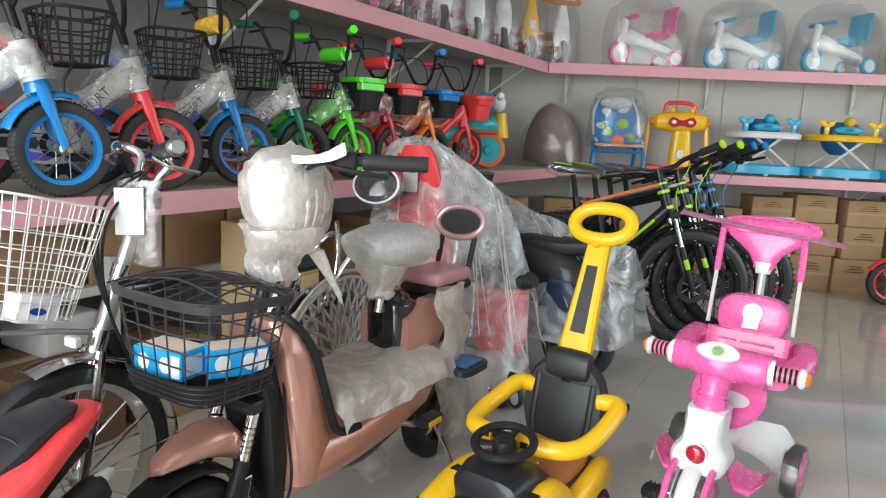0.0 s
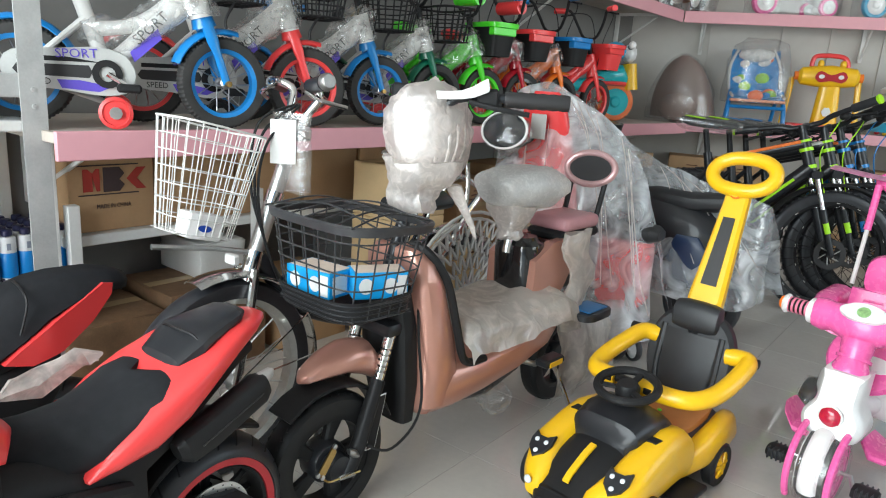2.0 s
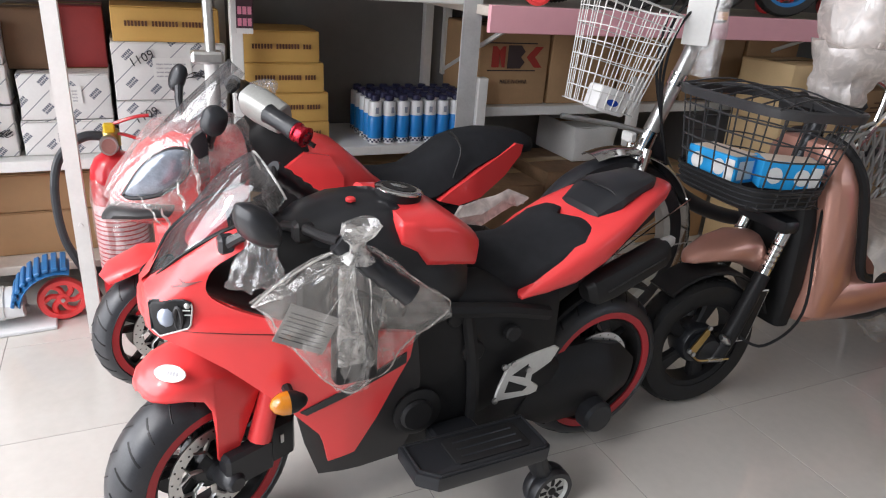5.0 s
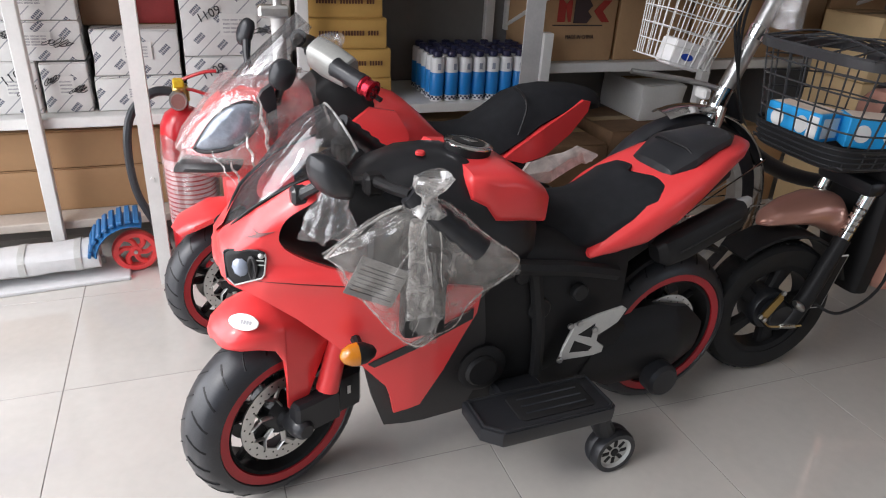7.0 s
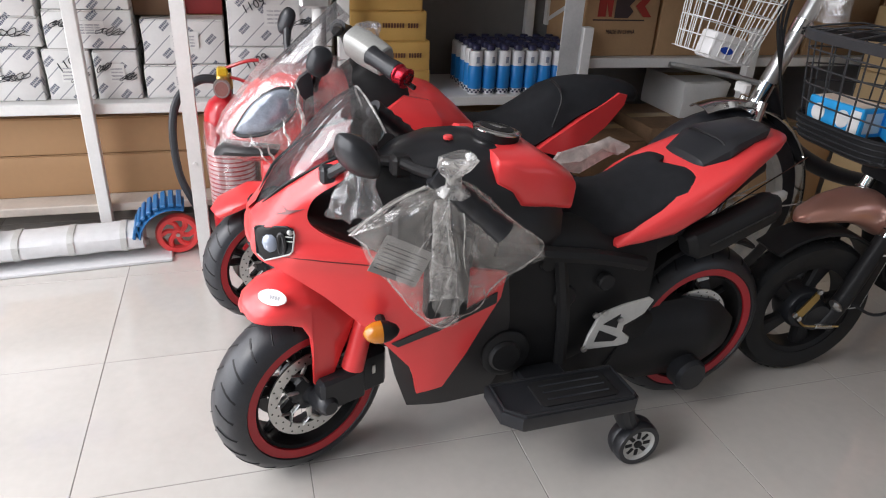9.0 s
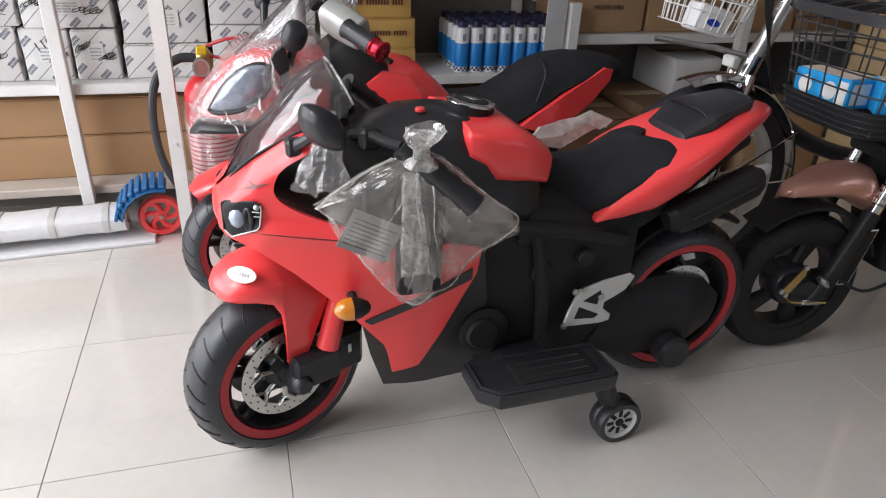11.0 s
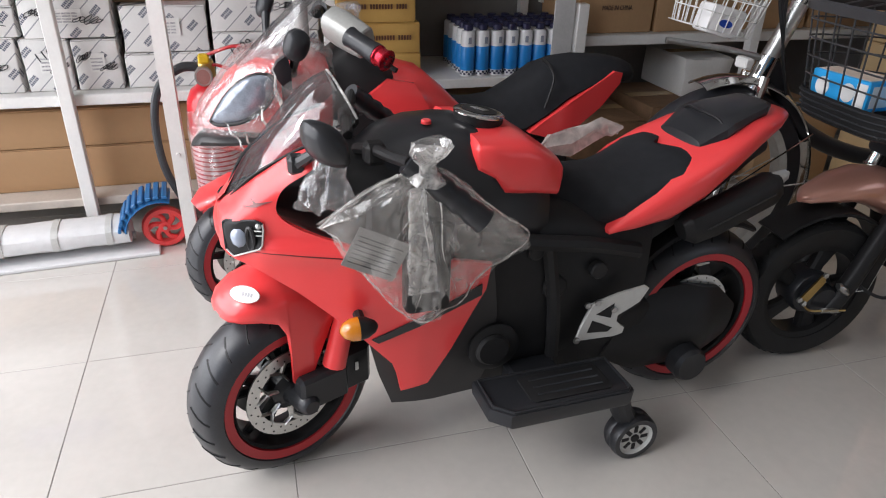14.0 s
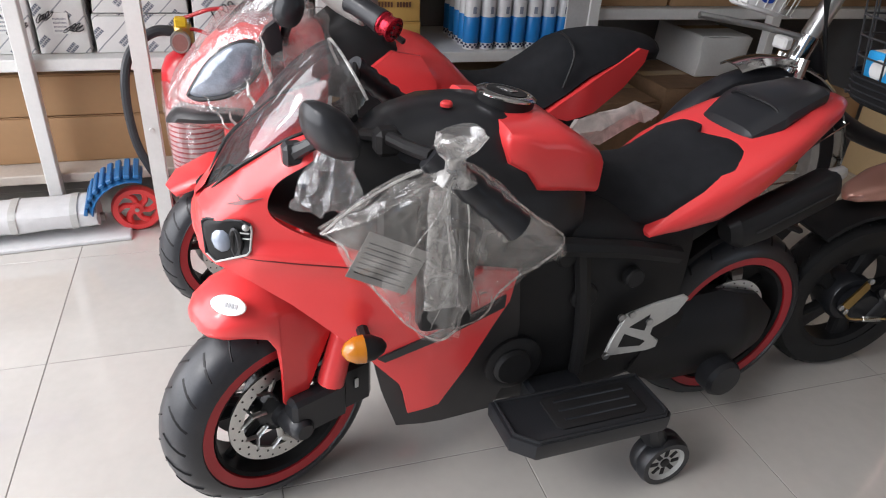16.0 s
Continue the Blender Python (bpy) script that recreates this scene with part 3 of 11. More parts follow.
def spray_can():
    t = thing("gas_can", "slim blue and white lighter gas can with dark cap", "can", group="gas cans on the rack")
    r = 0.0215
    part("body", lathe(B(), [(0, 0), (r, 0), (r, 0.003), (r, 0.128), (r * 0.9, 0.134), (0, 0.135)], seg=20), CAN_WHITE, t)
    part("blue_label", lathe(B(), [(r + 0.0004, 0.018), (r + 0.0009, 0.019), (r + 0.0009, 0.088), (r + 0.0004, 0.089)], seg=20), CAN_BLUE, t, "blue printed sleeve")
    b = B()
    for row in range(2):
        for i in range(10):
            a = 2 * math.pi * (i + 0.5 * row) / 10
            box(b, (r, -0.0033, 0.005 + row * 0.006), (r + 0.0008, 0.0033, 0.0105 + row * 0.006), m=pose(0, 0, 0, 0, 0, math.degrees(a)))
    part("chequer_band", b, CAN_CAP, t)
    part("mark", box(B(), (r, -0.005, 0.098), (r + 0.0008, 0.005, 0.117)), mat("grey_mark", (0.25, 0.27, 0.33), 0.5), t)
    part("cap", lathe(B(), [(0.012, 0.135), (0.012, 0.137), (0.0145, 0.137), (0.0145, 0.15), (0.012, 0.153), (0, 0.153)], seg=14), CAN_CAP, t)
    return t


first = spray_can()
first.matrix_world = S4 @ pose(-1.092, 0.648, 0.4035)
for r in range(5):
    for i in range(8):
        if r or i:
            copy_thing(first, pose(S * (-1.092 - 0.047 * r), S * (0.648 + 0.0468 * i), S * 0.4035, 0, 0, random.uniform(-20, 20)))


# ---- dark ride-on toy on the rack's upper shelf ----
t = thing("ride_on_toy", "black and dark red ride-on toy on the rack's upper shelf", "ride-on toy", pose(-1.06, 0.02, 0.984, 0, 0, 0))
for y, R in ((0.42, 0.125), (-0.1, 0.125)):
    q = piece("wheel", t, Matrix.Translation((0.08, y, R)))
    part("tyre", lathe(B(), [(R * 0.7, -0.03), (R * 0.93, -0.034), (R, -0.02), (R, 0.02), (R * 0.93, 0.034), (R * 0.7, 0.03)], SIDE, 40, closed=True), RUBBER, q)
    part("rim", lathe(B(), [(0, 0.02), (R * 0.2, 0.022), (R * 0.5, 0.008), (R * 0.68, 0.026), (R * 0.7, -0.026), (0, -0.02)], SIDE, 30), BLACK, q)
part("body", loft(B(), [oval((0.0, y, z), (w, 0, 0), (0, 0, h), 18, 2.8) for y, w, z, h in ((-0.24, 0.05, 0.2, 0.05), (-0.18, 0.1, 0.2, 0.1), (0.0, 0.12, 0.17, 0.12), (0.2, 0.11, 0.2, 0.1), (0.4, 0.08, 0.29, 0.07), (0.46, 0.04, 0.3, 0.03))]), BLACK, t, "black moulded body")
part("red_trim", tube(B(), smooth([(0.125, -0.1, 0.1), (0.13, 0.1, 0.12), (0.12, 0.28, 0.2), (0.09, 0.4, 0.3)], 5), 0.02, 10, flat=0.6), DKRED, t, "dark red side trim")



# ---- toy motorcycles ----
def panel(bm, outline, lat, thick, side=1, step=0.02):
    """A moulded body panel: an outline in (y, z), bent sideways by lat(y, z), thick behind its face."""
    bm.faces.new([bm.verts.new((0, y, z)) for y, z in outline])
    for axis, vals in ((1, [p[0] for p in outline]), (2, [p[1] for p in outline])):
        for k in range(math.floor(min(vals) / step) + 1, math.ceil(max(vals) / step)):
            co, no = [0, 0, 0], [0, 0, 0]
            co[axis], no[axis] = (k + 0.013) * step, 1
            bmesh.ops.bisect_plane(bm, geom=bm.verts[:] + bm.edges[:] + bm.faces[:], dist=1e-6, plane_co=co, plane_no=no)
    bmesh.ops.triangulate(bm, faces=[q for q in bm.faces if len(q.verts) > 4])
    g = bm.faces[:]
    front = [q for q in g if q.is_valid]
    vs = {v for q in front for v in q.verts}
    back = {}
    for v in vs:
        x = lat(v.co.y, v.co.z)
        back[v] = bm.verts.new((side * (x - thick), v.co.y, v.co.z))
        v.co.x = side * x
    rim = [e for e in {e for q in front for e in q.edges} if sum(q in front for q in e.link_faces) == 1]
    for q in front:
        bm.faces.new([back[v] for v in reversed(q.verts)])
    for e in rim:
        a, c = e.verts
        try:
            bm.faces.new((a, c, back[c], back[a]))
        except ValueError:
            pass
    return bm


def table(pairs):
    """Straight-line lookup."""
    xs, ys = [p[0] for p in pairs], [p[1] for p in pairs]
    return lambda v: float(np.interp(v, xs, ys))


def tyre_profile(R, w, crown=0.35, n=9, rim=0.0):
    """A closed tyre section of (radius, offset)."""
    prof = []
    for i in range(n + 1):
        a = math.pi * i / n
        prof.append((R - w * crown * (1 - math.sin(a)) * 1.0 - (w * 0.25 if i in (0, n) else 0), -w / 2 * math.cos(a)))
    inner = rim or R - w * 0.72
    prof = [(max(r, inner + 0.003), o) for r, o in prof]
    prof += [(inner, w * 0.45), (inner, -w * 0.45)]
    return prof


def road_wheel(parent, m, R, w, rim_r, ring_mat, spokes=5, disc=0.6, slashes=True, crown=0.4):
    """A toy motorcycle wheel whose axle is local x after m: tyre with slanting grooves, coloured rim ring, dark spokes, drilled disc."""
    wheel = piece("wheel", parent, m)
    ax = SIDE
    part("tyre", lathe(B(), tyre_profile(R, w, crown, 12, rim=rim_r), ax, 56, closed=True), RUBBER, wheel, "black rubber tyre with slanting grooves")
    if slashes:
        b = B()
        for i in range(24):
            for sg in (-1, 1):
                a = 2 * math.pi * (i + 0.25 * sg) / 24
                pts = []
                for k in range(6):
                    u = 0.07 + 0.34 * k / 5
                    ang = math.acos(max(-1, min(1, -2 * sg * u)))
                    r = R - w * crown * (1 - math.sin(ang)) - 0.0012
                    aa = a + 0.03 * k
                    pts.append((sg * u * w, r * math.cos(aa), r * math.sin(aa)))
                tube(b, pts, 0.0027, 4, flat=0.5)
        part("tread_pattern", b, BLACK, wheel)["kind"] = "stuff"
    rr = rim_r
    part("rim", lathe(B(), [(rr + 0.001, w * 0.475), (rr - 0.014, w * 0.46), (rr - 0.017, w * 0.2), (rr - 0.017, -w * 0.2), (rr - 0.014, -w * 0.46), (rr + 0.001, -w * 0.475), (rr + 0.001, -w * 0.3), (rr + 0.001, w * 0.3)], ax, 56, closed=True), ring_mat, wheel, "red rim ring")
    part("barrel", lathe(B(), [(rr - 0.0165, w * 0.44), (rr - 0.021, w * 0.4), (rr - 0.021, -w * 0.4), (rr - 0.0165, -w * 0.44)], ax, 56, closed=True), BLACK, wheel)
    for i in range(spokes):
        a = 2 * math.pi * i / spokes + 0.3
        b = B()
        for d in (-0.18, 0.18):
            rod(b, (0, 0.02 * math.cos(a), 0.02 * math.sin(a)), (0, (rr - 0.008) * math.cos(a + d), (rr - 0.008) * math.sin(a + d)), 0.011, 6, 0.007)
        part("spoke", b, SATIN_BLACK, wheel)
    part("hub", lathe(B(), [(0, w * 0.52), (0.016, w * 0.52), (0.02, w * 0.4), (0.034, w * 0.3), (0.034, -w * 0.3), (0.02, -w * 0.4), (0.016, -w * 0.52), (0, -w * 0.52)], ax, 24), SATIN_BLACK, wheel)
    if disc:
        R1 = rr * disc
        for sg in (1, -1):
            x = sg * w * 0.34
            b = lathe(B(), [(R1, x + 0.0015), (R1 * 0.74, x + 0.0015), (R1 * 0.74, x - 0.0015), (R1, x - 0.0015)], ax, 48, closed=True)
            for i in range(7):
                a = 2 * math.pi * i / 7
                tube(b, [(x, R1 * 0.34 * math.cos(a), R1 * 0.34 * math.sin(a)), (x, R1 * 0.58 * math.cos(a + 0.12), R1 * 0.58 * math.sin(a + 0.12)), (x, R1 * 0.78 * math.cos(a + 0.4), R1 * 0.78 * math.sin(a + 0.4))], 0.0055, 6, flat=0.4)
                tube(b, [(x, R1 * 0.58 * math.cos(a + 0.12), R1 * 0.58 * math.sin(a + 0.12)), (x, R1 * 0.78 * math.cos(a - 0.1), R1 * 0.78 * math.sin(a - 0.1))], 0.0045, 6, flat=0.4)
            d = part("brake_disc", b, ALLOY, wheel, "drilled silver brake disc")
            b = B()
            for i in range(44):
                a = 2 * math.pi * i / 44
                r = R1 * (0.93 if i % 2 else 0.82)
                lathe(b, [(0, 0.0021), (0.0017, 0.0021), (0.0017, 0)], Matrix.Translation((x, r * math.cos(a), r * math.sin(a))) @ SIDE @ Matrix.Scale(sg, 4, (0, 0, 1)), 6)
            part("drill_pattern", b, BLACK, d)["kind"] = "stuff"
    return wheel


BADGE = mat("white_badge", (0.8, 0.8, 0.78), 0.3, vary=0.03)
AMBER = mat("amber_lens", (0.5, 0.17, 0.012), 0.15, vary=0.1, size=0.01, coat=0.5)
LENS = mat("grey_lamp_lens", (0.3, 0.34, 0.42), 0.08, vary=0.1, coat=0.6)
PAPER = mat("printed_paper", (0.5, 0.49, 0.46), 0.7, vary=0.06)
GREYTRIM = mat("dark_grey_trim", (0.022, 0.021, 0.022), 0.45, vary=0.15, size=0.05)


FILM_BUNCH = film("creased_film", (0.92, 0.92, 0.92), haze=0.085, crease=0.012, gloss=0.1, rough=0.12)


FILM_KNOT = film("bunched_film", (0.9, 0.88, 0.84), haze=0.42, crease=0.012, gloss=0.16)
FILM_LINE = [(-0.125, 0.5, 0.485, 0.012), (-0.128, 0.53, 0.49, 0.024), (-0.13, 0.57, 0.497, 0.028), (-0.133, 0.61, 0.505, 0.026), (-0.135, 0.65, 0.512, 0.022), (-0.13, 0.68, 0.516, 0.01)]


def sport_bike():
    t = thing("toy_motorcycle", "red and black sport toy motorcycle with training wheels and clear windscreen", "toy motorcycle", pose(-0.03, 0, 0, 0, 0, 3.3))
    # front end turned to its left
    st = Matrix.Translation((0, 0.0, 0)) @ Matrix.Rotation(radians(20), 4, "Z")
    road_wheel(t, st @ Matrix.Translation((0, -0.004, 0.161)), 0.161, 0.094, 0.122, DKRED_RING, disc=0.67)
    def P(x, y, z):
        return st @ Vector((x, y, z))
    # front mudguard: one shell, a beak over the tyre whose cheeks run down the fork
    rings = []
    for y, w, zt, zb in ((-0.098, 0.012, 0.345, 0.335), (-0.094, 0.03, 0.354, 0.334), (-0.08, 0.048, 0.367, 0.334), (-0.055, 0.06, 0.379, 0.332), (-0.03, 0.065, 0.384, 0.322), (-0.017, 0.066, 0.385, 0.296),
                         (-0.013, 0.066, 0.385, 0.25), (-0.014, 0.066, 0.385, 0.203), (0.002, 0.066, 0.384, 0.2), (0.02, 0.066, 0.38, 0.204), (0.04, 0.066, 0.372, 0.25), (0.062, 0.065, 0.36, 0.294), (0.08, 0.062, 0.346, 0.325)):
        drop = 0.55 * min(0.06, zt - zb)
        half = [(0, zt), (0.45, zt - 0.06 * drop), (0.75, zt - 0.3 * drop), (0.94, zt - 0.75 * drop), (1, zt - drop), (1, (zt - drop + zb) / 2), (0.985, zb)]
        arc = [P(-w * u, y, z) for u, z in half[:0:-1]] + [P(w * u, y, z) for u, z in half]
        inner = [P(w * u * 0.9, y, max(z - 0.006, zb)) for u, z in half[::-1]] + [P(-w * u * 0.9, y, max(z - 0.006, zb)) for u, z in half[1:]]
        rings.append(arc + inner)
    guard = part("front_mudguard", loft(B(), rings), RED, t, "red front mudguard with oval badge", angle=85)
    for sg in (1, -1):
        b = B()
        tube(b, [P(sg * 0.07, 0.125, 0.43), P(sg * 0.07, 0.085, 0.31), P(sg * 0.07, 0.056, 0.212)], [0.017, 0.017, 0.02], 12)
        part("fork_leg", b, RED, t, "red fork leg")
        b = B()
        box(b, (sg * 0.07 - 0.016, -0.012, 0.15), (sg * 0.07 + 0.016, 0.075, 0.213), 0.006)
        lathe(b, [(0, 0.024), (0.012, 0.024), (0.017, 0.018), (0.021, 0), (0.021, -0.02)], Matrix.Translation((sg * 0.07, 0.0, 0.165)) @ SIDE @ Matrix.Scale(sg, 4, (0, 0, 1)), 16)
        box(b, (sg * 0.062 - 0.016, 0.06, 0.15), (sg * 0.062 + 0.018, 0.125, 0.235), 0.01)
        for v in b.verts:
            v.co = st @ v.co
        cal = part("brake_caliper", b, SATIN_BLACK, t, "black fork foot and brake caliper")
        b = box(B(), (sg * 0.082 - 0.0005, 0.089, 0.192), (sg * 0.082 + 0.001, 0.095, 0.208), m=st)
        part("caliper_mark", b, BADGE, cal)
    b = B()
    prism(b, [(0.024 * math.cos(a), 0.0125 * math.sin(a)) for a in np.linspace(0, 2 * math.pi, 24, endpoint=False)], 0.003, Matrix.Translation((0.06, -0.049, 0.377)) @ pose(0, 0, 0, 50, 0, 58) @ pose(0, 0, 0, 0, 0, -3), 0.0008)
    bd = part("badge", b, BADGE, guard, "white oval badge")
    b = B()
    for i in range(4):
        box(b, (-0.004 + i * 0.0045, -0.003, 0.0016), (-0.001 + i * 0.0045, 0.003, 0.0022), m=Matrix.Translation((0.06, -0.049, 0.377)) @ pose(0, 0, 0, 50, 0, 58) @ pose(0, 0, 0, 0, 0, -3))
    part("badge_print", b, mat("pale_grey_print", (0.4, 0.4, 0.41), 0.5), bd)

    # main fairing
    wide = table([(-0.08, 0.03), (-0.072, 0.05), (-0.055, 0.07), (-0.02, 0.088), (0.03, 0.103), (0.1, 0.12), (0.2, 0.127), (0.33, 0.12)])

    edge = [(-0.076, 0.482), (-0.069, 0.502), (-0.058, 0.512), (-0.038, 0.535), (-0.017, 0.556), (0.005, 0.572), (0.03, 0.589), (0.05, 0.597), (0.066, 0.595)]
    lip = table(edge)
    drop = table([(-0.076, 0.028), (-0.058, 0.052), (-0.038, 0.04), (-0.017, 0.032), (0.05, 0.03)])
    band = table([(-0.076, 0.012), (-0.058, 0.018), (-0.017, 0.034), (0.05, 0.036)])

    def lat(y, z):
        x = wide(y) - 0.07 * max(0, 0.36 - z)
        d = z - 0.466 + 0.1 * max(0, y)
        u = min(1, max(0, (y + 0.055) / 0.06))
        x += u * u * (3 - 2 * u) * 0.011 * math.exp(-(d / (0.022 if d < 0 else 0.007)) ** 2)
        return max(0.004, x - drop(y) * min(1, max(0, (z - lip(y)) / band(y) + 1)) ** 2) if y < 0.08 else x
    hole = smooth([Vector((0, y, z)) for y, z in ((0.064, 0.582), (0.045, 0.571), (0.025, 0.559), (0.011, 0.545), (0.004, 0.524), (0.01, 0.508), (0.03, 0.493), (0.055, 0.481), (0.09, 0.468), (0.15, 0.449), (0.25, 0.425))], 4)
    out = [(-0.073, 0.455)] + edge + [(p.y, p.z) for p in hole] + [(0.315, 0.405), (0.308, 0.36), (0.288, 0.322), (0.255, 0.255), (0.217, 0.193), (0.172, 0.186), (0.165, 0.222), (0.157, 0.246), (0.121, 0.291),
           (0.095, 0.323), (0.053, 0.364), (0.024, 0.391), (-0.022, 0.425), (-0.05, 0.44), (-0.064, 0.445)]
    for sg in (1, -1):
        part("side_fairing", panel(B(), out, lat, 0.008, sg, 0.007), RED, t, "glossy red side fairing", angle=70)
        # shade under the crease, drawn as a thin dark red line
        crease = [(-0.045 + 0.0165 * k, 0.4585 - 0.1 * max(0, -0.045 + 0.0165 * k)) for k in range(15)]
        part("crease_shadow", tube(B(), [(sg * (lat(y, z) + 0.0002), y, z) for y, z in crease], [0.0003 + 0.0007 * math.sin(math.pi * (k + 0.5) / 15) for k in range(15)], 6), mat("seam_shadow_line", (0.12, 0.008, 0.008), 0.6), t, "dark shadow line along the fairing crease")
        part("fairing_slot", panel(B(), [(0.125, 0.3), (0.135, 0.292), (0.3, 0.352), (0.3, 0.372)], lambda y, z: lat(y, z) + 0.003, 0.006, sg), GREYTRIM, t)
        part("belly_pan", panel(B(), [(0.124, 0.285), (0.14, 0.213), (0.16, 0.152), (0.232, 0.143), (0.31, 0.143), (0.335, 0.2), (0.338, 0.3), (0.325, 0.39), (0.29, 0.33), (0.25, 0.26), (0.21, 0.205), (0.18, 0.205), (0.155, 0.25)],
                                 lambda y, z: lat(y, z) - 0.012, 0.014, sg), GREYTRIM, t, "dark grey belly pan")
        # headlamp: a black face, an eye and fins in a bright frame
        face = [(-0.066, 0.456), (-0.066, 0.495), (-0.061, 0.499), (-0.024, 0.506), (-0.016, 0.502), (-0.015, 0.494), (-0.019, 0.471), (-0.023, 0.466), (-0.057, 0.448)]
        hl = part("headlamp", panel(B(), face, lambda y, z: lat(y, z) + 0.003, 0.02, sg, 0.007), BLACK, t, "black headlamp with a grey eye", angle=70)
        part("lamp_frame", tube(B(), [(sg * (lat(y, z) + 0.004), y, z) for y, z in face[:5]], 0.0018, 8), SATIN_BLACK, hl)
        part("lamp_rim", tube(B(), [(sg * (lat(y, z) + 0.004), y, z) for y, z in face[4:] + face[:1]], 0.0013, 8), SILVER_PLASTIC, hl, "bright lower rim")
        part("bulb", ball(B(), (sg * (lat(-0.045, 0.477) - 0.005), -0.045, 0.477), 0.0145, sz=1.2), LENS, hl, "blue grey domed eye")
        part("bulb_ring", tube(B(), oval((sg * (lat(-0.033, 0.478) + 0.004), -0.033, 0.478), (sg * 0.004, 0.004, 0), (0, 0, 0.017), 16), 0.0032, 6, closed=True), GREYTRIM, hl)
        for z in (0.484, 0.491):
            part("lamp_fin", tube(B(), [(sg * (lat(y, z) + 0.0045), y, z) for y in (-0.031, -0.025, -0.018)], 0.001, 6), SILVER_PLASTIC, hl)
        part("lamp_stud", ball(B(), (sg * (lat(-0.021, 0.498) + 0.003), -0.021, 0.498), 0.0045), SILVER_PLASTIC, hl)
        # indicator on a short stalk
        c = Vector((sg * 0.158, 0.095, 0.352))
        b = B()
        loft(b, [oval(c + Vector((0, d, 0)), (r, 0, 0), (0, 0, r), 14) for d, r in ((0.002, 0.0175), (0.014, 0.0155), (0.026, 0.009), (0.03, 0.003))])
        rod(b, (c.x - sg * 0.045, c.y + 0.01, c.z), (c.x, c.y + 0.008, c.z), 0.008)
        ind = part("indicator", b, BLACK, t, "amber and black indicator lamp")
        part("lens", loft(B(), [oval(c + Vector((0, d, 0)), (r, 0, 0), (0, 0, r), 14) for d, r in ((0.002, 0.018), (-0.01, 0.0165), (-0.02, 0.011), (-0.025, 0.003))]), AMBER, ind, "amber lens")
    # nose between the two lamps
    b = B()
    loft(b, [oval((0, y, z), (w, 0, 0), (0, 0, h), 28, 2.6) for y, w, h, z in ((-0.078, 0.008, 0.01, 0.47), (-0.075, 0.028, 0.019, 0.472), (-0.068, 0.042, 0.025, 0.475), (-0.05, 0.05, 0.026, 0.479), (-0.02, 0.06, 0.026, 0.482))])
    part("nose", b, RED, t, "red nose")
    part("nose_mark", panel(B(), [(-0.037, 0.521), (-0.024, 0.524), (0.0, 0.534), (-0.02, 0.53), (-0.027, 0.533), (-0.024, 0.528)], lambda y, z: lat(y, z) + 0.0012, 0.002, 1, 0.007), mat("faded_mark", (0.2, 0.07, 0.07), 0.4), t)
    # dark cockpit behind the screen
    b = B()
    loft(b, [oval((0, y, z), (w, 0, 0), (0, 0, h), 20, 3) for y, w, h, z in ((0.0, 0.045, 0.025, 0.51), (0.05, 0.066, 0.05, 0.505), (0.12, 0.095, 0.075, 0.495), (0.2, 0.105, 0.075, 0.495))])
    part("cockpit", b, BLACK, t, "matt black cockpit panel")
    # windscreen
    mid = [Vector(p) for p in ((0, -0.06, 0.503), (0, -0.03, 0.546), (0, 0.012, 0.602), (0, 0.05, 0.647), (0, 0.08, 0.671), (0, 0.1, 0.679))]
    rim = [Vector(p) for p in ((0.012, -0.057, 0.507), (0.05, -0.026, 0.551), (0.065, 0.016, 0.58), (0.074, 0.05, 0.598), (0.08, 0.1, 0.612), (0.074, 0.122, 0.632))]
    mid, rim = smooth(mid, 3), smooth(rim, 3)
    rings = []
    for c, e in zip(mid, rim):
        rings.append([Vector((e.x * math.sin(u), c.y + (e.y - c.y) * (1 - math.cos(u)), c.z + (e.z - c.z) * (1 - math.cos(u)))) for u in np.linspace(-math.pi / 2, math.pi / 2, 17)])
    b = loft(B(), rings, caps=False, wrap=False)
    bmesh.ops.solidify(b, geom=b.faces[:], thickness=0.0015)
    ws = part("windscreen", b, SMOKE, t, "smoky clear plastic windscreen")
    # milky bead stands in for the highlight on the screen's rim
    part("rim_highlight", tube(B(), [p + Vector((0, 0.001, 0)) for p in rings[-1]], 0.0018, 6), FILM_KNOT, ws)
    for k in (0, -1):
        part("screen_edge", tube(B(), [r[k] for r in rings[1:13]], 0.0026, 6), BLACK, ws)
    # mirrors
    for sg in (1,):
        b = B()
        loft(b, [oval((sg * x, 0.067 + 0.3 * (x - 0.13), 0.621), (0, 0.022 * k, -0.03 * k), (0, 0.0185 * k, 0.0145 * k), 22, 1.65) for x, k in ((0.106, 0.25), (0.112, 0.72), (0.122, 0.95), (0.136, 1.0), (0.15, 0.88), (0.158, 0.6), (0.162, 0.2))])
        tube(b, [(sg * 0.088, 0.034, 0.58), (sg * 0.102, 0.046, 0.592), (sg * 0.122, 0.06, 0.608)], [0.01, 0.008, 0.007], 8)
        box(b, (sg * 0.088 - 0.012, 0.024, 0.568), (sg * 0.088 + 0.012, 0.048, 0.594), 0.005)
        mr = part("mirror", b, SATIN_BLACK, t, "black wing mirror")
        part("mirror_glass", loft(B(), [oval((sg * 0.13, 0.086, 0.612), (0.02, 0, 0), (0, 0, 0.018), 14), oval((sg * 0.13, 0.0885, 0.612), (0.019, 0, 0), (0, 0, 0.017), 14)]), CHROME, mr)
    b = B()
    rings = []
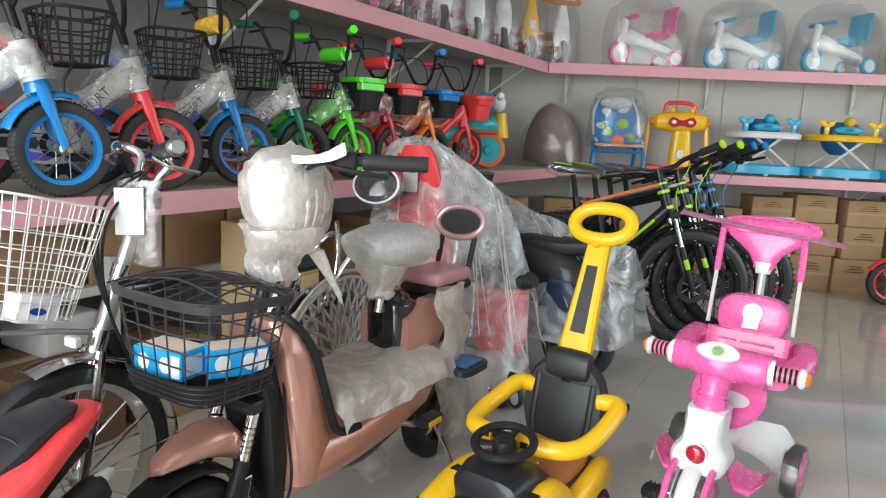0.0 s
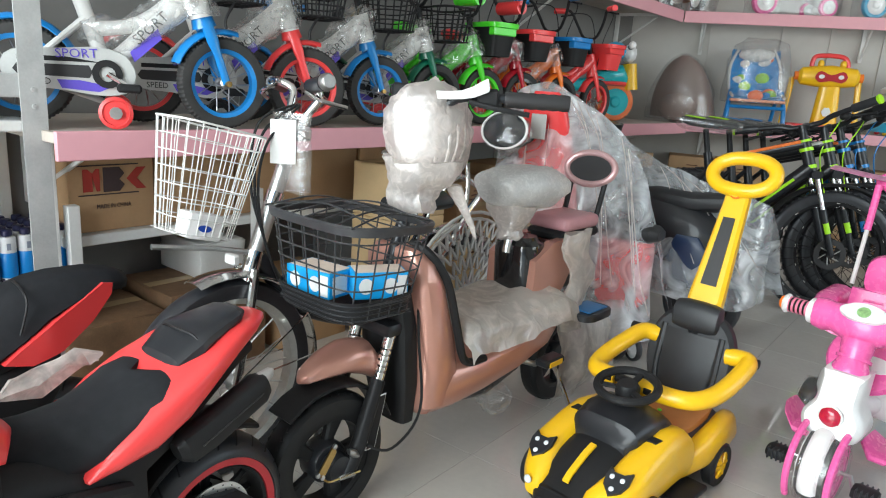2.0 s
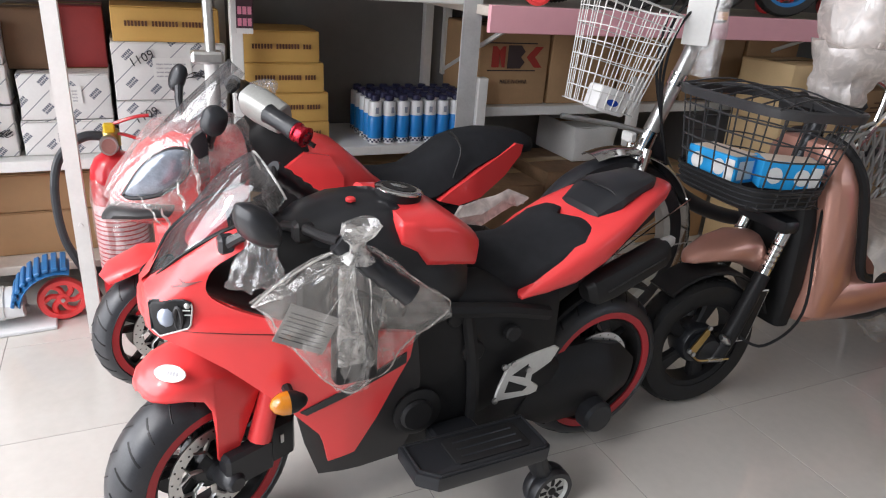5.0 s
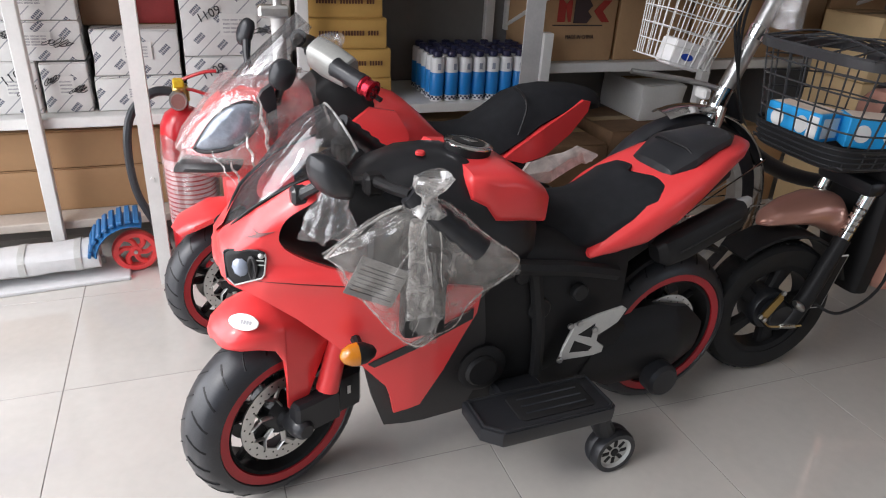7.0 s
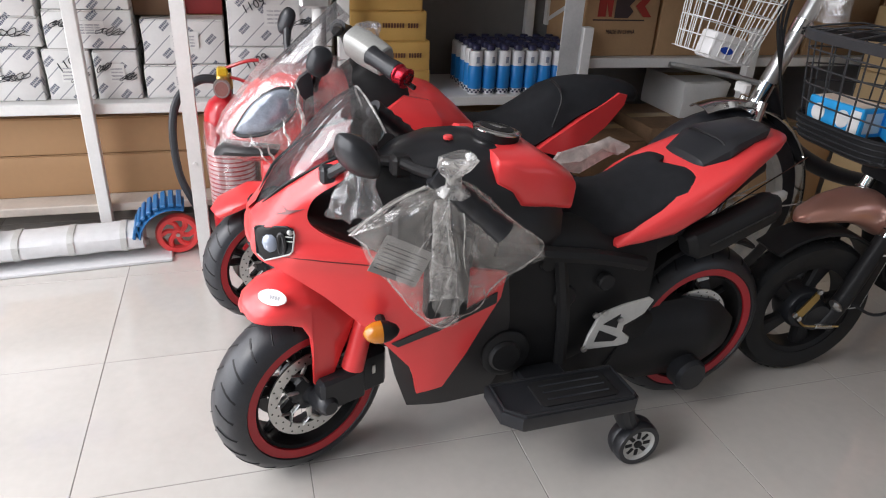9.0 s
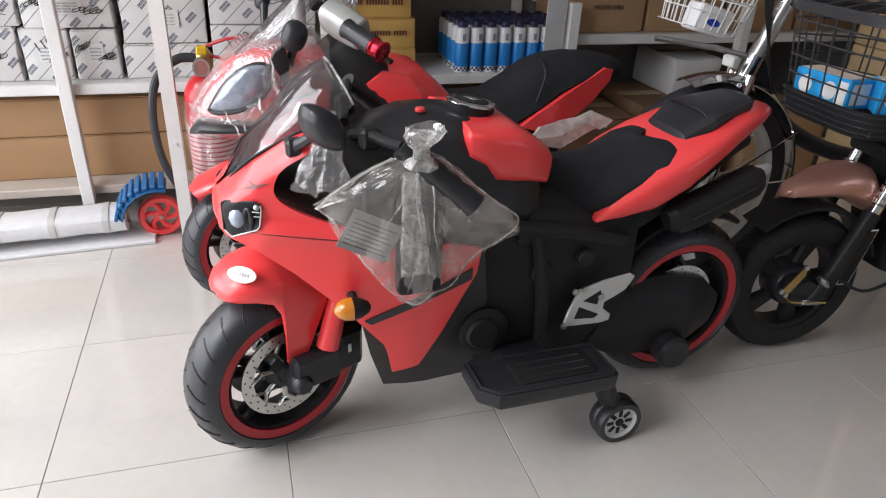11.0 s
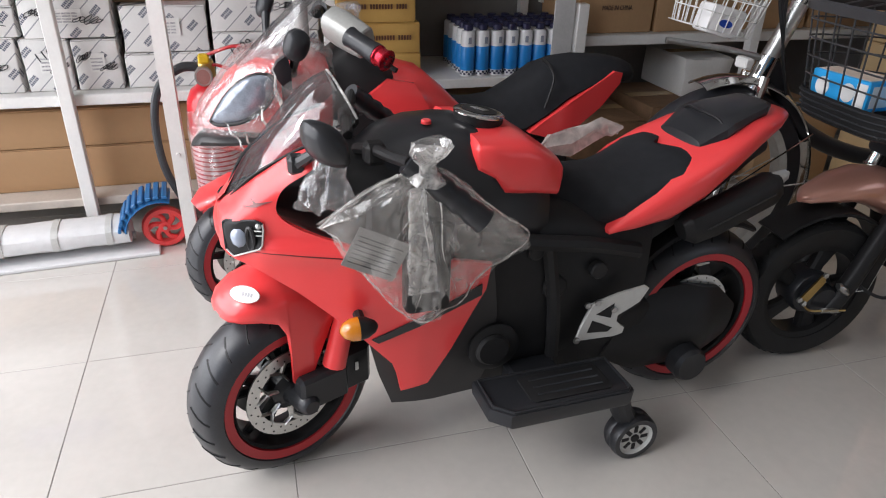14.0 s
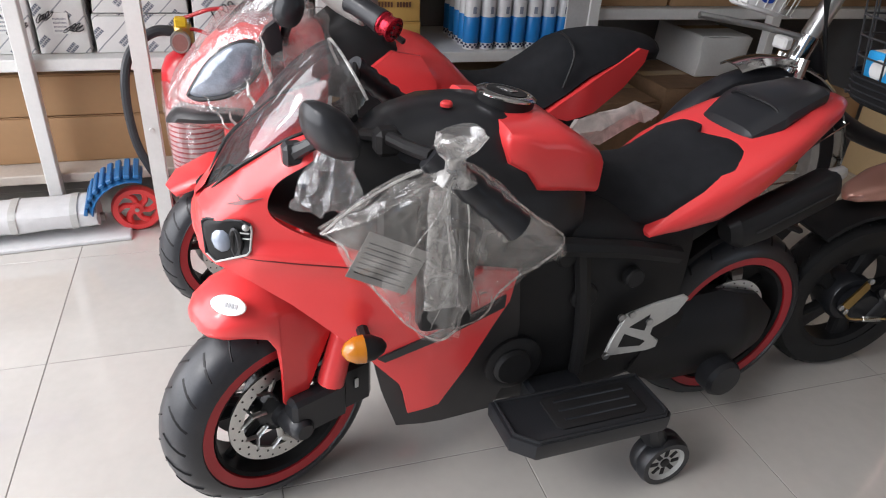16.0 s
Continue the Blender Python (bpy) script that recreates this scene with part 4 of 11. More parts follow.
    for z, w in ((0.606, 0.012), (0.598, 0.013), (0.59, 0.015), (0.582, 0.017), (0.574, 0.019), (0.566, 0.022), (0.558, 0.025), (0.55, 0.027), (0.543, 0.028), (0.537, 0.027), (0.533, 0.023), (0.531, 0.012)):
        ring = []
        for k in range(54):
            a = 2 * math.pi * k / 54
            r = w * (1 + 0.1 * math.sin(9 * a + 2) + 0.07 * math.sin(14 * a + 40 * z))
            ring.append(Vector((0.125 + r * math.cos(a), 0.076 - (0.6 - z) * 0.22 + 1.25 * r * math.sin(a), z + 0.002 * math.sin(5 * a))))
        rings.append(ring)
    loft(b, rings)
    crumple(b, 0.006, 0.012, 2)
    part("mirror_bag", b, FILM_BUNCH, t, "clear plastic bag on the mirror")
    # handlebars
    for sg in (1, -1):
        b = B()
        tube(b, smooth([(sg * 0.03, 0.13, 0.575), (sg * 0.09, 0.142, 0.592), (sg * 0.13, 0.156, 0.594), (sg * 0.172, 0.168, 0.6)], 4), 0.008, 10)
        box(b, (sg * 0.085 - 0.014, 0.128, 0.57), (sg * 0.085 + 0.014, 0.158, 0.602), 0.006)
        hb = part("handlebar", b, BLACK, t)
        b = B()
        A, E = Vector((sg * 0.17, 0.165, 0.602)), Vector((sg * 0.203, 0.262, 0.52))
        k = 15
        tube(b, [A.lerp(E, i / k) for i in range(k + 1)], [0.0165 + 0.0018 * math.sin(i * 2.1) + (0.002 if i > k - 2 else 0) for i in range(k + 1)], 14)
        part("grip", b, SATIN_BLACK, hb, "ribbed black rubber grip")

    # tank
    prof = [(0.13, 0.07, 0.565), (0.17, 0.088, 0.59), (0.22, 0.098, 0.603), (0.27, 0.104, 0.603), (0.3, 0.105, 0.6), (0.34, 0.104, 0.583), (0.39, 0.1, 0.548), (0.425, 0.085, 0.52)]
    b = loft(B(), [oval((0, y, (zt + 0.36) / 2), (w, 0, 0), (0, 0, (zt - 0.36) / 2), 20, 3.4) for y, w, zt in prof])
    part("tank_front", b, SATIN_BLACK, t, "black front half of the tank")
    prof = [(0.287, 0.102, 0.586, 0.57), (0.293, 0.1085, 0.594, 0.546), (0.32, 0.111, 0.592, 0.53), (0.337, 0.112, 0.591, 0.503), (0.365, 0.112, 0.59, 0.499), (0.385, 0.112, 0.583, 0.498), (0.426, 0.106, 0.557, 0.491), (0.438, 0.09, 0.542, 0.512), (0.456, 0.05, 0.525, 0.512)]
    b = loft(B(), [oval((0, y, (zt + z0) / 2), (w, 0, 0), (0, 0, (zt - z0) / 2), 40, 5.0) for y, w, zt, z0 in prof])
    part("tank_rear", b, RED, t, "faceted red tank cover", angle=48)
    b = lathe(B(), [(0.0395, 0), (0.041, 0.001), (0.041, 0.003), (0.038, 0.005), (0.034, 0.006), (0.03, 0.006), (0.029, 0.004), (0, 0.004)], pose(0, 0.33, 0.603, -9, 0, 0), 40)
    cap = part("filler_cap", b, CHROME, t, "chrome filler cap with black centre")
    part("cap_neck", lathe(B(), [(0.038, -0.025), (0.0395, 0.0)], pose(0, 0.33, 0.603, -9, 0, 0), 40), BLACK, cap)
    part("cap_centre", lathe(B(), [(0.0275, 0.0045), (0.0275, 0.0068), (0.02, 0.0075), (0, 0.0078)], pose(0, 0.33, 0.603, -9, 0, 0), 28), BLACK, cap)
    b = B()
    for i in range(4):
        box(b, (-0.014 + i * 0.0075, -0.007, 0.0078), (-0.009 + i * 0.0075, 0.007, 0.0085), m=pose(0, 0.33, 0.603, -9, 0, 25))
    part("cap_print", b, ALLOY, cap)
    part("power_button", lathe(B(), [(0.008, 0), (0.008, 0.004), (0.006, 0.006), (0, 0.006)], pose(0.03, 0.235, 0.604), 12), RED, t, "small red button")
    # dark body under tank and seat
    b = loft(B(), [oval((0, y, (z0 + z1) / 2), (w, 0, 0), (0, 0, (z1 - z0) / 2), 20, 4.5) for y, w, z0, z1 in ((0.16, 0.075, 0.2, 0.45), (0.24, 0.096, 0.16, 0.46), (0.34, 0.1, 0.15, 0.47), (0.46, 0.098, 0.15, 0.47), (0.56, 0.09, 0.16, 0.43), (0.64, 0.075, 0.2, 0.42))])
    part("engine_cover", b, BLACK, t, "matt black moulded engine cover")
    b = loft(B(), [oval((0, y, (z0 + z1) / 2), (w, 0, 0), (0, 0, (z1 - z0) / 2), 20, 4) for y, w, z0, z1 in ((0.24, 0.06, 0.15, 0.24), (0.3, 0.085, 0.125, 0.26), (0.5, 0.088, 0.11, 0.27), (0.64, 0.08, 0.13, 0.26), (0.7, 0.06, 0.15, 0.23))])
    part("gearbox_cover", b, BLACK, t, "black lower gearbox cover")
    for sg in (1, -1):
        for y, z, r, h in ((0.335, 0.235, 0.045, 0.018), (0.33, 0.235, 0.03, 0.026), (0.44, 0.33, 0.022, 0.012), (0.52, 0.35, 0.016, 0.014), (0.4, 0.4, 0.014, 0.01)):
            part("engine_boss", lathe(B(), [(r, 0), (r, h * 0.8), (r * 0.85, h), (0, h)], Matrix.Translation((sg * 0.094, y, z)) @ SIDE @ Matrix.Scale(sg, 4, (0, 0, 1)), 24), BLACK, t)
        b = B()
        tube(b, smooth([(sg * 0.1, 0.3, 0.44), (sg * 0.104, 0.4, 0.42), (sg * 0.1, 0.5, 0.4), (sg * 0.09, 0.6, 0.37)], 5), 0.014, 8)
        tube(b, smooth([(sg * 0.1, 0.42, 0.42), (sg * 0.105, 0.44, 0.3), (sg * 0.1, 0.45, 0.19)], 5), 0.012, 8)
        part("frame_spar", b, BLACK, t)
        # heel plate
        x = sg * 0.118
        toX = Matrix(((0, 0, 1, x), (1, 0, 0, 0), (0, 1, 0, 0), (0, 0, 0, 1)))
        b = prism(B(), [(0.507, 0.296), (0.555, 0.307), (0.607, 0.315), (0.617, 0.308), (0.602, 0.283), (0.582, 0.272), (0.559, 0.265), (0.558, 0.25), (0.579, 0.235), (0.577, 0.222), (0.559, 0.219), (0.493, 0.223), (0.484, 0.23), (0.489, 0.252), (0.5, 0.276)], 0.006, toX, 0.0015)
        hp = part("heel_plate", b, SILVER_PLASTIC, t, "silver heel plate with two cut-outs")
        part("cut_out", prism(B(), [(0.516, 0.273), (0.55, 0.29), (0.546, 0.261)], 0.0072, toX), BLACK, hp)
        part("cut_out", prism(B(), [(0.503, 0.238), (0.51, 0.262), (0.552, 0.24), (0.544, 0.233)], 0.0072, toX), BLACK, hp)
        for y, z in ((0.496, 0.296), (0.483, 0.227), (0.515, 0.298), (0.55, 0.278)):
            part("bolt", lathe(B(), [(0.006, 0), (0.006, 0.004), (0.003, 0.005), (0, 0.004)], Matrix.Translation((x + sg * 0.003, y, z)) @ SIDE @ Matrix.Scale(sg, 4, (0, 0, 1)), 8), STEEL, hp)
        # swing arm and chain case
        b = panel(B(), [(0.56, 0.15), (0.6, 0.21), (0.66, 0.25), (0.76, 0.252), (0.84, 0.232), (0.882, 0.19), (0.87, 0.125), (0.815, 0.085), (0.74, 0.066), (0.66, 0.08)], lambda y, z: 0.088 - 0.03 * (abs(z - 0.16) / 0.08) ** 2 - 0.02 * max(0, y - 0.8) / 0.06, 0.02, sg)
        part("chain_case", b, BLACK, t, "black chain case")
        part("motor_cap", lathe(B(), [(0.036, 0), (0.036, 0.028), (0.03, 0.036), (0, 0.038)], Matrix.Translation((sg * 0.082, 0.755, 0.105)) @ SIDE @ Matrix.Scale(sg, 4, (0, 0, 1)), 24), SATIN_BLACK, t)
        # silencer
        b = loft(B(), [oval((sg * x, y, z), (w, 0, 0), (0, -0.35 * h, h), 14, 3.5) for x, y, z, w, h in ((0.08, 0.69, 0.392, 0.016, 0.018), (0.086, 0.702, 0.396, 0.022, 0.027), (0.09, 0.74, 0.411, 0.024, 0.029), (0.092, 0.855, 0.458, 0.023, 0.027), (0.092, 0.868, 0.464, 0.018, 0.02))])
        ex = part("silencer", b, BLACK, t, "black silencer box")
        part("silencer_tip", loft(B(), [oval((sg * 0.09, y, z), (w, 0, 0), (0, -0.35 * h, h), 12) for y, z, w, h in ((0.86, 0.469, 0.014, 0.016), (0.885, 0.479, 0.009, 0.01), (0.892, 0.482, 0.002, 0.002))]), SILVER_PLASTIC, ex, "silver tip")
        part("silencer_strip", tube(B(), [(sg * 0.1145, 0.72, 0.404), (sg * 0.1155, 0.85, 0.456)], 0.0014, 5), GREYTRIM, ex)
        # foot board and stabiliser wheel
        deck = Matrix.Translation((sg * 0.185, 0.417, 0.178)) @ pose(0, 0, 0, -1.2, 0, 0) @ Matrix.Scale(sg, 4, (1, 0, 0))
        edge = [(-0.055, -0.128), (0.018, -0.128), (0.044, -0.1), (0.044, 0.118), (0.036, 0.126), (-0.055, 0.126)]
        fb = part("foot_board", loft(B(), [[deck @ Vector((x * k, y * k, z)) for x, y in edge] for z, k in ((-0.018, 0.94), (-0.014, 0.99), (0.006, 1.0), (0.01, 0.985), (0.012, 0.93))]), SATIN_BLACK, t, "dark moulded foot board", angle=30)
        part("deck_lip", tube(B(), [deck @ Vector((x * 0.9, y * 0.94, 0.0125)) for x, y in edge], 0.0032, 8, closed=True), SATIN_BLACK, fb)
        part("tread_plate", loft(B(), [[deck @ Vector((-0.006 + 0.033 * u * k, 0.018 + 0.075 * v * k, z)) for u, v in ((-1, -0.9), (-0.8, -1), (0.8, -1), (1, -0.9), (1, 0.9), (0.8, 1), (-0.8, 1), (-1, 0.9))] for z, k in ((0.011, 1), (0.0145, 0.99), (0.0155, 0.95))]), BLACK, fb)
        for i in range(3):
            part("rib", tube(B(), [deck @ Vector((-0.024 + 0.018 * i, -0.04, 0.0158)), deck @ Vector((-0.024 + 0.018 * i, 0.078, 0.0158))], 0.002, 6), SATIN_BLACK, fb)
        b = B()
        box(b, (sg * 0.12 - 0.03, 0.36, 0.15), (sg * 0.12 + 0.03, 0.45, 0.19), 0.006)
        tube(b, [(sg * 0.17, 0.5, 0.178), (sg * 0.176, 0.545, 0.145), (sg * 0.176, 0.56, 0.1), (sg * 0.176, 0.575, 0.075)], [0.02, 0.022, 0.024, 0.026], 10, flat=0.8)
        part("stabiliser_arm", b, SATIN_BLACK, t)
        w = piece("stabiliser_wheel", t, Matrix.Translation((sg * 0.185, 0.583, 0.046)) @ SIDE @ Matrix.Scale(sg, 4, (0, 0, 1)))
        part("tyre", lathe(B(), [(0.034, -0.02), (0.043, -0.02), (0.046, -0.012), (0.046, -0.003), (0.044, 0), (0.046, 0.003), (0.046, 0.012), (0.043, 0.02), (0.034, 0.02)], None, 32, closed=True), RUBBER, w)
        part("rim", lathe(B(), [(0, 0.014), (0.03, 0.014), (0.034, 0.019), (0.034, -0.02), (0, -0.02)], None, 32), SILVER_PLASTIC, w, "silver wheel cover")
        for i in range(8):
            a = 2 * math.pi * i / 8
            part("slot", box(B(), (0.012, -0.004, 0.0135), (0.027, 0.004, 0.0152), 0.001, m=pose(0, 0, 0, 0, 0, math.degrees(a))), BLACK, w)
        part("cap", lathe(B(), [(0.008, 0.014), (0.008, 0.017), (0, 0.018)], None, 14), BLACK, w)
    # seat with a notched end
    b = B()
    rings = []
    for y, w, zt, zs in ((0.425, 0.03, 0.505, 0.455), (0.45, 0.055, 0.51, 0.445), (0.5, 0.072, 0.502, 0.43), (0.56, 0.09, 0.498, 0.44), (0.62, 0.098, 0.51, 0.478), (0.66, 0.099, 0.522, 0.502), (0.69, 0.092, 0.529, 0.514), (0.708, 0.066, 0.527, 0.516)):
        ring = []
        for j in range(22):
            u = -1 + 2 * j / 21
            ring.append(Vector((w * u, y - 0.055 * max(0, (y - 0.64) / 0.08) * (1 - min(1, abs(u) * 1.6)), zs + (zt - zs) * (1 - abs(u) ** 3.2))))
        ring += [Vector((w * u * 0.9, y, 0.41)) for u in (0.9, 0.3, -0.3, -0.9)]
        rings.append(ring)
    loft(b, rings)
    part("seat", b, SEAT, t, "black cloth-covered seat with notched rear", angle=60)
    # tail
    b = B()
    rings = []
    for y, w, z0, z1, e in ((0.535, 0.098, 0.408, 0.418, 2.5), (0.58, 0.108, 0.41, 0.458, 3.6), (0.64, 0.116, 0.421, 0.5, 4.2), (0.7, 0.116, 0.452, 0.528, 4.2), (0.76, 0.106, 0.494, 0.551, 4), (0.82, 0.085, 0.522, 0.572, 3.4), (0.88, 0.06, 0.545, 0.58, 3), (0.92, 0.03, 0.553, 0.575, 2.6), (0.936, 0.01, 0.558, 0.566, 2)):
        rings.append(oval((0, y, (z0 + z1) / 2), (w, 0, 0), (0, 0, (z1 - z0) / 2), 32, e))
    loft(b, rings)
    part("tail", b, RED, t, "red pointed tail cowl", angle=50)
    b = B()
    loft(b, [oval((0, y, z), (w, 0, 0), (0, 0, h), 16, 3.4) for y, w, z, h in ((0.708, 0.04, 0.516, 0.012), (0.716, 0.058, 0.526, 0.018), (0.758, 0.07, 0.552, 0.023), (0.772, 0.068, 0.561, 0.021), (0.855, 0.046, 0.583, 0.013), (0.874, 0.03, 0.586, 0.006))])
    pp = part("pillion_pad", b, SATIN_BLACK, t, "black pillion pad", angle=22)
    part("pad_seam", tube(B(), smooth([(0.058, 0.758, 0.562), (0.04, 0.755, 0.575), (0, 0.75, 0.578), (-0.04, 0.755, 0.575), (-0.058, 0.758, 0.562)], 4), 0.0022, 6), BLACK, pp)
    b = loft(B(), [oval((x, y, z), (w * 0.5, 0, 0), (0, -0.2 * w, w), 22) for x, y, z, w in FILM_LINE])
    part("film_wad", crumple(b, 0.02, 0.022, 6), WRAP, t, "crumpled clear film tucked beside the seat")
    # rear wheel and hugger
    road_wheel(t, Matrix.Translation((0, 0.79, 0.176)), 0.176, 0.115, 0.137, DKRED_RING, disc=0.62, crown=0.32)
    b = B()
    loft(b, [oval((0, 0.79 + 0.198 * math.cos(a), 0.18 + 0.198 * math.sin(a)), (0.062, 0, 0), (0, 0.008 * math.cos(a), 0.008 * math.sin(a)), 14, 3) for a in np.linspace(radians(165), radians(62), 12)])
    part("rear_mudguard", b, BLACK, t)
    b = loft(B(), [oval((0, y, z), (w, 0, 0), (0, 0, h), 14, 3) for y, w, z, h in ((0.6, 0.07, 0.37, 0.04), (0.7, 0.06, 0.41, 0.03), (0.86, 0.035, 0.5, 0.02), (0.9, 0.02, 0.505, 0.012))])
    part("tail_underside", b, BLACK, t)
    return t


DKRED_RING = mat("dark_red_rim", (0.45, 0.02, 0.028), 0.4, vary=0.06)
sport_bike()


def hanging_bag():
    """A tied clear bag with a charger and papers, over the left grip."""
    o = thing("plastic_bag", "tied clear plastic bag with charger and papers, on the handlebar", "plastic bag", pose(-0.03, 0, 0, 0, 0, 3.3))
    b = B()
    low = smooth([(0, 0.15, 0.588), (0, 0.058, 0.53), (0, 0.062, 0.514), (0, 0.115, 0.425), (0, 0.165, 0.356), (0, 0.205, 0.34), (0, 0.232, 0.352), (0, 0.285, 0.402), (0, 0.357, 0.458), (0, 0.29, 0.522), (0, 0.218, 0.582)], 9)
    top = Vector((0, 0.187, 0.596))
    for sg in (1, -1):
        rows = []
        for s in np.linspace(0.04, 1, 22):
            row = []
            for j, p in enumerate(low):
                u = j / (len(low) - 1)
                q = top.lerp(p, s)
                pleat = math.sin(j * 1.35 + sg) + 0.7 * math.sin(j * 0.61 + 2 * sg)
                q.x = 0.15 + 0.18 * max(0, q.z - 0.44) + sg * (0.002 + 0.034 * math.sin(math.pi * min(1, s * 0.98)) * math.sin(math.pi * u) ** 0.6) + 0.0026 * pleat * min(1, 0.15 + s * 1.2)
                row.append(q)
            rows.append(row)
        loft(b, rows, caps=False, wrap=False)
    crumple(b, 0.005, 0.022, 1)
    crumple(b, 0.008, 0.06, 4)
    part("bag", b, BAG, o, "wrinkled clear bag", angle=70)
    edge = [p + Vector((0.15 + 0.18 * max(0, p.z - 0.44), 0, 0)) for p in low]
    part("bag_seam", crumple(tube(B(), edge, 0.0014, 6), 0.006, 0.03, 1), FILM_KNOT, o, "milky folded edge of the bag")
    for u, e in ((0.3, 0.6), (0.45, 0.9), (0.63, 0.85), (0.82, 0.7)):
        p = low[int(u * (len(low) - 1))]
        line = []
        for s in np.linspace(0.1, e, 14):
            q = top.lerp(p, s) + Vector((0, 0.006 * math.sin(9 * s + 20 * u), 0))
            q.x = 0.153 + 0.18 * max(0, q.z - 0.44) + 0.034 * math.sin(math.pi * s * 0.98) * math.sin(math.pi * u) ** 0.6
            line.append(q)
        part("bag_fold", tube(B(), line, [0.0012 * (1 - 0.8 * k / 13) for k in range(14)], 6, flat=0.5), FILM_KNOT, o)
    b = B()
    loft(b, [oval((0.19, 0.187 + dy, z), (w, 0, 0), (0, w * 1.2, 0), 18) for z, w, dy in ((0.58, 0.022, 0), (0.59, 0.011, 0), (0.598, 0.0105, -0.002), (0.605, 0.012, -0.004), (0.618, 0.02, 0.0), (0.628, 0.023, 0.003), (0.631, 0.019, 0.003))], caps=False)
    crumple(b, 0.008, 0.016, 5)
    part("knot", b, FILM_KNOT, o, "twisted knot of film")
    c = part("charger", box(B(), (0.135, 0.165, 0.362), (0.165, 0.235, 0.455), 0.01, seg=2), BLACK, o, "black charger block")
    for k in range(4):
        part("cable", tube(B(), smooth([(0.145 + 0.01 * k, 0.16 + 0.016 * k, 0.45), (0.15, 0.155 + 0.02 * k, 0.5), (0.152, 0.175 + 0.008 * k, 0.535 - 0.01 * k), (0.15, 0.19 + 0.016 * k, 0.49), (0.148, 0.2 + 0.012 * k, 0.44)], 6), 0.0042, 8), BLACK, c)
    part("bracket", box(B(), (0.14, 0.115, 0.47), (0.155, 0.165, 0.545), 0.006), GREYTRIM, o, "small dark plastic part")
    lm = Matrix.Translation((0.16, 0.125, 0.468)) @ pose(0, 0, 0, -28, 0, 0)
    lf = part("leaflet", box(B(), (-0.0005, -0.04, -0.03), (0.0005, 0.04, 0.03), m=lm), mat("thin_grey_paper", (0.27, 0.26, 0.25), 0.7, vary=0.1), o, "folded printed leaflet")
    for i in range(7):
        part("print_bar", box(B(), (0.0006, -0.034, -0.022 + i * 0.0065), (0.0009, 0.034 - 0.008 * (i % 3), -0.0205 + i * 0.0065), m=lm), GREYTRIM, lf)
    b = loft(B(), [oval((0.166, 0.18 + 0.08 * (0.55 - z), z), (0.006, 0, 0), (0, 0.012 + 0.07 * (0.56 - z), 0), 20) for z in np.linspace(0.56, 0.4, 14)], caps=False)
    part("inner_bag", crumple(b, 0.004, 0.03, 3), FILM_KNOT, o, "small milky inner bag")


hanging_bag()


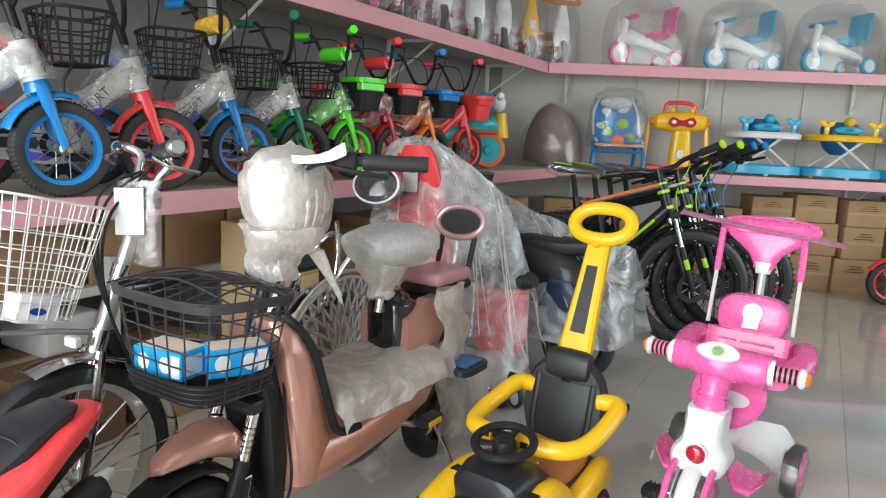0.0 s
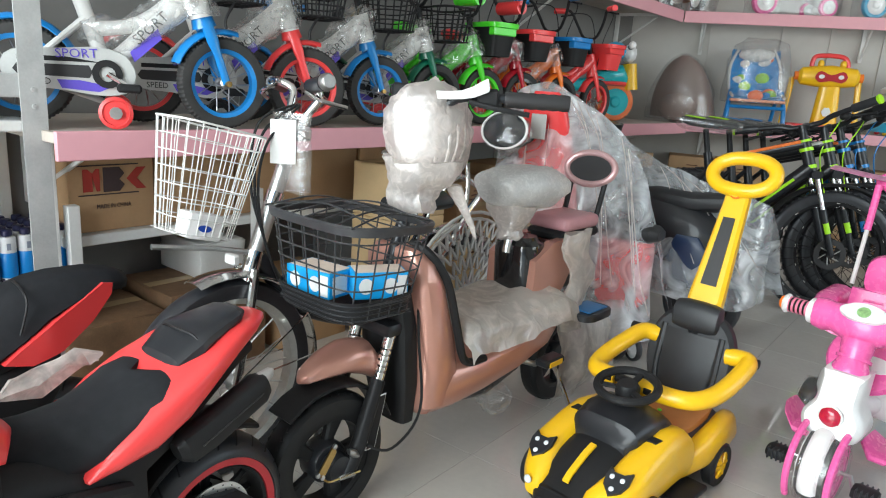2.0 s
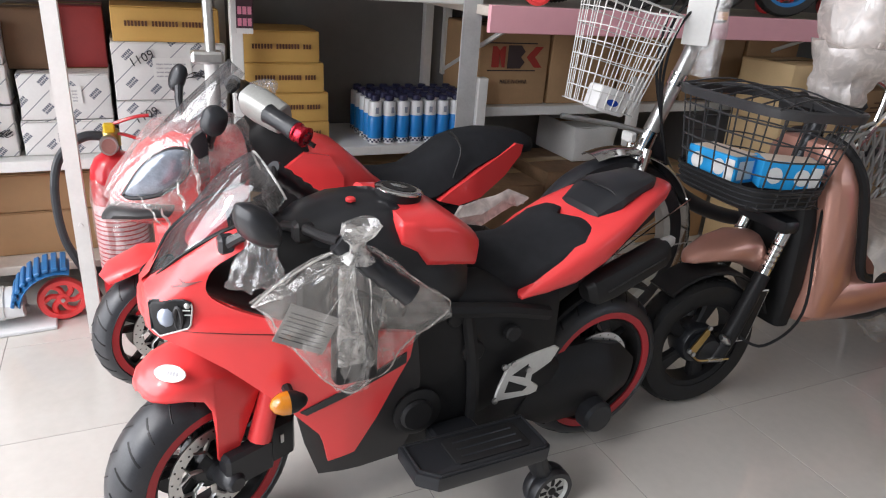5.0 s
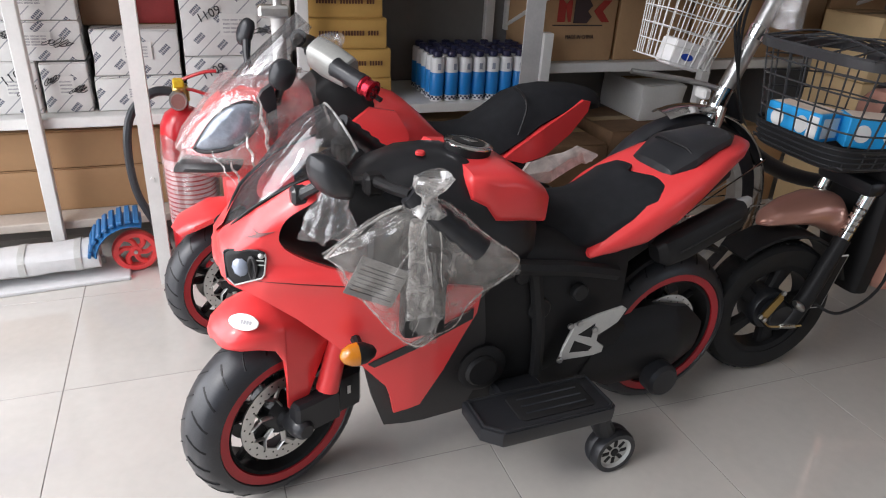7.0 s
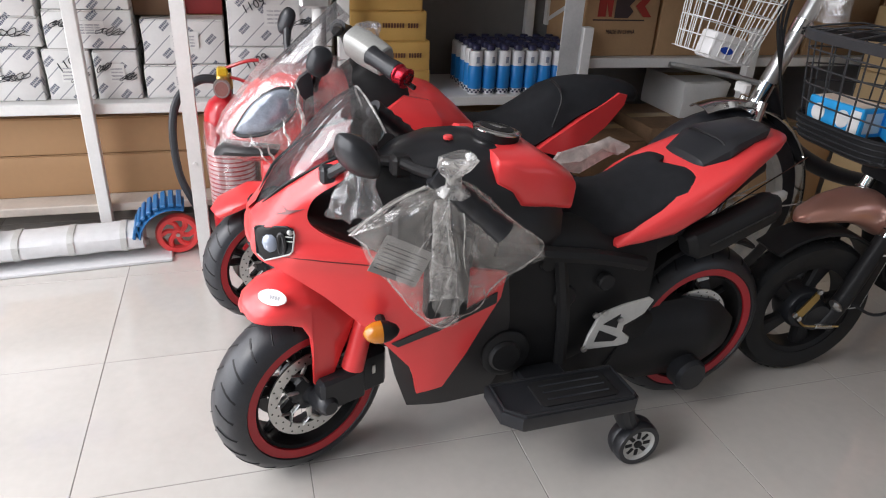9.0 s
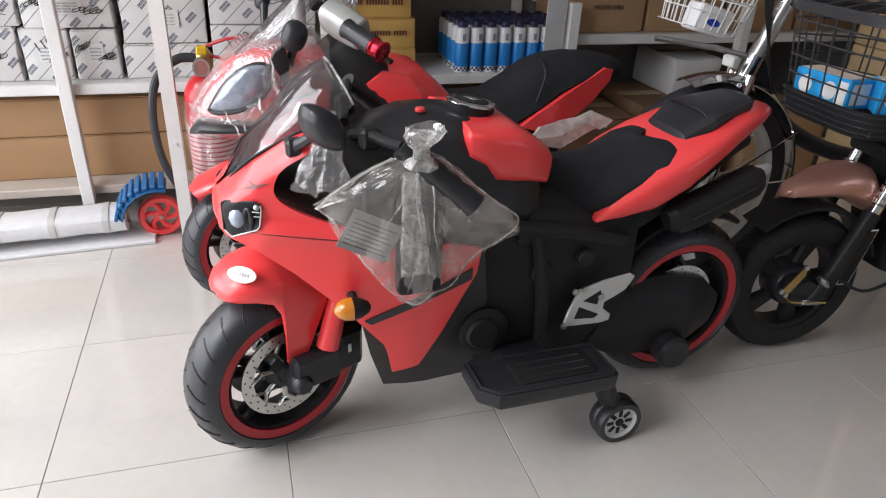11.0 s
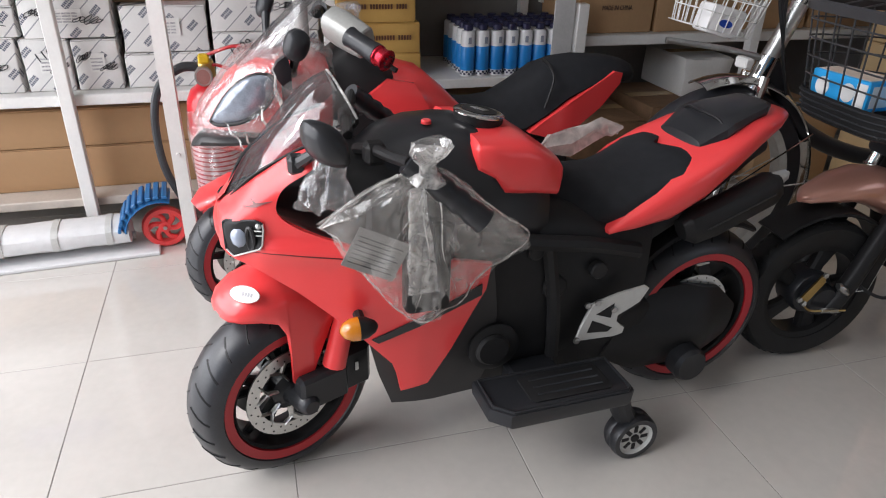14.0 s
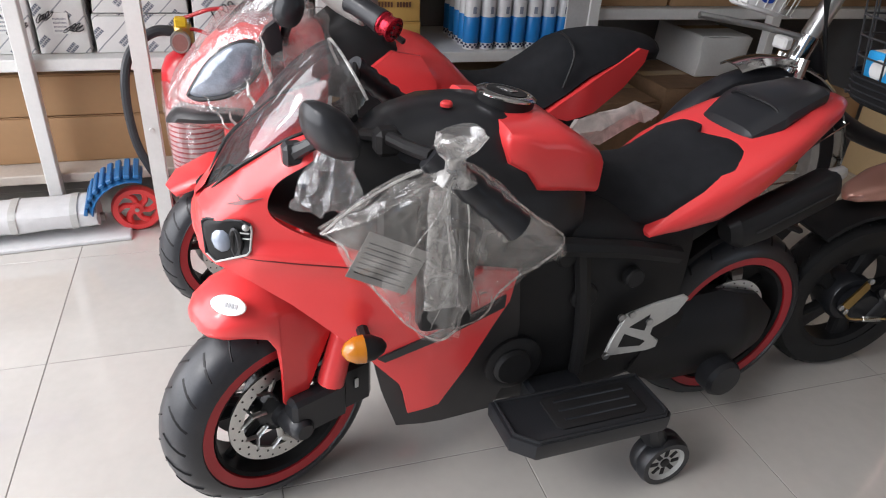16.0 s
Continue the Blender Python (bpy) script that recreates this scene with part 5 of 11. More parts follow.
def naked_bike():
    """The second toy motorcycle, its headlamp still wrapped in film."""
    t = thing("toy_motorcycle", "red and black toy motorcycle with its headlamp wrapped in clear film", "toy motorcycle", pose(-0.545, 0.05, 0, 0, 0, 3.3))
    st = Matrix.Translation((0, -0.09, 0)) @ Matrix.Rotation(radians(16), 4, "Z")
    road_wheel(t, st @ Matrix.Translation((0, 0, 0.15)), 0.15, 0.08, 0.123, DKRED_RING, disc=0.62)
    road_wheel(t, Matrix.Translation((0, 0.68, 0.155)), 0.155, 0.09, 0.125, DKRED_RING, disc=0.55)
    b = loft(B(), [oval(st @ Vector((0, 0.18 * math.cos(a), 0.15 + 0.18 * math.sin(a))), st.to_3x3() @ Vector((w, 0, 0)), Vector((0, 0.01 * math.cos(a), 0.012 * math.sin(a))), 16, 2.6)
                   for a, w in ((radians(128), 0.02), (radians(118), 0.046), (radians(95), 0.054), (radians(70), 0.054), (radians(50), 0.045))])
    part("front_mudguard", b, RED, t, "red front mudguard")
    for sg in (1, -1):
        b = tube(B(), [st @ Vector((sg * 0.068, 0.0, 0.16)), st @ Vector((sg * 0.068, 0.06, 0.33)), st @ Vector((sg * 0.06, 0.12, 0.5))], [0.022, 0.017, 0.017], 12)
        part("fork_leg", b, SATIN_BLACK, t)
    # head unit
    b = loft(B(), [oval((0, y, z), (w, 0, 0), (0, 0, h), 20, 2.6) for y, w, h, z in ((-0.155, 0.015, 0.015, 0.462), (-0.14, 0.04, 0.03, 0.475), (-0.1, 0.074, 0.062, 0.502), (-0.04, 0.098, 0.088, 0.517), (0.04, 0.102, 0.095, 0.515), (0.1, 0.088, 0.08, 0.515))])
    hd = part("head_fairing", b, RED, t, "red head fairing")
    eye = [Vector((0.07, -0.139, 0.486)), Vector((0.077, -0.111, 0.53)), Vector((0.083, -0.08, 0.562)), Vector((0.094, -0.045, 0.58)), Vector((0.1, -0.016, 0.576)), Vector((0.104, -0.014, 0.55)), Vector((0.106, -0.036, 0.518)), Vector((0.098, -0.075, 0.492)), Vector((0.08, -0.12, 0.482))]
    eye = smooth(eye + eye[:1], 3)[:-1]
    mid = sum(eye, Vector()) / len(eye)
    b = loft(B(), [[mid + (p - mid) * k + Vector((0.7, -0.5, 0.45)) * d for p in eye] for d, k in ((-0.004, 1), (0.008, 0.98), (0.018, 0.84), (0.024, 0.55), (0.026, 0.2))])
    part("headlamp", b, mat("headlamp_glass", (0.3, 0.34, 0.4), 0.15, metal=0.3, vary=0.3, size=0.02, coat=0.5), hd, "grey pointed headlamp", angle=60)
    part("lamp_surround", tube(B(), [p + Vector((0.004, -0.003, 0.002)) for p in eye], 0.005, 6, closed=True), GREYTRIM, hd)
    b = loft(B(), [oval((0.045, y, z), (w, 0, 0), (0, 0.01, 0.012), 14, 3) for y, w, z in ((-0.176, 0.02, 0.447), (-0.165, 0.035, 0.45), (-0.12, 0.055, 0.45), (-0.06, 0.06, 0.45))])
    part("beak", b, GREYTRIM, t, "dark grey beak under the headlamp")
    b = loft(B(), [oval((0.0, y, z), (w, 0, 0), (0, 0, h), 16, 3) for y, w, z, h in ((-0.085, 0.035, 0.37, 0.045), (-0.03, 0.085, 0.36, 0.085), (0.05, 0.1, 0.35, 0.1))])
    part("lower_fairing", b, RED, t, "red lower fairing")
    part("side_strip", panel(B(), [(-0.02, 0.588), (-0.008, 0.608), (0.012, 0.622), (0.017, 0.592), (0.018, 0.528), (0.01, 0.495), (-0.002, 0.49), (-0.003, 0.517), (-0.001, 0.562)], lambda y, z: 0.114 + 0.006 * math.cos((y - 0.005) * 60), 0.02), SATIN_BLACK, t, "black side strip of the head", angle=70)
    # wrapping film over the head
    b = loft(B(), [oval((0.008, y, z), (w, 0, 0), (0, 0, h), 44, 2.4) for y, w, h, z in ((-0.17, 0.02, 0.02, 0.452), (-0.155, 0.045, 0.045, 0.465), (-0.125, 0.072, 0.072, 0.485), (-0.09, 0.094, 0.092, 0.502), (-0.06, 0.106, 0.1, 0.51), (-0.03, 0.114, 0.108, 0.514), (0.0, 0.12, 0.112, 0.517), (0.04, 0.123, 0.115, 0.52), (0.1, 0.112, 0.1, 0.525))], caps=False)
    crumple(b, 0.014, 0.035, 8)
    crumple(b, 0.007, 0.014, 2)
    part("wrapping", b, FILM_THIN, t, "loose clear wrapping film", angle=80)
    for y0, z0, y1, z1, x in ((-0.12, 0.5, -0.075, 0.42, 0.11), (-0.085, 0.48, -0.055, 0.4, 0.115), (-0.05, 0.53, -0.03, 0.44, 0.125), (-0.02, 0.6, 0.0, 0.46, 0.13), (-0.1, 0.56, -0.05, 0.6, 0.1)):
        line = [Vector((x + 0.004 * math.sin(k * 2.1 + y0 * 90), y0 + (y1 - y0) * k / 9 + 0.003 * math.sin(k * 1.7), z0 + (z1 - z0) * k / 9)) for k in range(10)]
        part("film_fold", tube(B(), line, [0.003 * (0.3 + math.sin(math.pi * k / 9)) for k in range(10)], 6, flat=0.5), FILM_KNOT, t)
    # screen
    rings = []
    for k in range(8):
        s = k / 7
        cy, cz = -0.08 + 0.168 * s, 0.585 + 0.154 * s
        w = (0.018 + 0.045 * math.sin(math.pi * min(1, 0.12 + s * 0.74))) * (1 if s < 0.98 else 0.8)
        rings.append([Vector((w * math.sin(u), cy + 0.035 * (1 - math.cos(u)), cz - 0.035 * (1 - math.cos(u)))) for u in np.linspace(-1.3, 1.3, 12)])
    b = loft(B(), rings, caps=False, wrap=False)
    bmesh.ops.solidify(b, geom=b.faces[:], thickness=0.002)
    part("windscreen", b, SMOKE, t, "dark tinted windscreen")
    for x, y, z, w in ((0.125, 0.03, 0.64, 0.022), (-0.13, 0.002, 0.68, 0.015)):
        b = loft(B(), [oval((x + dx, y + 0.3 * dx, z), (0, w * k, -0.4 * w * k), (0, 0.011 * k, 0.029 * k), 20, 2.3) for dx, k in ((-0.022, 0.3), (-0.016, 0.75), (-0.004, 1.0), (0.006, 0.95), (0.013, 0.6), (0.016, 0.15))])
        tube(b, [(x * 0.6, y - 0.005, z - 0.075), (x * 0.8, y - 0.005, z - 0.045), (x * 0.96, y, z - 0.015)], [0.008, 0.008, 0.01], 10)
        part("mirror", b, SATIN_BLACK, t, "black mirror")
    b = loft(B(), [oval((0.06, y, z), (w, 0, 0), (0, 0, h), 14) for y, w, h, z in ((0.0, 0.02, 0.02, 0.56), (0.03, 0.05, 0.05, 0.565), (0.07, 0.055, 0.055, 0.57), (0.1, 0.03, 0.03, 0.575))], caps=False)
    crumple(b, 0.014, 0.02, 3)
    part("wrapping", b, CLEAR, t, "crumpled clear film")
    # dash, bars
    b = loft(B(), [oval((0, y, z), (w, 0, 0), (0, 0, h), 18, 3.4) for y, w, z, h in ((0.1, 0.06, 0.53, 0.07), (0.14, 0.085, 0.54, 0.085), (0.2, 0.1, 0.52, 0.09), (0.245, 0.09, 0.49, 0.07))])
    part("cockpit", b, BLACK, t, "black cockpit")
    b = loft(B(), [oval((0.118 + k * 0.05, 0.122 + k * 0.036, 0.665 - k * 0.02), (0.014 * q, -0.007 * q, 0.027 * q), (-0.013 * q, 0.022 * q, 0.012 * q), 18, 3) for k, q in ((-0.6, 0.7), (-0.5, 0.95), (0, 1.05), (0.5, 1), (0.9, 0.92), (0.95, 0.8))])
    part("clamp", b, mat("grey_silver_plastic", (0.34, 0.34, 0.32), 0.35, metal=0.2), t, "silver grey handlebar clamp")
    part("film_scrap", crumple(ball(B(), (0.09, 0.135, 0.69), 0.035, 1, 0.8, 0.6, sub=3), 0.02, 0.02, 4), CLEAR, t, "scrap of clear film")
    for sg in (1, -1):
        A, E = Vector((sg * 0.165, 0.125, 0.66)), Vector((sg * 0.245, 0.178, 0.628))
        b = tube(B(), [(sg * 0.05, 0.1, 0.67), A], 0.011, 10)
        hb = part("handlebar", b, BLACK, t)
        part("grip", tube(B(), [A.lerp(E, i / 10 * 0.72) for i in range(11)], [0.02, 0.019, 0.018, 0.018, 0.018, 0.018, 0.018, 0.018, 0.019, 0.02, 0.02], 14), SATIN_BLACK, hb)
        part("grip_end", tube(B(), [A.lerp(E, f) for f in (0.72, 0.76, 0.8, 0.9, 0.97, 1.0)], [0.019, 0.02, 0.017, 0.018, 0.021, 0.016], 14), mat("red_anodised", (0.5, 0.02, 0.04), 0.25, metal=0.8), hb, "red metallic grip end")
        b = B()
        d = (E - A).normalized()
        for i in range(8):
            a = 2 * math.pi * i / 8
            o = d.orthogonal().normalized()
            q = d.cross(o)
            ball(b, E + 0.001 * d + 0.011 * (math.cos(a) * o + math.sin(a) * q), 0.0022, sub=1)
        part("grip_pattern", b, BLACK, hb)
    part("brake_lever", tube(B(), smooth([(0.13, 0.13, 0.65), (0.17, 0.16, 0.63), (0.22, 0.2, 0.605)], 4), 0.005, 6), BLACK, t)
    # tank, seat, tail
    b = loft(B(), [oval((0, y, (z0 + z1) / 2), (w, 0, 0), (0, 0, (z1 - z0) / 2), 18, 3) for y, w, z0, z1 in ((0.18, 0.07, 0.44, 0.53), (0.21, 0.1, 0.44, 0.565), (0.26, 0.112, 0.43, 0.575), (0.31, 0.11, 0.42, 0.56), (0.355, 0.095, 0.42, 0.522), (0.4, 0.075, 0.42, 0.478), (0.43, 0.05, 0.42, 0.46))])
    part("tank", b, RED, t, "glossy red tank", angle=50)
    b = loft(B(), [oval((0, y, (z0 + z1) / 2), (w, 0, 0), (0, 0, (z1 - z0) / 2), 18, 4) for y, w, z0, z1 in ((0.05, 0.08, 0.16, 0.4), (0.2, 0.1, 0.14, 0.42), (0.45, 0.1, 0.15, 0.42), (0.6, 0.08, 0.2, 0.4), (0.68, 0.06, 0.3, 0.42))])
    part("engine_cover", b, BLACK, t, "matt black moulded engine cover")
    for sg in (1, -1):
        part("tank_wing", panel(B(), [(0.14, 0.516), (0.175, 0.534), (0.215, 0.56), (0.27, 0.55), (0.3, 0.5), (0.3, 0.44), (0.24, 0.45), (0.222, 0.488), (0.181, 0.486)], lambda y, z: 0.116 - 0.25 * max(0, z - 0.52), 0.012, sg), RED, t, "pointed red tank wing", angle=60)
    b = panel(B(), [(0.1, 0.47), (0.17, 0.5), (0.24, 0.46), (0.26, 0.4), (0.2, 0.4)], lambda y, z: 0.118, 0.012, 1)
    part("side_scoop", b, BLACK, t)
    rings = []
    for y, w, zt, zs in ((0.385, 0.05, 0.488, 0.44), (0.44, 0.07, 0.484, 0.42), (0.49, 0.082, 0.488, 0.415), (0.545, 0.089, 0.517, 0.425), (0.6, 0.09, 0.553, 0.455), (0.65, 0.088, 0.566, 0.49), (0.7, 0.084, 0.57, 0.51), (0.78, 0.074, 0.565, 0.53), (0.83, 0.06, 0.554, 0.53), (0.855, 0.035, 0.542, 0.525)):
        ring = [Vector((w * u, y, zs + (zt - zs) * (1 - abs(u) ** 3))) for u in np.linspace(-1, 1, 18)]
        rings.append(ring + [Vector((w * u, y, zs - 0.02)) for u in (0.8, 0, -0.8)])
    seat = part("seat", loft(B(), rings), SEAT, t, "black stepped seat", angle=60)
    part("seat_seam", tube(B(), smooth([(0.09, 0.59, 0.47), (0.083, 0.61, 0.53), (0.05, 0.615, 0.555), (0, 0.62, 0.561)], 4), 0.003, 6), BLACK, seat)
    for sg in (1, -1):
        b = panel(B(), [(0.551, 0.416), (0.585, 0.44), (0.656, 0.484), (0.775, 0.541), (0.8, 0.535), (0.795, 0.51), (0.745, 0.46), (0.67, 0.414), (0.605, 0.4)], lambda y, z: 0.1 - 0.2 * max(0, y - 0.65), 0.02, sg)
        part("tail_side", b, RED, t, "red tail panel")
    b = loft(B(), [oval((0, y, z), (w, 0, 0), (0, 0, h), 14, 3) for y, w, z, h in ((0.52, 0.08, 0.4, 0.03), (0.65, 0.075, 0.44, 0.05), (0.78, 0.05, 0.52, 0.03), (0.84, 0.03, 0.535, 0.015))])
    part("tail_core", b, BLACK, t)
    for sg in (1, -1):
        b = box(B(), (sg * 0.1, 0.3, 0.14), (sg * 0.2, 0.52, 0.17), 0.01)
        part("foot_board", b, SATIN_BLACK, t)
        w = lathe(B(), [(0, 0.015), (0.04, 0.015), (0.045, 0.01), (0.045, -0.01), (0.04, -0.015), (0, -0.015)], Matrix.Translation((sg * 0.18, 0.6, 0.045)) @ SIDE, 24)
        part("stabiliser_wheel", w, RUBBER, t)
        part("stabiliser_arm", tube(B(), [(sg * 0.16, 0.5, 0.15), (sg * 0.17, 0.57, 0.12), (sg * 0.16, 0.6, 0.05)], 0.012, 8), SATIN_BLACK, t)
    return t


FILM_THIN = film("thin_film", (0.95, 0.93, 0.92), haze=0.16, crease=0.011, gloss=0.22, rough=0.12)
naked_bike()
# a wrapped part lying between the two motorcycles
o = thing("wrapped_part", "white part in clear film lying between the motorcycles", "package", pose(-0.26, 0.66, 0.36, 10, 0, 20))
part("part_body", box(B(), (-0.05, -0.09, -0.012), (0.05, 0.09, 0.012), 0.005), WHITE, o)
part("film", crumple(box(B(), (-0.06, -0.11, -0.016), (0.06, 0.11, 0.02), 0.008, seg=2), 0.008, 0.03, 3), CLEAR, o)
part("rest", rod(B(), (0, 0, -0.36), (0, 0, -0.012), 0.012), BLACK, o)


# ---- fire extinguisher ----
t = thing("fire_extinguisher", "red fire extinguisher with black hose, partly in clear film", "fire extinguisher", pose(-0.94, -0.108, 0) @ Matrix.Diagonal((0.92, 0.92, 1.06, 1)))
EXT_RED = mat("extinguisher_red", (0.6, 0.02, 0.03), 0.3, vary=0.05, coat=0.3)
part("cylinder", lathe(B(), [(0, 0), (0.06, 0), (0.066, 0.006), (0.068, 0.02), (0.068, 0.36), (0.064, 0.385), (0.05, 0.41), (0.03, 0.422), (0.018, 0.426), (0.018, 0.44), (0, 0.44)], None, 36), EXT_RED, t)
part("label_sleeve", lathe(B(), [(0.0683, 0.12), (0.0688, 0.121), (0.0688, 0.3), (0.0683, 0.301)], None, 36), mat("pale_label", (0.85, 0.58, 0.58), 0.5, vary=0.2, size=0.03), t, "pale printed label")
for i in range(12):
    part("print_line", lathe(B(), [(0.0692, 0.14 + i * 0.012), (0.0694, 0.1405 + i * 0.012), (0.0692, 0.144 + i * 0.012)], None, 36), EXT_RED, t)
part("valve", loft(B(), [oval((0, 0, z), (r, 0, 0), (0, r * 1.2, 0), 14) for z, r in ((0.44, 0.02), (0.47, 0.02), (0.48, 0.016))]), mat("brass", (0.6, 0.42, 0.15), 0.3, metal=1), t)
g = part("gauge", lathe(B(), [(0, 0.012), (0.022, 0.012), (0.024, 0.008), (0.024, -0.006), (0, -0.006)], Matrix.Translation((0.036, -0.008, 0.448)) @ SIDE, 24), STEEL, t, "round steel pressure gauge")
part("dial", lathe(B(), [(0, 0.0135), (0.018, 0.0135), (0.018, 0.012)], Matrix.Translation((0.036, -0.008, 0.448)) @ SIDE, 24), mat("dial_face", (0.4, 0.2, 0.18), 0.3), g)
part("lever", tube(B(), smooth([(0, -0.01, 0.485), (0.01, 0.03, 0.5), (0.02, 0.07, 0.512), (0.022, 0.1, 0.514)], 4), 0.009, 8, flat=0.5), EXT_RED, t, "red squeeze lever")
part("handle", tube(B(), smooth([(0, -0.01, 0.47), (0.01, 0.03, 0.468), (0.02, 0.075, 0.455)], 4), 0.008, 8, flat=0.5), EXT_RED, t)
part("seal", box(B(), (-0.004, -0.018, 0.475), (0.03, 0.012, 0.495), 0.004), mat("yellow_tag", (0.85, 0.55, 0.02), 0.5), t, "yellow safety seal")
part("hose", tube(B(), smooth([(0.0, -0.015, 0.462), (0.0, -0.07, 0.462), (0.01, -0.13, 0.42), (0.02, -0.155, 0.34), (0.02, -0.15, 0.22), (0.02, -0.11, 0.12), (0.02, -0.085, 0.05)], 8), 0.0115, 10), RUBBER, t, "black rubber hose")
b = loft(B(), [oval((0.012, 0.01, z), (w, 0, 0), (0, w * 1.05, 0), 24) for z, w in ((0.11, 0.071), (0.16, 0.075), (0.2, 0.077), (0.24, 0.077), (0.28, 0.076), (0.32, 0.074), (0.36, 0.07))], caps=False)
part("film", crumple(b, 0.016, 0.04, 6), FILM_THIN, t, "loose clear film", angle=80)


# ---- kick scooters ----
WHEEL_RED = mat("red_polyurethane", (0.75, 0.06, 0.06), 0.3, vary=0.08)
BLUE_PLASTIC = mat("blue_plastic", (0.02, 0.13, 0.32), 0.35, vary=0.06)
FOAM = mat("white_foam_wrap", (0.62, 0.62, 0.62), 0.7, vary=0.06, size=0.02, bump=0.2, bump_size=0.01)
t = thing("kick_scooter", "folded blue kick scooter with red wheels, foam-wrapped deck", "scooter", pose(-0.925, -0.272, 0, 0, 0, 4))


def scooter_wheel(parent, c, r, w):
    q = piece("wheel", parent, Matrix.Translation(c) @ SIDE)
    part("tyre", lathe(B(), [(r * 0.72, -w / 2), (r * 0.92, -w / 2), (r, -w * 0.25), (r, w * 0.25), (r * 0.92, w / 2), (r * 0.72, w / 2)], None, 36, closed=True), WHEEL_RED, q)
    for i in range(6):
        a = 2 * math.pi * i / 6
        part("spoke", tube(B(), smooth([(0.2 * r * math.cos(a), 0.2 * r * math.sin(a), 0), (0.5 * r * math.cos(a + 0.25), 0.5 * r * math.sin(a + 0.25), 0), (0.75 * r * math.cos(a + 0.6), 0.75 * r * math.sin(a + 0.6), 0)], 3), w * 0.3, 6), WHEEL_RED, q)
    part("hub", lathe(B(), [(0, w * 0.55), (r * 0.1, w * 0.55), (r * 0.12, w * 0.4), (r * 0.26, w * 0.35), (r * 0.26, -w * 0.35), (0, -w * 0.4)], None, 20), WHEEL_RED, q)
    part("axle_nut", lathe(B(), [(0, w * 0.7), (r * 0.09, w * 0.7), (r * 0.09, w * 0.5)], None, 8), STEEL, q)


scooter_wheel(t, (0.0, 0, 0.06), 0.06, 0.026)
br = part("rear_brake", arc_guard(0.105, -0.005, 0.06, 172, 72, 0.055, 14), BLUE_PLASTIC, t, "ribbed blue rear brake")
for i in range(9):
    a = radians(168 - i * 11)
    c = (0, -0.005 + 0.108 * math.cos(a), 0.06 + 0.108 * math.sin(a))
    part("rib", box(B(), (-0.055, -0.007, -0.005), (0.055, 0.007, 0.004), 0.002, m=Matrix.Translation(c) @ pose(0, 0, 0, math.degrees(a) - 90, 0, 0)), BLUE_PLASTIC, br)
b = loft(B(), [oval((-0.02, y, 0.06), (0.06, 0, 0), (0, 0, 0.03), 16, 3) for y in np.linspace(-0.46, -0.09, 8)])
deck = part("deck", crumple(b, 0.004, 0.03), FOAM, t, "foam-wrapped deck")
for y in (-0.4, -0.27, -0.14):
    part("tape_band", loft(B(), [oval((-0.02, y + d, 0.06), (0.0625, 0, 0), (0, 0, 0.0325), 16, 3) for d in (-0.008, 0.008)]), mat("grey_tape", (0.5, 0.5, 0.48), 0.3), deck)
part("stem", tube(B(), [(-0.02, -0.08, 0.035), (-0.02, -0.5, 0.035)], 0.012, 8), STEEL, t)
part("fork_block", box(B(), (-0.055, -0.53, 0.03), (0.03, -0.46, 0.13), 0.015, seg=2), BLUE_PLASTIC, t, "blue fork block")
scooter_wheel(t, (0.03, -0.52, 0.055), 0.055, 0.024)
part("underlay", box(B(), (-0.09, -0.5, 0.0), (0.06, -0.02, 0.012), 0.003), FOAM, t, "white packing sheet")

t = thing("kick_scooter", "upright silver kick scooter with wrapped handle grips", "scooter", pose(-0.75, 0.13, 0))
part("column", rod(B(), (0, 0, 0.1), (0, -0.005, 0.71), 0.0165, 14), WHITE, t)
part("inner_tube", rod(B(), (0, -0.005, 0.71), (0, -0.008, 0.95), 0.0115, 14), ALLOY, t)
part("clamp", box(B(), (-0.022, -0.05, 0.7), (0.022, 0.022, 0.728), 0.006), ALLOY, t)
part("t_bar", tube(B(), [(0, -0.16, 0.96), (0, -0.05, 0.955), (0, 0.05, 0.945), (0, 0.16, 0.935)], 0.012, 12), ALLOY, t)
for sg in (-1, 1):
    part("grip", tube(B(), [(0, sg * 0.06, 0.955 - 0.08 * 0.1 * sg), (0, sg * 0.17, 0.955 - 0.02 * sg)], 0.019, 14), SATIN_BLACK, t)
    part("grip_end", lathe(B(), [(0, 0.012), (0.016, 0.012), (0.02, 0.004), (0.02, -0.006), (0, -0.006)], Matrix.Translation((0, sg * 0.175, 0.955 - 0.02 * sg)) @ Matrix.Rotation(radians(-90 * sg), 4, "X"), 16), WHEEL_RED, t)
    part("film", crumple(tube(B(), [(0, sg * (0.04 + 0.02 * i), 0.957 - 0.012 * sg) for i in range(7)], 0.026, 14), 0.008, 0.02, sg), CLEAR, t, "clear film on the grip")
part("deck", box(B(), (-0.05, -0.05, 0.06), (0.05, 0.35, 0.09), 0.01), BLUE_PLASTIC, t)
scooter_wheel(t, (0.055, 0, 0.06), 0.06, 0.026)
scooter_wheel(t, (-0.055, 0, 0.06), 0.06, 0.026)
scooter_wheel(t, (0, 0.38, 0.05), 0.05, 0.026)
t = thing("price_tag", "pink and black card tag hanging on the rack upright", "tag", pose(-1.012, 0.245, 0.74, 0, 6, 0))
part("card", box(B(), (0, -0.022, 0), (0.0015, 0.022, 0.11), 0.0004), mat("dark_card", (0.06, 0.03, 0.04), 0.4), t)
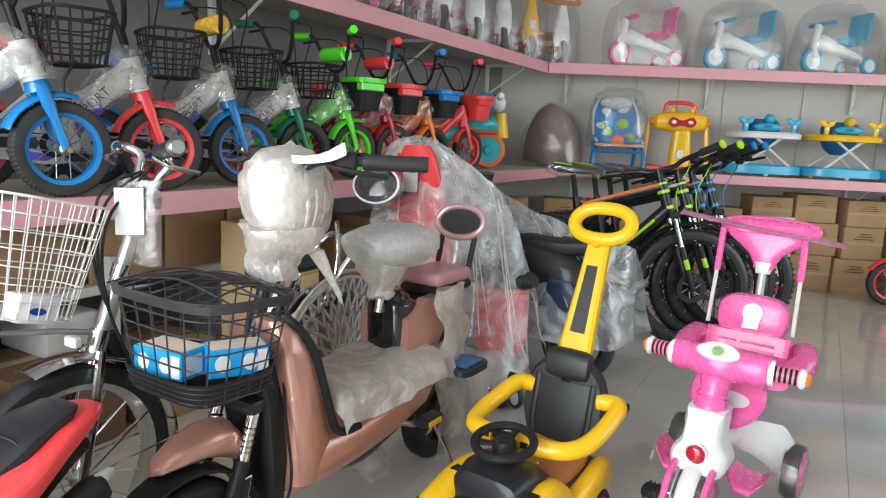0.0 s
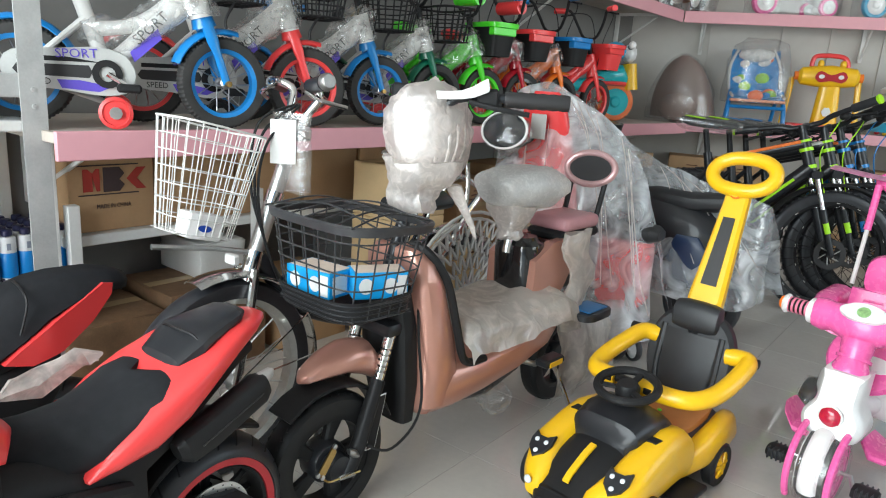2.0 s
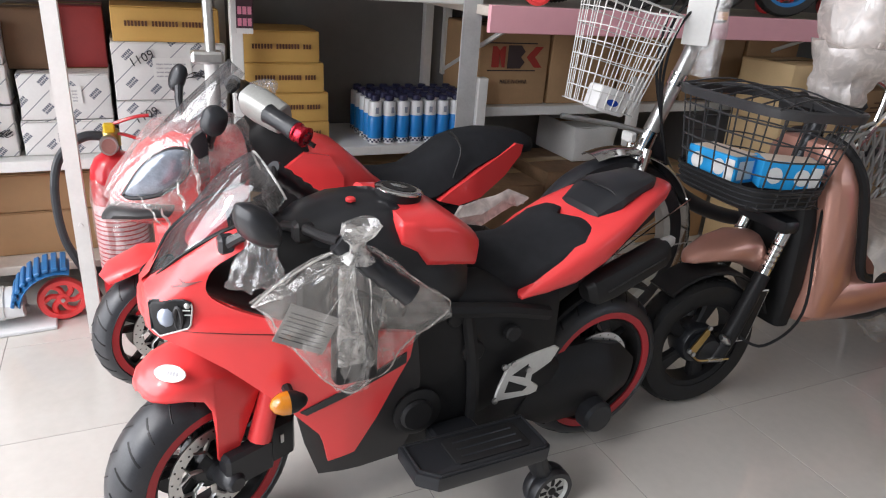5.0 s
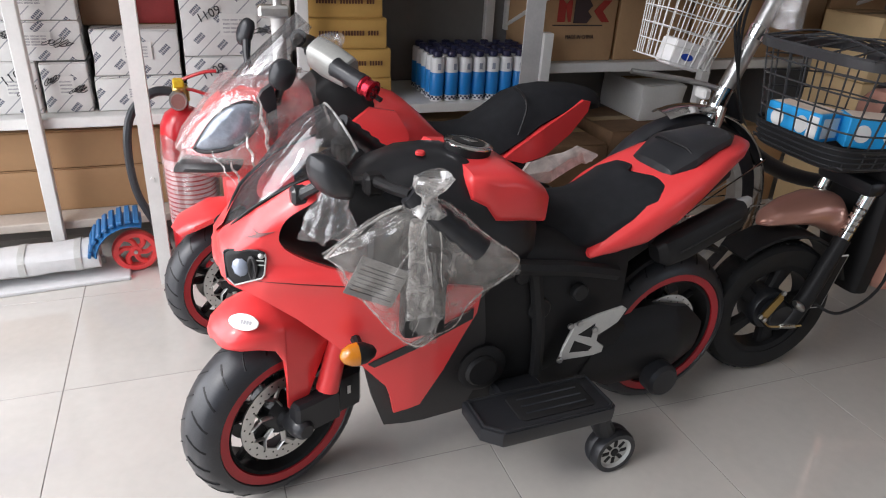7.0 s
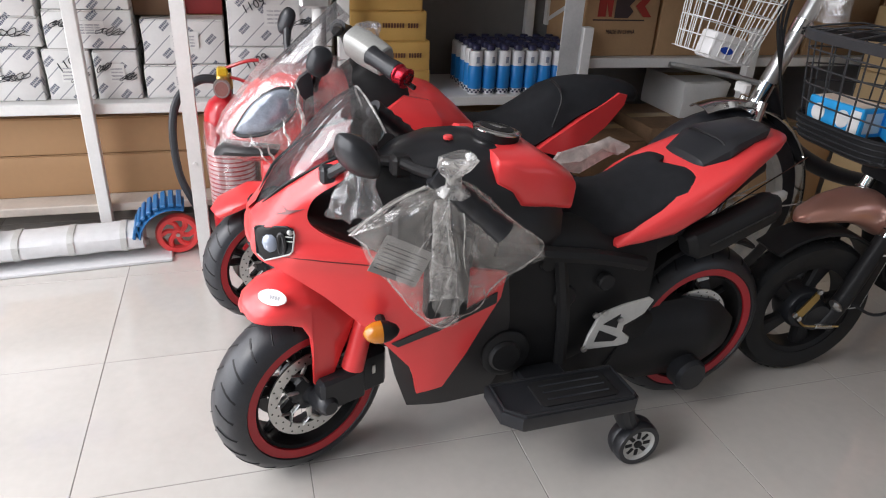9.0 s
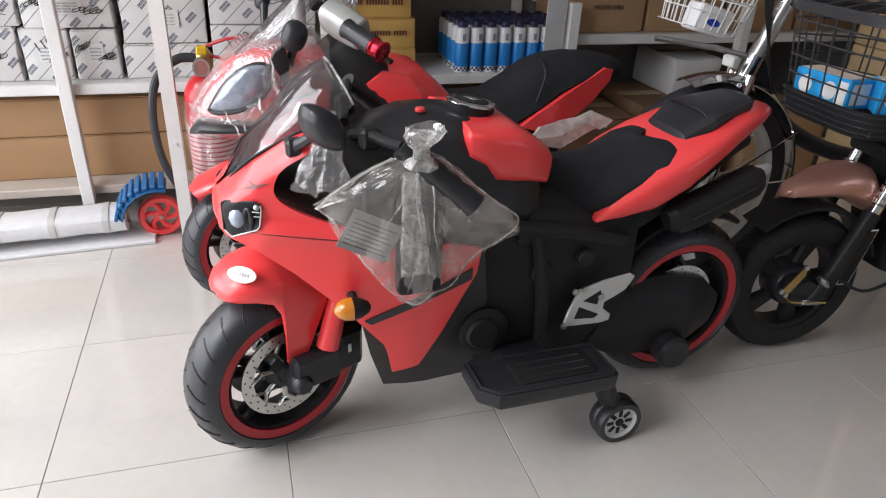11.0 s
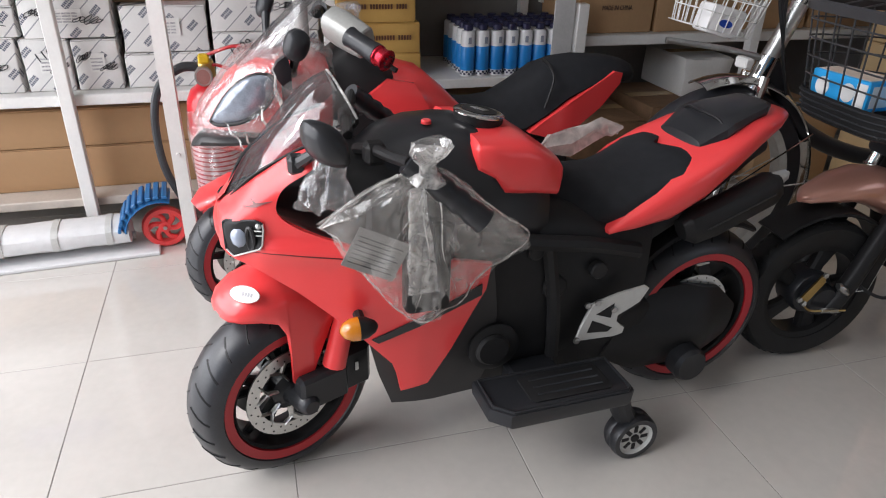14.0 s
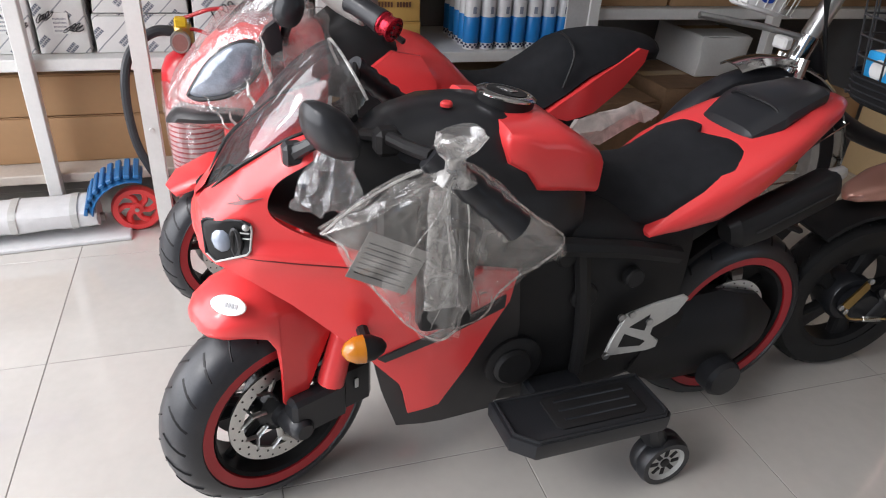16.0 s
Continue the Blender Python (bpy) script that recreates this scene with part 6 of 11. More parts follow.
part("card_foot", box(B(), (0.0016, -0.022, 0.0), (0.0026, 0.022, 0.014)), WHITE, t)
part("card_top", box(B(), (0.0016, -0.022, 0.095), (0.0026, 0.022, 0.11)), WHEEL_RED, t)
for i in range(3):
    for j in range(2):
        part("card_picture", box(B(), (0.0016, -0.018 + i * 0.013, 0.02 + j * 0.03), (0.0024, -0.008 + i * 0.013, 0.04 + j * 0.03)), mat("pink_print", (0.7, 0.25, 0.35), 0.4), t)


# ---- electric bicycle, rose gold ----
# tyre rubber again, with the weaker light here put into its colour
SHADED_RUBBER = mat("shaded_tyre_rubber", (0.013, 0.013, 0.0135), 0.5, vary=0.3, size=0.03, bump=0.2, bump_size=0.004, spec=0.3)

def cast_wheel(parent, m, R, w, rim_mat, spokes=5):
    q = piece("wheel", parent, m)
    rim = R - w * 0.75
    part("tyre", lathe(B(), tyre_profile(R, w, 0.3, rim=rim), SIDE, 48, closed=True), SHADED_RUBBER, q, "black rubber tyre")
    b = B()
    for i in range(48):
        for sg in (-1, 1):
            box(b, (sg * w * 0.2 - 0.008, -0.005, -0.004), (sg * w * 0.2 + 0.008, 0.005, 0.0015), m=Matrix.Rotation(2 * math.pi * (i + 0.25 * sg) / 48, 4, "X") @ Matrix.Translation((0, 0, R - 0.004)) @ pose(0, 0, 0, 0, 0, 30 * sg))
    tagged(part("tread", b, SHADED_RUBBER, q), kind="stuff")
    part("rim", lathe(B(), [(rim + 0.001, w * 0.42), (rim - 0.012, w * 0.36), (rim - 0.012, -w * 0.36), (rim + 0.001, -w * 0.42), (rim + 0.001, 0)], SIDE, 48, closed=True), rim_mat, q)
    for i in range(spokes):
        a = 2 * math.pi * i / spokes
        b = loft(B(), [oval((0, r * math.cos(a + d), r * math.sin(a + d)), (w * 0.2, 0, 0), (0, -k * math.sin(a), k * math.cos(a)), 10, 3) for r, k, d in ((0.02, 0.02, 0), (rim * 0.5, 0.014, 0.08), (rim * 0.92, 0.024, 0))])
        part("spoke", b, rim_mat, q)
    part("hub", lathe(B(), [(0, w * 0.8), (0.012, w * 0.8), (0.014, w * 0.5), (0.045, w * 0.42), (0.05, w * 0.3), (0.05, -w * 0.3), (0.045, -w * 0.42), (0.014, -w * 0.5), (0.012, -w * 0.8), (0, -w * 0.8)], SIDE, 28), SATIN_BLACK, q)
    return q


def wire_basket(parent, m, top, bottom, h, wire, material, nx, ny, nz, name="basket", band=0.0, label="", lid=False):
    """A wire basket: top and bottom (half width, half depth), h high, standing at m."""
    q = piece(name, parent, m)

    def at(u, v, s):
        a, c = (bottom[0] + (top[0] - bottom[0]) * s), (bottom[1] + (top[1] - bottom[1]) * s)
        e = 4.5
        k = (abs(u) ** e + abs(v) ** e) ** (1 / e)
        return Vector((a * u / k, c * v / k, h * s))
    ring = [(math.cos(t), math.sin(t)) for t in np.linspace(0, 2 * math.pi, 40, endpoint=False)]
    if band:
        b = loft(B(), [[at(u, v, 1) + Vector((0, 0, dz)) + Vector((u, v, 0)) * d for u, v in ring] for dz, d in ((-band, 0.001), (-band, 0.006), (0, 0.01), (0.004, 0.006), (0, -0.004), (-band, 0.001))], caps=False)
        part("rim_band", b, material, q, label)
    else:
        part("rim_wire", tube(B(), [at(u, v, 1) for u, v in ring], wire * 1.8, 8, closed=True), material, q)
    for i in range(nz):
        s = i / nz
        part("hoop_wire", tube(B(), [at(u, v, s) for u, v in ring], wire, 6, closed=True), material, q)
    n = 2 * (nx + ny)
    for i in range(n):
        t = 2 * math.pi * (i + 0.5) / n
        u, v = math.cos(t), math.sin(t)
        part("upright_wire", tube(B(), [at(u, v, 0), at(u, v, 1)], wire, 5), material, q)
    for i in range(nx):
        x = bottom[0] * (-0.85 + 1.7 * i / max(1, nx - 1))
        part("floor_wire", tube(B(), [(x, -bottom[1], 0), (x, bottom[1], 0)], wire, 5), material, q)
    for i in range(ny):
        y = bottom[1] * (-0.85 + 1.7 * i / max(1, ny - 1))
        part("floor_wire", tube(B(), [(-bottom[0], y, 0), (bottom[0], y, 0)], wire, 5), material, q)
    if lid:
        for i in range(7):
            x = top[0] * (-0.9 + 1.8 * i / 6)
            part("lid_wire", tube(B(), smooth([(x, -top[1] * 0.97, h), (x * 0.85, 0, h + 0.022), (x * 0.9, top[1] * 0.97, h)], 4), wire * 1.1, 6), material, q)
        for y in (-0.5, 0.1, 0.6):
            part("lid_wire", tube(B(), smooth([(-top[0] * 0.97, y * top[1], h), (0, y * top[1], h + 0.024), (top[0] * 0.97, y * top[1], h)], 4), wire * 1.1, 6), material, q)
    return q


GOLD_METAL = mat("gold_alloy", (0.42, 0.28, 0.1), 0.3, metal=1)
FILM_GREY = film("dusty_film", (0.76, 0.71, 0.65), haze=1.1, crease=0.03, gloss=0.09, rough=0.25)
FILM_LAYERS = film("layered_film", (0.84, 0.78, 0.74), haze=1.2, crease=0.01, gloss=0.1, rough=0.22)


BASKET_BLACK = mat("coated_basket_wire", (0.035, 0.035, 0.037), 0.35, vary=0.2)


def e_bike():
    t = thing("electric_bicycle", "rose gold electric bicycle with basket, still in wrapping film", "electric bicycle", pose(-0.10, 1.08, 0, 0, 0, -3.5))
    cast_wheel(t, Matrix.Translation((0.018, 0.028, 0.166)), 0.166, 0.07, BLACK)
    cast_wheel(t, Matrix.Translation((0, 1.02, 0.157)), 0.157, 0.066, SATIN_BLACK)
    dr = part("drum_brake", lathe(B(), [(0, 0.02), (0.03, 0.02), (0.036, 0.01), (0.036, -0.01), (0, -0.01)], Matrix.Translation((0.063, 0.028, 0.166)) @ SIDE, 20), SATIN_BLACK, t)
    toX = Matrix(((0, 0, 1, 0.092), (1, 0, 0, 0), (0, 1, 0, 0), (0, 0, 0, 1)))
    arm = part("brake_arm", prism(B(), [(-0.046, 0.186), (-0.034, 0.173), (-0.022, 0.18), (0.006, 0.222), (0.003, 0.236), (-0.006, 0.24), (-0.016, 0.222)], 0.004, toX, 0.001), GOLD_METAL, dr, "gold brake arm")
    for y, z in ((-0.047, 0.188), (-0.002, 0.241), (-0.034, 0.178)):
        part("bolt", lathe(B(), [(0.006, 0), (0.006, 0.005), (0.003, 0.007), (0, 0.006)], Matrix.Translation((0.094, y, z)) @ SIDE, 8), STEEL, arm)
    part("brake_rod", tube(B(), smooth([(0.096, -0.034, 0.176), (0.096, -0.02, 0.162), (0.096, 0.0, 0.156), (0.096, 0.075, 0.149)], 4), 0.0024, 6), GOLD_METAL, dr)
    part("spring", tube(B(), [(0.096 + 0.005 * math.cos(i * 1.6), 0.015 + i * 0.0011, 0.1545 - i * 0.0001 + 0.005 * math.sin(i * 1.6)) for i in range(40)], 0.0011, 4), STEEL, dr)
    part("cable_end", loft(B(), [oval((0.088, y, z), (r, 0, 0), (0, 0, r), 10) for y, z, r in ((0.045, 0.206, 0.007), (0.055, 0.2, 0.011), (0.068, 0.192, 0.01), (0.075, 0.186, 0.005))]), STEEL, dr)
    # mudguard
    b = loft(B(), [oval((0, y, z), (w, 0, 0), (0, dz * 0.3, dz), 16, 2.6) for y, z, w, dz in ((-0.03, 0.37, 0.008, 0.006), (-0.015, 0.378, 0.028, 0.014), (0.035, 0.392, 0.044, 0.026), (0.09, 0.398, 0.05, 0.034), (0.14, 0.388, 0.05, 0.04), (0.175, 0.358, 0.045, 0.03))])
    part("front_mudguard", b, ROSE, t, "rose gold front mudguard")
    part("mudguard_lining", loft(B(), [oval((0.014, 0.03 + 0.186 * math.cos(a), 0.166 + 0.186 * math.sin(a)), (0.042, 0, 0), (0, 0.006 * math.cos(a), 0.006 * math.sin(a)), 12, 3) for a in np.linspace(radians(130), radians(20), 10)]), BLACK, t)
    for sg in (1, -1):
        leg = part("fork_leg", tube(B(), [(0.018 + sg * 0.058, 0.05, 0.14), (0.014 + sg * 0.059, 0.09, 0.21), (sg * 0.058, 0.155, 0.34)], [0.02, 0.019, 0.018], 12), BLACK, t, "black fork leg")
        part("fork_spring", tube(B(), [(sg * 0.058, 0.155, 0.34), (sg * 0.058, 0.188, 0.445)], 0.0145, 12), CHROME, leg, "chrome fork tube")
        for k in range(5):
            f = 0.2 + 0.12 * k
            part("spring_ring", lathe(B(), [(0.0145, -0.003), (0.018, 0), (0.0145, 0.003)], Matrix.Translation(Vector((sg * 0.058, 0.155, 0.34)).lerp(Vector((sg * 0.058, 0.188, 0.445)), f)) @ pose(0, 0, 0, -17, 0, 0), 14), CHROME, leg)
        part("fork_mark", panel(B(), [(0.105, 0.18), (0.135, 0.18), (0.165, 0.31), (0.135, 0.31)], lambda y, z: 0.078, 0.002, sg), BADGE, leg)
        part("fork_mark_core", panel(B(), [(0.1075, 0.183), (0.1335, 0.183), (0.1625, 0.307), (0.1365, 0.307)], lambda y, z: 0.0788, 0.002, sg), BLACK, leg)
    part("fork_crown", box(B(), (-0.075, 0.165, 0.44), (0.075, 0.215, 0.475), 0.012, seg=2), SATIN_BLACK, t)
    part("steering_tube", tube(B(), [(0, 0.19, 0.46), (0, 0.31, 0.82)], 0.017, 12), SATIN_BLACK, t)
    part("brake_cable", tube(B(), smooth([(0.08, 0.1, 0.2), (0.11, 0.16, 0.18), (0.12, 0.24, 0.26), (0.09, 0.25, 0.45), (0.05, 0.27, 0.7)], 6), 0.0035, 6), BLACK, t)
    # basket with parcels
    wire_basket(t, Matrix.Translation((0.0, 0.095, 0.528)) @ pose(0, 0, 0, -3, 0, 0), (0.163, 0.13), (0.128, 0.1), 0.205, 0.0019, BASKET_BLACK, 6, 5, 6, band=0.017, label="black plastic rim band", lid=True)
    part("basket_base", loft(B(), [oval((0, 0.095, z + 0.02), (a, 0, 0), (0, c, 0), 28, 4.5) for z, a, c in ((0.5, 0.118, 0.094), (0.505, 0.126, 0.102), (0.555, 0.137, 0.112), (0.553, 0.134, 0.109), (0.51, 0.122, 0.098))], caps=True), BLACK, t, "closed black basket base")
    for i in range(4):
        part("base_groove", tube(B(), oval((0, 0.095, 0.532 + i * 0.012), (0.1285 + 0.0027 * i, 0, 0), (0, 0.1045 + 0.0025 * i, 0), 28, 4.5), 0.0022, 5, closed=True), SATIN_BLACK, t)
    # leg shield
    b = loft(B(), [oval((0, y, z), (w, 0, 0), (0, d, 0), 18, 3.6) for z, y, w, d in ((0.205, 0.345, 0.08, 0.055), (0.23, 0.345, 0.106, 0.072), (0.32, 0.338, 0.116, 0.068), (0.45, 0.31, 0.118, 0.056), (0.56, 0.284, 0.112, 0.048), (0.61, 0.27, 0.1, 0.04), (0.64, 0.262, 0.07, 0.026), (0.65, 0.26, 0.03, 0.01))])
    part("leg_shield", b, ROSE, t, "glossy rose gold leg shield")
    b = loft(B(), [oval((0, y, z), (w, 0, 0), (0, d, 0), 16, 4) for z, y, w, d in ((0.19, 0.265, 0.06, 0.025), (0.3, 0.252, 0.078, 0.032), (0.45, 0.235, 0.082, 0.032), (0.56, 0.22, 0.07, 0.025))])
    part("front_panel", b, BLACK, t, "matt black front panel")
    for sg in (1, -1):
        part("shield_trim", tube(B(), smooth([(sg * 0.03, 0.27, 0.652), (sg * 0.08, 0.28, 0.635), (sg * 0.112, 0.315, 0.57), (sg * 0.118, 0.352, 0.46), (sg * 0.12, 0.385, 0.36), (sg * 0.12, 0.42, 0.332), (sg * 0.12, 0.48, 0.328)], 5), 0.011, 8), BLACK, t, "black rubber edge trim")
    # floor and skirts
    b = loft(B(), [oval((0, y, (z0 + z1) / 2), (w, 0, 0), (0, 0, (z1 - z0) / 2), 18, 4) for y, w, z0, z1 in ((0.3, 0.1, 0.2, 0.33), (0.38, 0.118, 0.205, 0.338), (0.5, 0.122, 0.215, 0.335), (0.65, 0.122, 0.235, 0.34), (0.8, 0.115, 0.27, 0.36), (0.86, 0.1, 0.3, 0.38))])
    part("floor_skirt", b, ROSE, t, "rose gold step-through floor")
    b = loft(B(), [[Vector((0.16 * u * (1 + 0.04 * math.sin(9 * y)), y, z + 0.06 * (1 - abs(u) ** 3) - (0.035 if abs(u) > 0.9 else 0))) for u in np.linspace(-1, 1, 16)] for y, z in ((0.39, 0.37), (0.41, 0.4), (0.5, 0.39), (0.62, 0.388), (0.72, 0.4), (0.82, 0.41), (0.885, 0.38))], caps=False, wrap=False)
    bmesh.ops.subdivide_edges(b, edges=b.edges[:], cuts=2, use_grid_fill=True)
    crumple(b, 0.014, 0.06, 2)
    bmesh.ops.solidify(b, geom=b.faces[:], thickness=0.002)
    part("floor_cover", b, FILM_GREY, t, "dusty film over the floor", angle=60)
    b = loft(B(), [oval((0, y, z), (w, 0, 0), (0, 0, h), 14, 3) for y, w, z, h in ((0.42, 0.04, 0.2, 0.03), (0.6, 0.06, 0.2, 0.05), (0.75, 0.05, 0.22, 0.04))])
    part("underbody", b, SATIN_BLACK, t)
    part("loose_film", crumple(ball(B(), (0.07, 0.6, 0.16), 0.045, 1, 1.2, 1, sub=3), 0.03, 0.03, 9), CLEAR, t)
    # crank and pedals
    for sg in (1, -1):
        cr = part("crank", tube(B(), [(sg * 0.09, 0.7, 0.25), (sg * 0.11, 0.74, 0.235), (sg * 0.115, 0.78, 0.24)], 0.009, 8), STEEL, t)
        part("pedal", box(B(), (sg * 0.13 - 0.018, 0.735, 0.232), (sg * 0.13 + 0.03, 0.83, 0.256), 0.006), SATIN_BLACK, cr, "black pedal with yellow reflector")
        part("reflector", box(B(), (sg * 0.13 + sg * 0.03, 0.745, 0.236), (sg * 0.13 + sg * 0.034, 0.81, 0.252), 0.001), YELLOW, cr)
    part("side_stand", tube(B(), smooth([(0.1, 0.86, 0.2), (0.13, 0.9, 0.1), (0.16, 0.92, 0.012), (0.19, 0.9, 0.008)], 4), 0.007, 8), CHROME, t, "chrome side stand")
    # seat tower
    b = loft(B(), [oval((0, y, z), (w, 0, 0), (0, d, 0), 22, 2.8) for z, y, w, d in ((0.36, 0.775, 0.07, 0.06), (0.47, 0.775, 0.073, 0.064), (0.56, 0.77, 0.073, 0.064), (0.583, 0.768, 0.068, 0.06), (0.592, 0.768, 0.052, 0.046), (0.596, 0.768, 0.05, 0.044), (0.604, 0.768, 0.046, 0.04))])
    part("seat_tower", b, mat("gloss_black", (0.008, 0.008, 0.009), 0.12, vary=0.1, coat=0.6), t, "gloss black seat tower")
    for sg in (1, -1):
        part("tower_side", panel(B(), [(0.73, 0.545), (0.82, 0.59), (0.94, 0.59), (0.96, 0.5), (0.9, 0.43), (0.8, 0.41), (0.73, 0.42)], lambda y, z: 0.078 + 0.008 * math.sin(10 * (y - 0.6)), 0.03, sg), ROSE, t, "rose gold tail panel", angle=60)
    part("tail_core", loft(B(), [oval((0, y, 0.49), (0.075, 0, 0), (0, 0, 0.075), 14, 4) for y in (0.83, 0.9, 1.0)]), BLACK, t)
    part("seat_post", rod(B(), (0, 0.7, 0.56), (0, 0.73, 0.69), 0.0135, 12), CHROME, t)
    b = loft(B(), [oval((0, y, z), (w, 0, 0), (0, 0, h), 20, 2.8) for y, w, z, h in ((0.63, 0.03, 0.745, 0.025), (0.65, 0.055, 0.745, 0.036), (0.68, 0.078, 0.745, 0.042), (0.75, 0.092, 0.748, 0.046), (0.81, 0.092, 0.75, 0.044), (0.83, 0.075, 0.75, 0.03), (0.84, 0.05, 0.75, 0.02))])
    sd = part("saddle", b, LEATHER, t, "black saddle in bubble wrap")
    b = loft(B(), [oval((0, y, z), (w, 0, 0), (0, 0, h), 26, 2.6) for y, w, z, h in ((0.605, 0.05, 0.75, 0.035), (0.615, 0.075, 0.75, 0.045), (0.66, 0.098, 0.75, 0.056), (0.75, 0.116, 0.75, 0.062), (0.83, 0.118, 0.75, 0.058), (0.86, 0.1, 0.75, 0.048), (0.87, 0.05, 0.75, 0.028))])
    bmesh.ops.subdivide_edges(b, edges=[e for e in b.edges if e.calc_length() > 0.03], cuts=2, use_grid_fill=True)
    for v in b.verts:
        k = 1 - 3.2 * max(0, 0.755 - v.co.z)
        v.co = Vector((v.co.x * k, 0.735 + (v.co.y - 0.735) * k, v.co.z))
    crumple(b, 0.01, 0.05, 1)
    part("bubble_wrap", b, BUBBLE, sd, "pale grey bubble wrap", angle=60)
    b = loft(B(), [oval((0, 0.71, z), (w, 0, 0), (0, w, 0), 16) for z, w in ((0.6, 0.028), (0.61, 0.038), (0.625, 0.032), (0.64, 0.04), (0.66, 0.055), (0.69, 0.072), (0.71, 0.078))])
    part("post_wrap", crumple(b, 0.012, 0.03, 4), FILM_LAYERS, t, "white film round the seat post", angle=60)
    # rear seat and backrest
    part("rear_seat", box(B(), (-0.075, 0.9, 0.605), (0.075, 1.1, 0.65), 0.018, seg=3), mat("dusty_pink_vinyl", (0.5, 0.25, 0.27), 0.4, vary=0.06), t, "dusty pink rear seat")
    part("rear_seat_base", box(B(), (-0.07, 0.89, 0.575), (0.07, 1.11, 0.607), 0.01), BLACK, t)
    br = part("backrest", tube(B(), smooth([(0.088 * math.cos(a), 1.13 + 0.02 * math.sin(a), 0.785 + 0.05 * math.sin(a)) for a in np.linspace(0, 2 * math.pi, 16, endpoint=False)], 3, closed=True), 0.011, 10, closed=True), mat("pink_metal_tube", (0.6, 0.38, 0.38), 0.3, metal=0.4), t, "pink tube backrest with black mesh")
    for sg in (-1, 1):
        part("backrest_post", tube(B(), [(sg * 0.06, 1.09, 0.62), (sg * 0.062, 1.125, 0.745)], 0.009, 8), BLACK, br)
    part("backrest_pad", loft(B(), [oval((0, y, 0.785), (0.078, 0, 0), (0, 0.016, 0.04), 20, 2.2) for y in (1.13, 1.142)]), GREYTRIM, br)
    part("film_drape", crumple(loft(B(), [oval((0.115, 0.92 + 0.03 * math.sin(z * 30), z), (0.02, 0, 0), (0, 0.07 - 0.04 * (0.6 - z), 0), 18) for z in np.linspace(0.62, 0.3, 9)], caps=False), 0.014, 0.04, 3), FILM_GREY, t, "hanging dusty film")
    b = loft(B(), [[Vector((0.1 + 0.03 * math.sin(s * 3.1) + 0.012 * math.sin(y * 40), y, 0.33 - 0.27 * s)) for y in np.linspace(0.84, 1.16, 14)] for s in np.linspace(0, 1, 12)], caps=False, wrap=False)
    part("wheel_film", crumple(b, 0.014, 0.05, 8), FILM_GREY, t, "dusty film hanging over the rear wheel", angle=70)
    part("foot_rest", loft(B(), [oval((0.15, 0.95, z), (0.055 * k, 0, 0), (0, 0.08 * k, 0), 20, 3.5) for z, k in ((0.352, 0.9), (0.356, 1), (0.374, 1), (0.378, 0.95))]), SATIN_BLACK, t)
    part("foot_rest_mat", box(B(), (0.112, 0.895, 0.3785), (0.188, 1.005, 0.383), 0.002), BLUE_PLASTIC, t, "blue foot rest mat")
    # head lamp in film, bars
    b = loft(B(), [oval((0, 0.275 + (y - 0.215) * 0.75, z + 0.022), (w * 0.86, 0, 0), (0, 0.25 * h, h), 24, 2.4) for y, z, w, h in ((0.215, 0.905, 0.03, 0.03), (0.22, 0.905, 0.06, 0.06), (0.25, 0.9, 0.078, 0.078), (0.3, 0.89, 0.085, 0.09), (0.36, 0.885, 0.078, 0.086), (0.4, 0.89, 0.05, 0.05))])
    hl = part("headlamp", b, WHITE_PLASTIC, t, "white headlamp housing under film")
    part("lamp_glass", lathe(B(), [(0, 0.012), (0.05, 0.01), (0.062, 0.0), (0.062, -0.02)], Matrix.Translation((0, 0.275, 0.93)) @ pose(0, 0, 0, 105, 0, 0), 28), WHITE_PLASTIC, hl)
    b = loft(B(), [oval((0, 0.262 + (y - 0.195) * 0.78, z + 0.022), (w * 0.82, 0, 0), (0, 0.1 * w, h), 28, 2.5) for y, z, w, h in ((0.195, 0.91, 0.05, 0.05), (0.2, 0.91, 0.08, 0.08), (0.218, 0.907, 0.092, 0.092), (0.25, 0.9, 0.101, 0.101), (0.29, 0.89, 0.107, 0.112), (0.33, 0.88, 0.11, 0.122), (0.38, 0.875, 0.098, 0.115), (0.415, 0.885, 0.07, 0.07), (0.42, 0.885, 0.04, 0.04))])
    bmesh.ops.subdivide_edges(b, edges=[e for e in b.edges if e.calc_length() > 0.03], cuts=1, use_grid_fill=True)
    crumple(b, 0.022, 0.09, 2)
    crumple(b, 0.012, 0.028, 5)
    part("lamp_wrapping", b, WRAP, t, "milky wrapping film round the lamp", angle=60)
    b = loft(B(), [oval((0.01 * math.sin(k), y, z), (w, 0, 0), (0, w * 0.95, 0), 30) for k, (z, w, y) in enumerate(((0.85, 0.1, 0.325), (0.825, 0.092, 0.32), (0.8, 0.078, 0.312), (0.785, 0.066, 0.307), (0.77, 0.062, 0.303), (0.755, 0.06, 0.3), (0.74, 0.056, 0.298), (0.725, 0.046, 0.296)))])
    for v in b.verts:
        a = math.atan2(v.co.y - 0.31, v.co.x)
        v.co += 0.004 * math.sin(13 * a + 30 * v.co.z) * Vector((math.cos(a), math.sin(a), 0))
    part("stem_wrapping", crumple(crumple(b, 0.012, 0.04, 7), 0.006, 0.014, 3), FILM_LAYERS, t, "bunched film round the steering stem", angle=60)
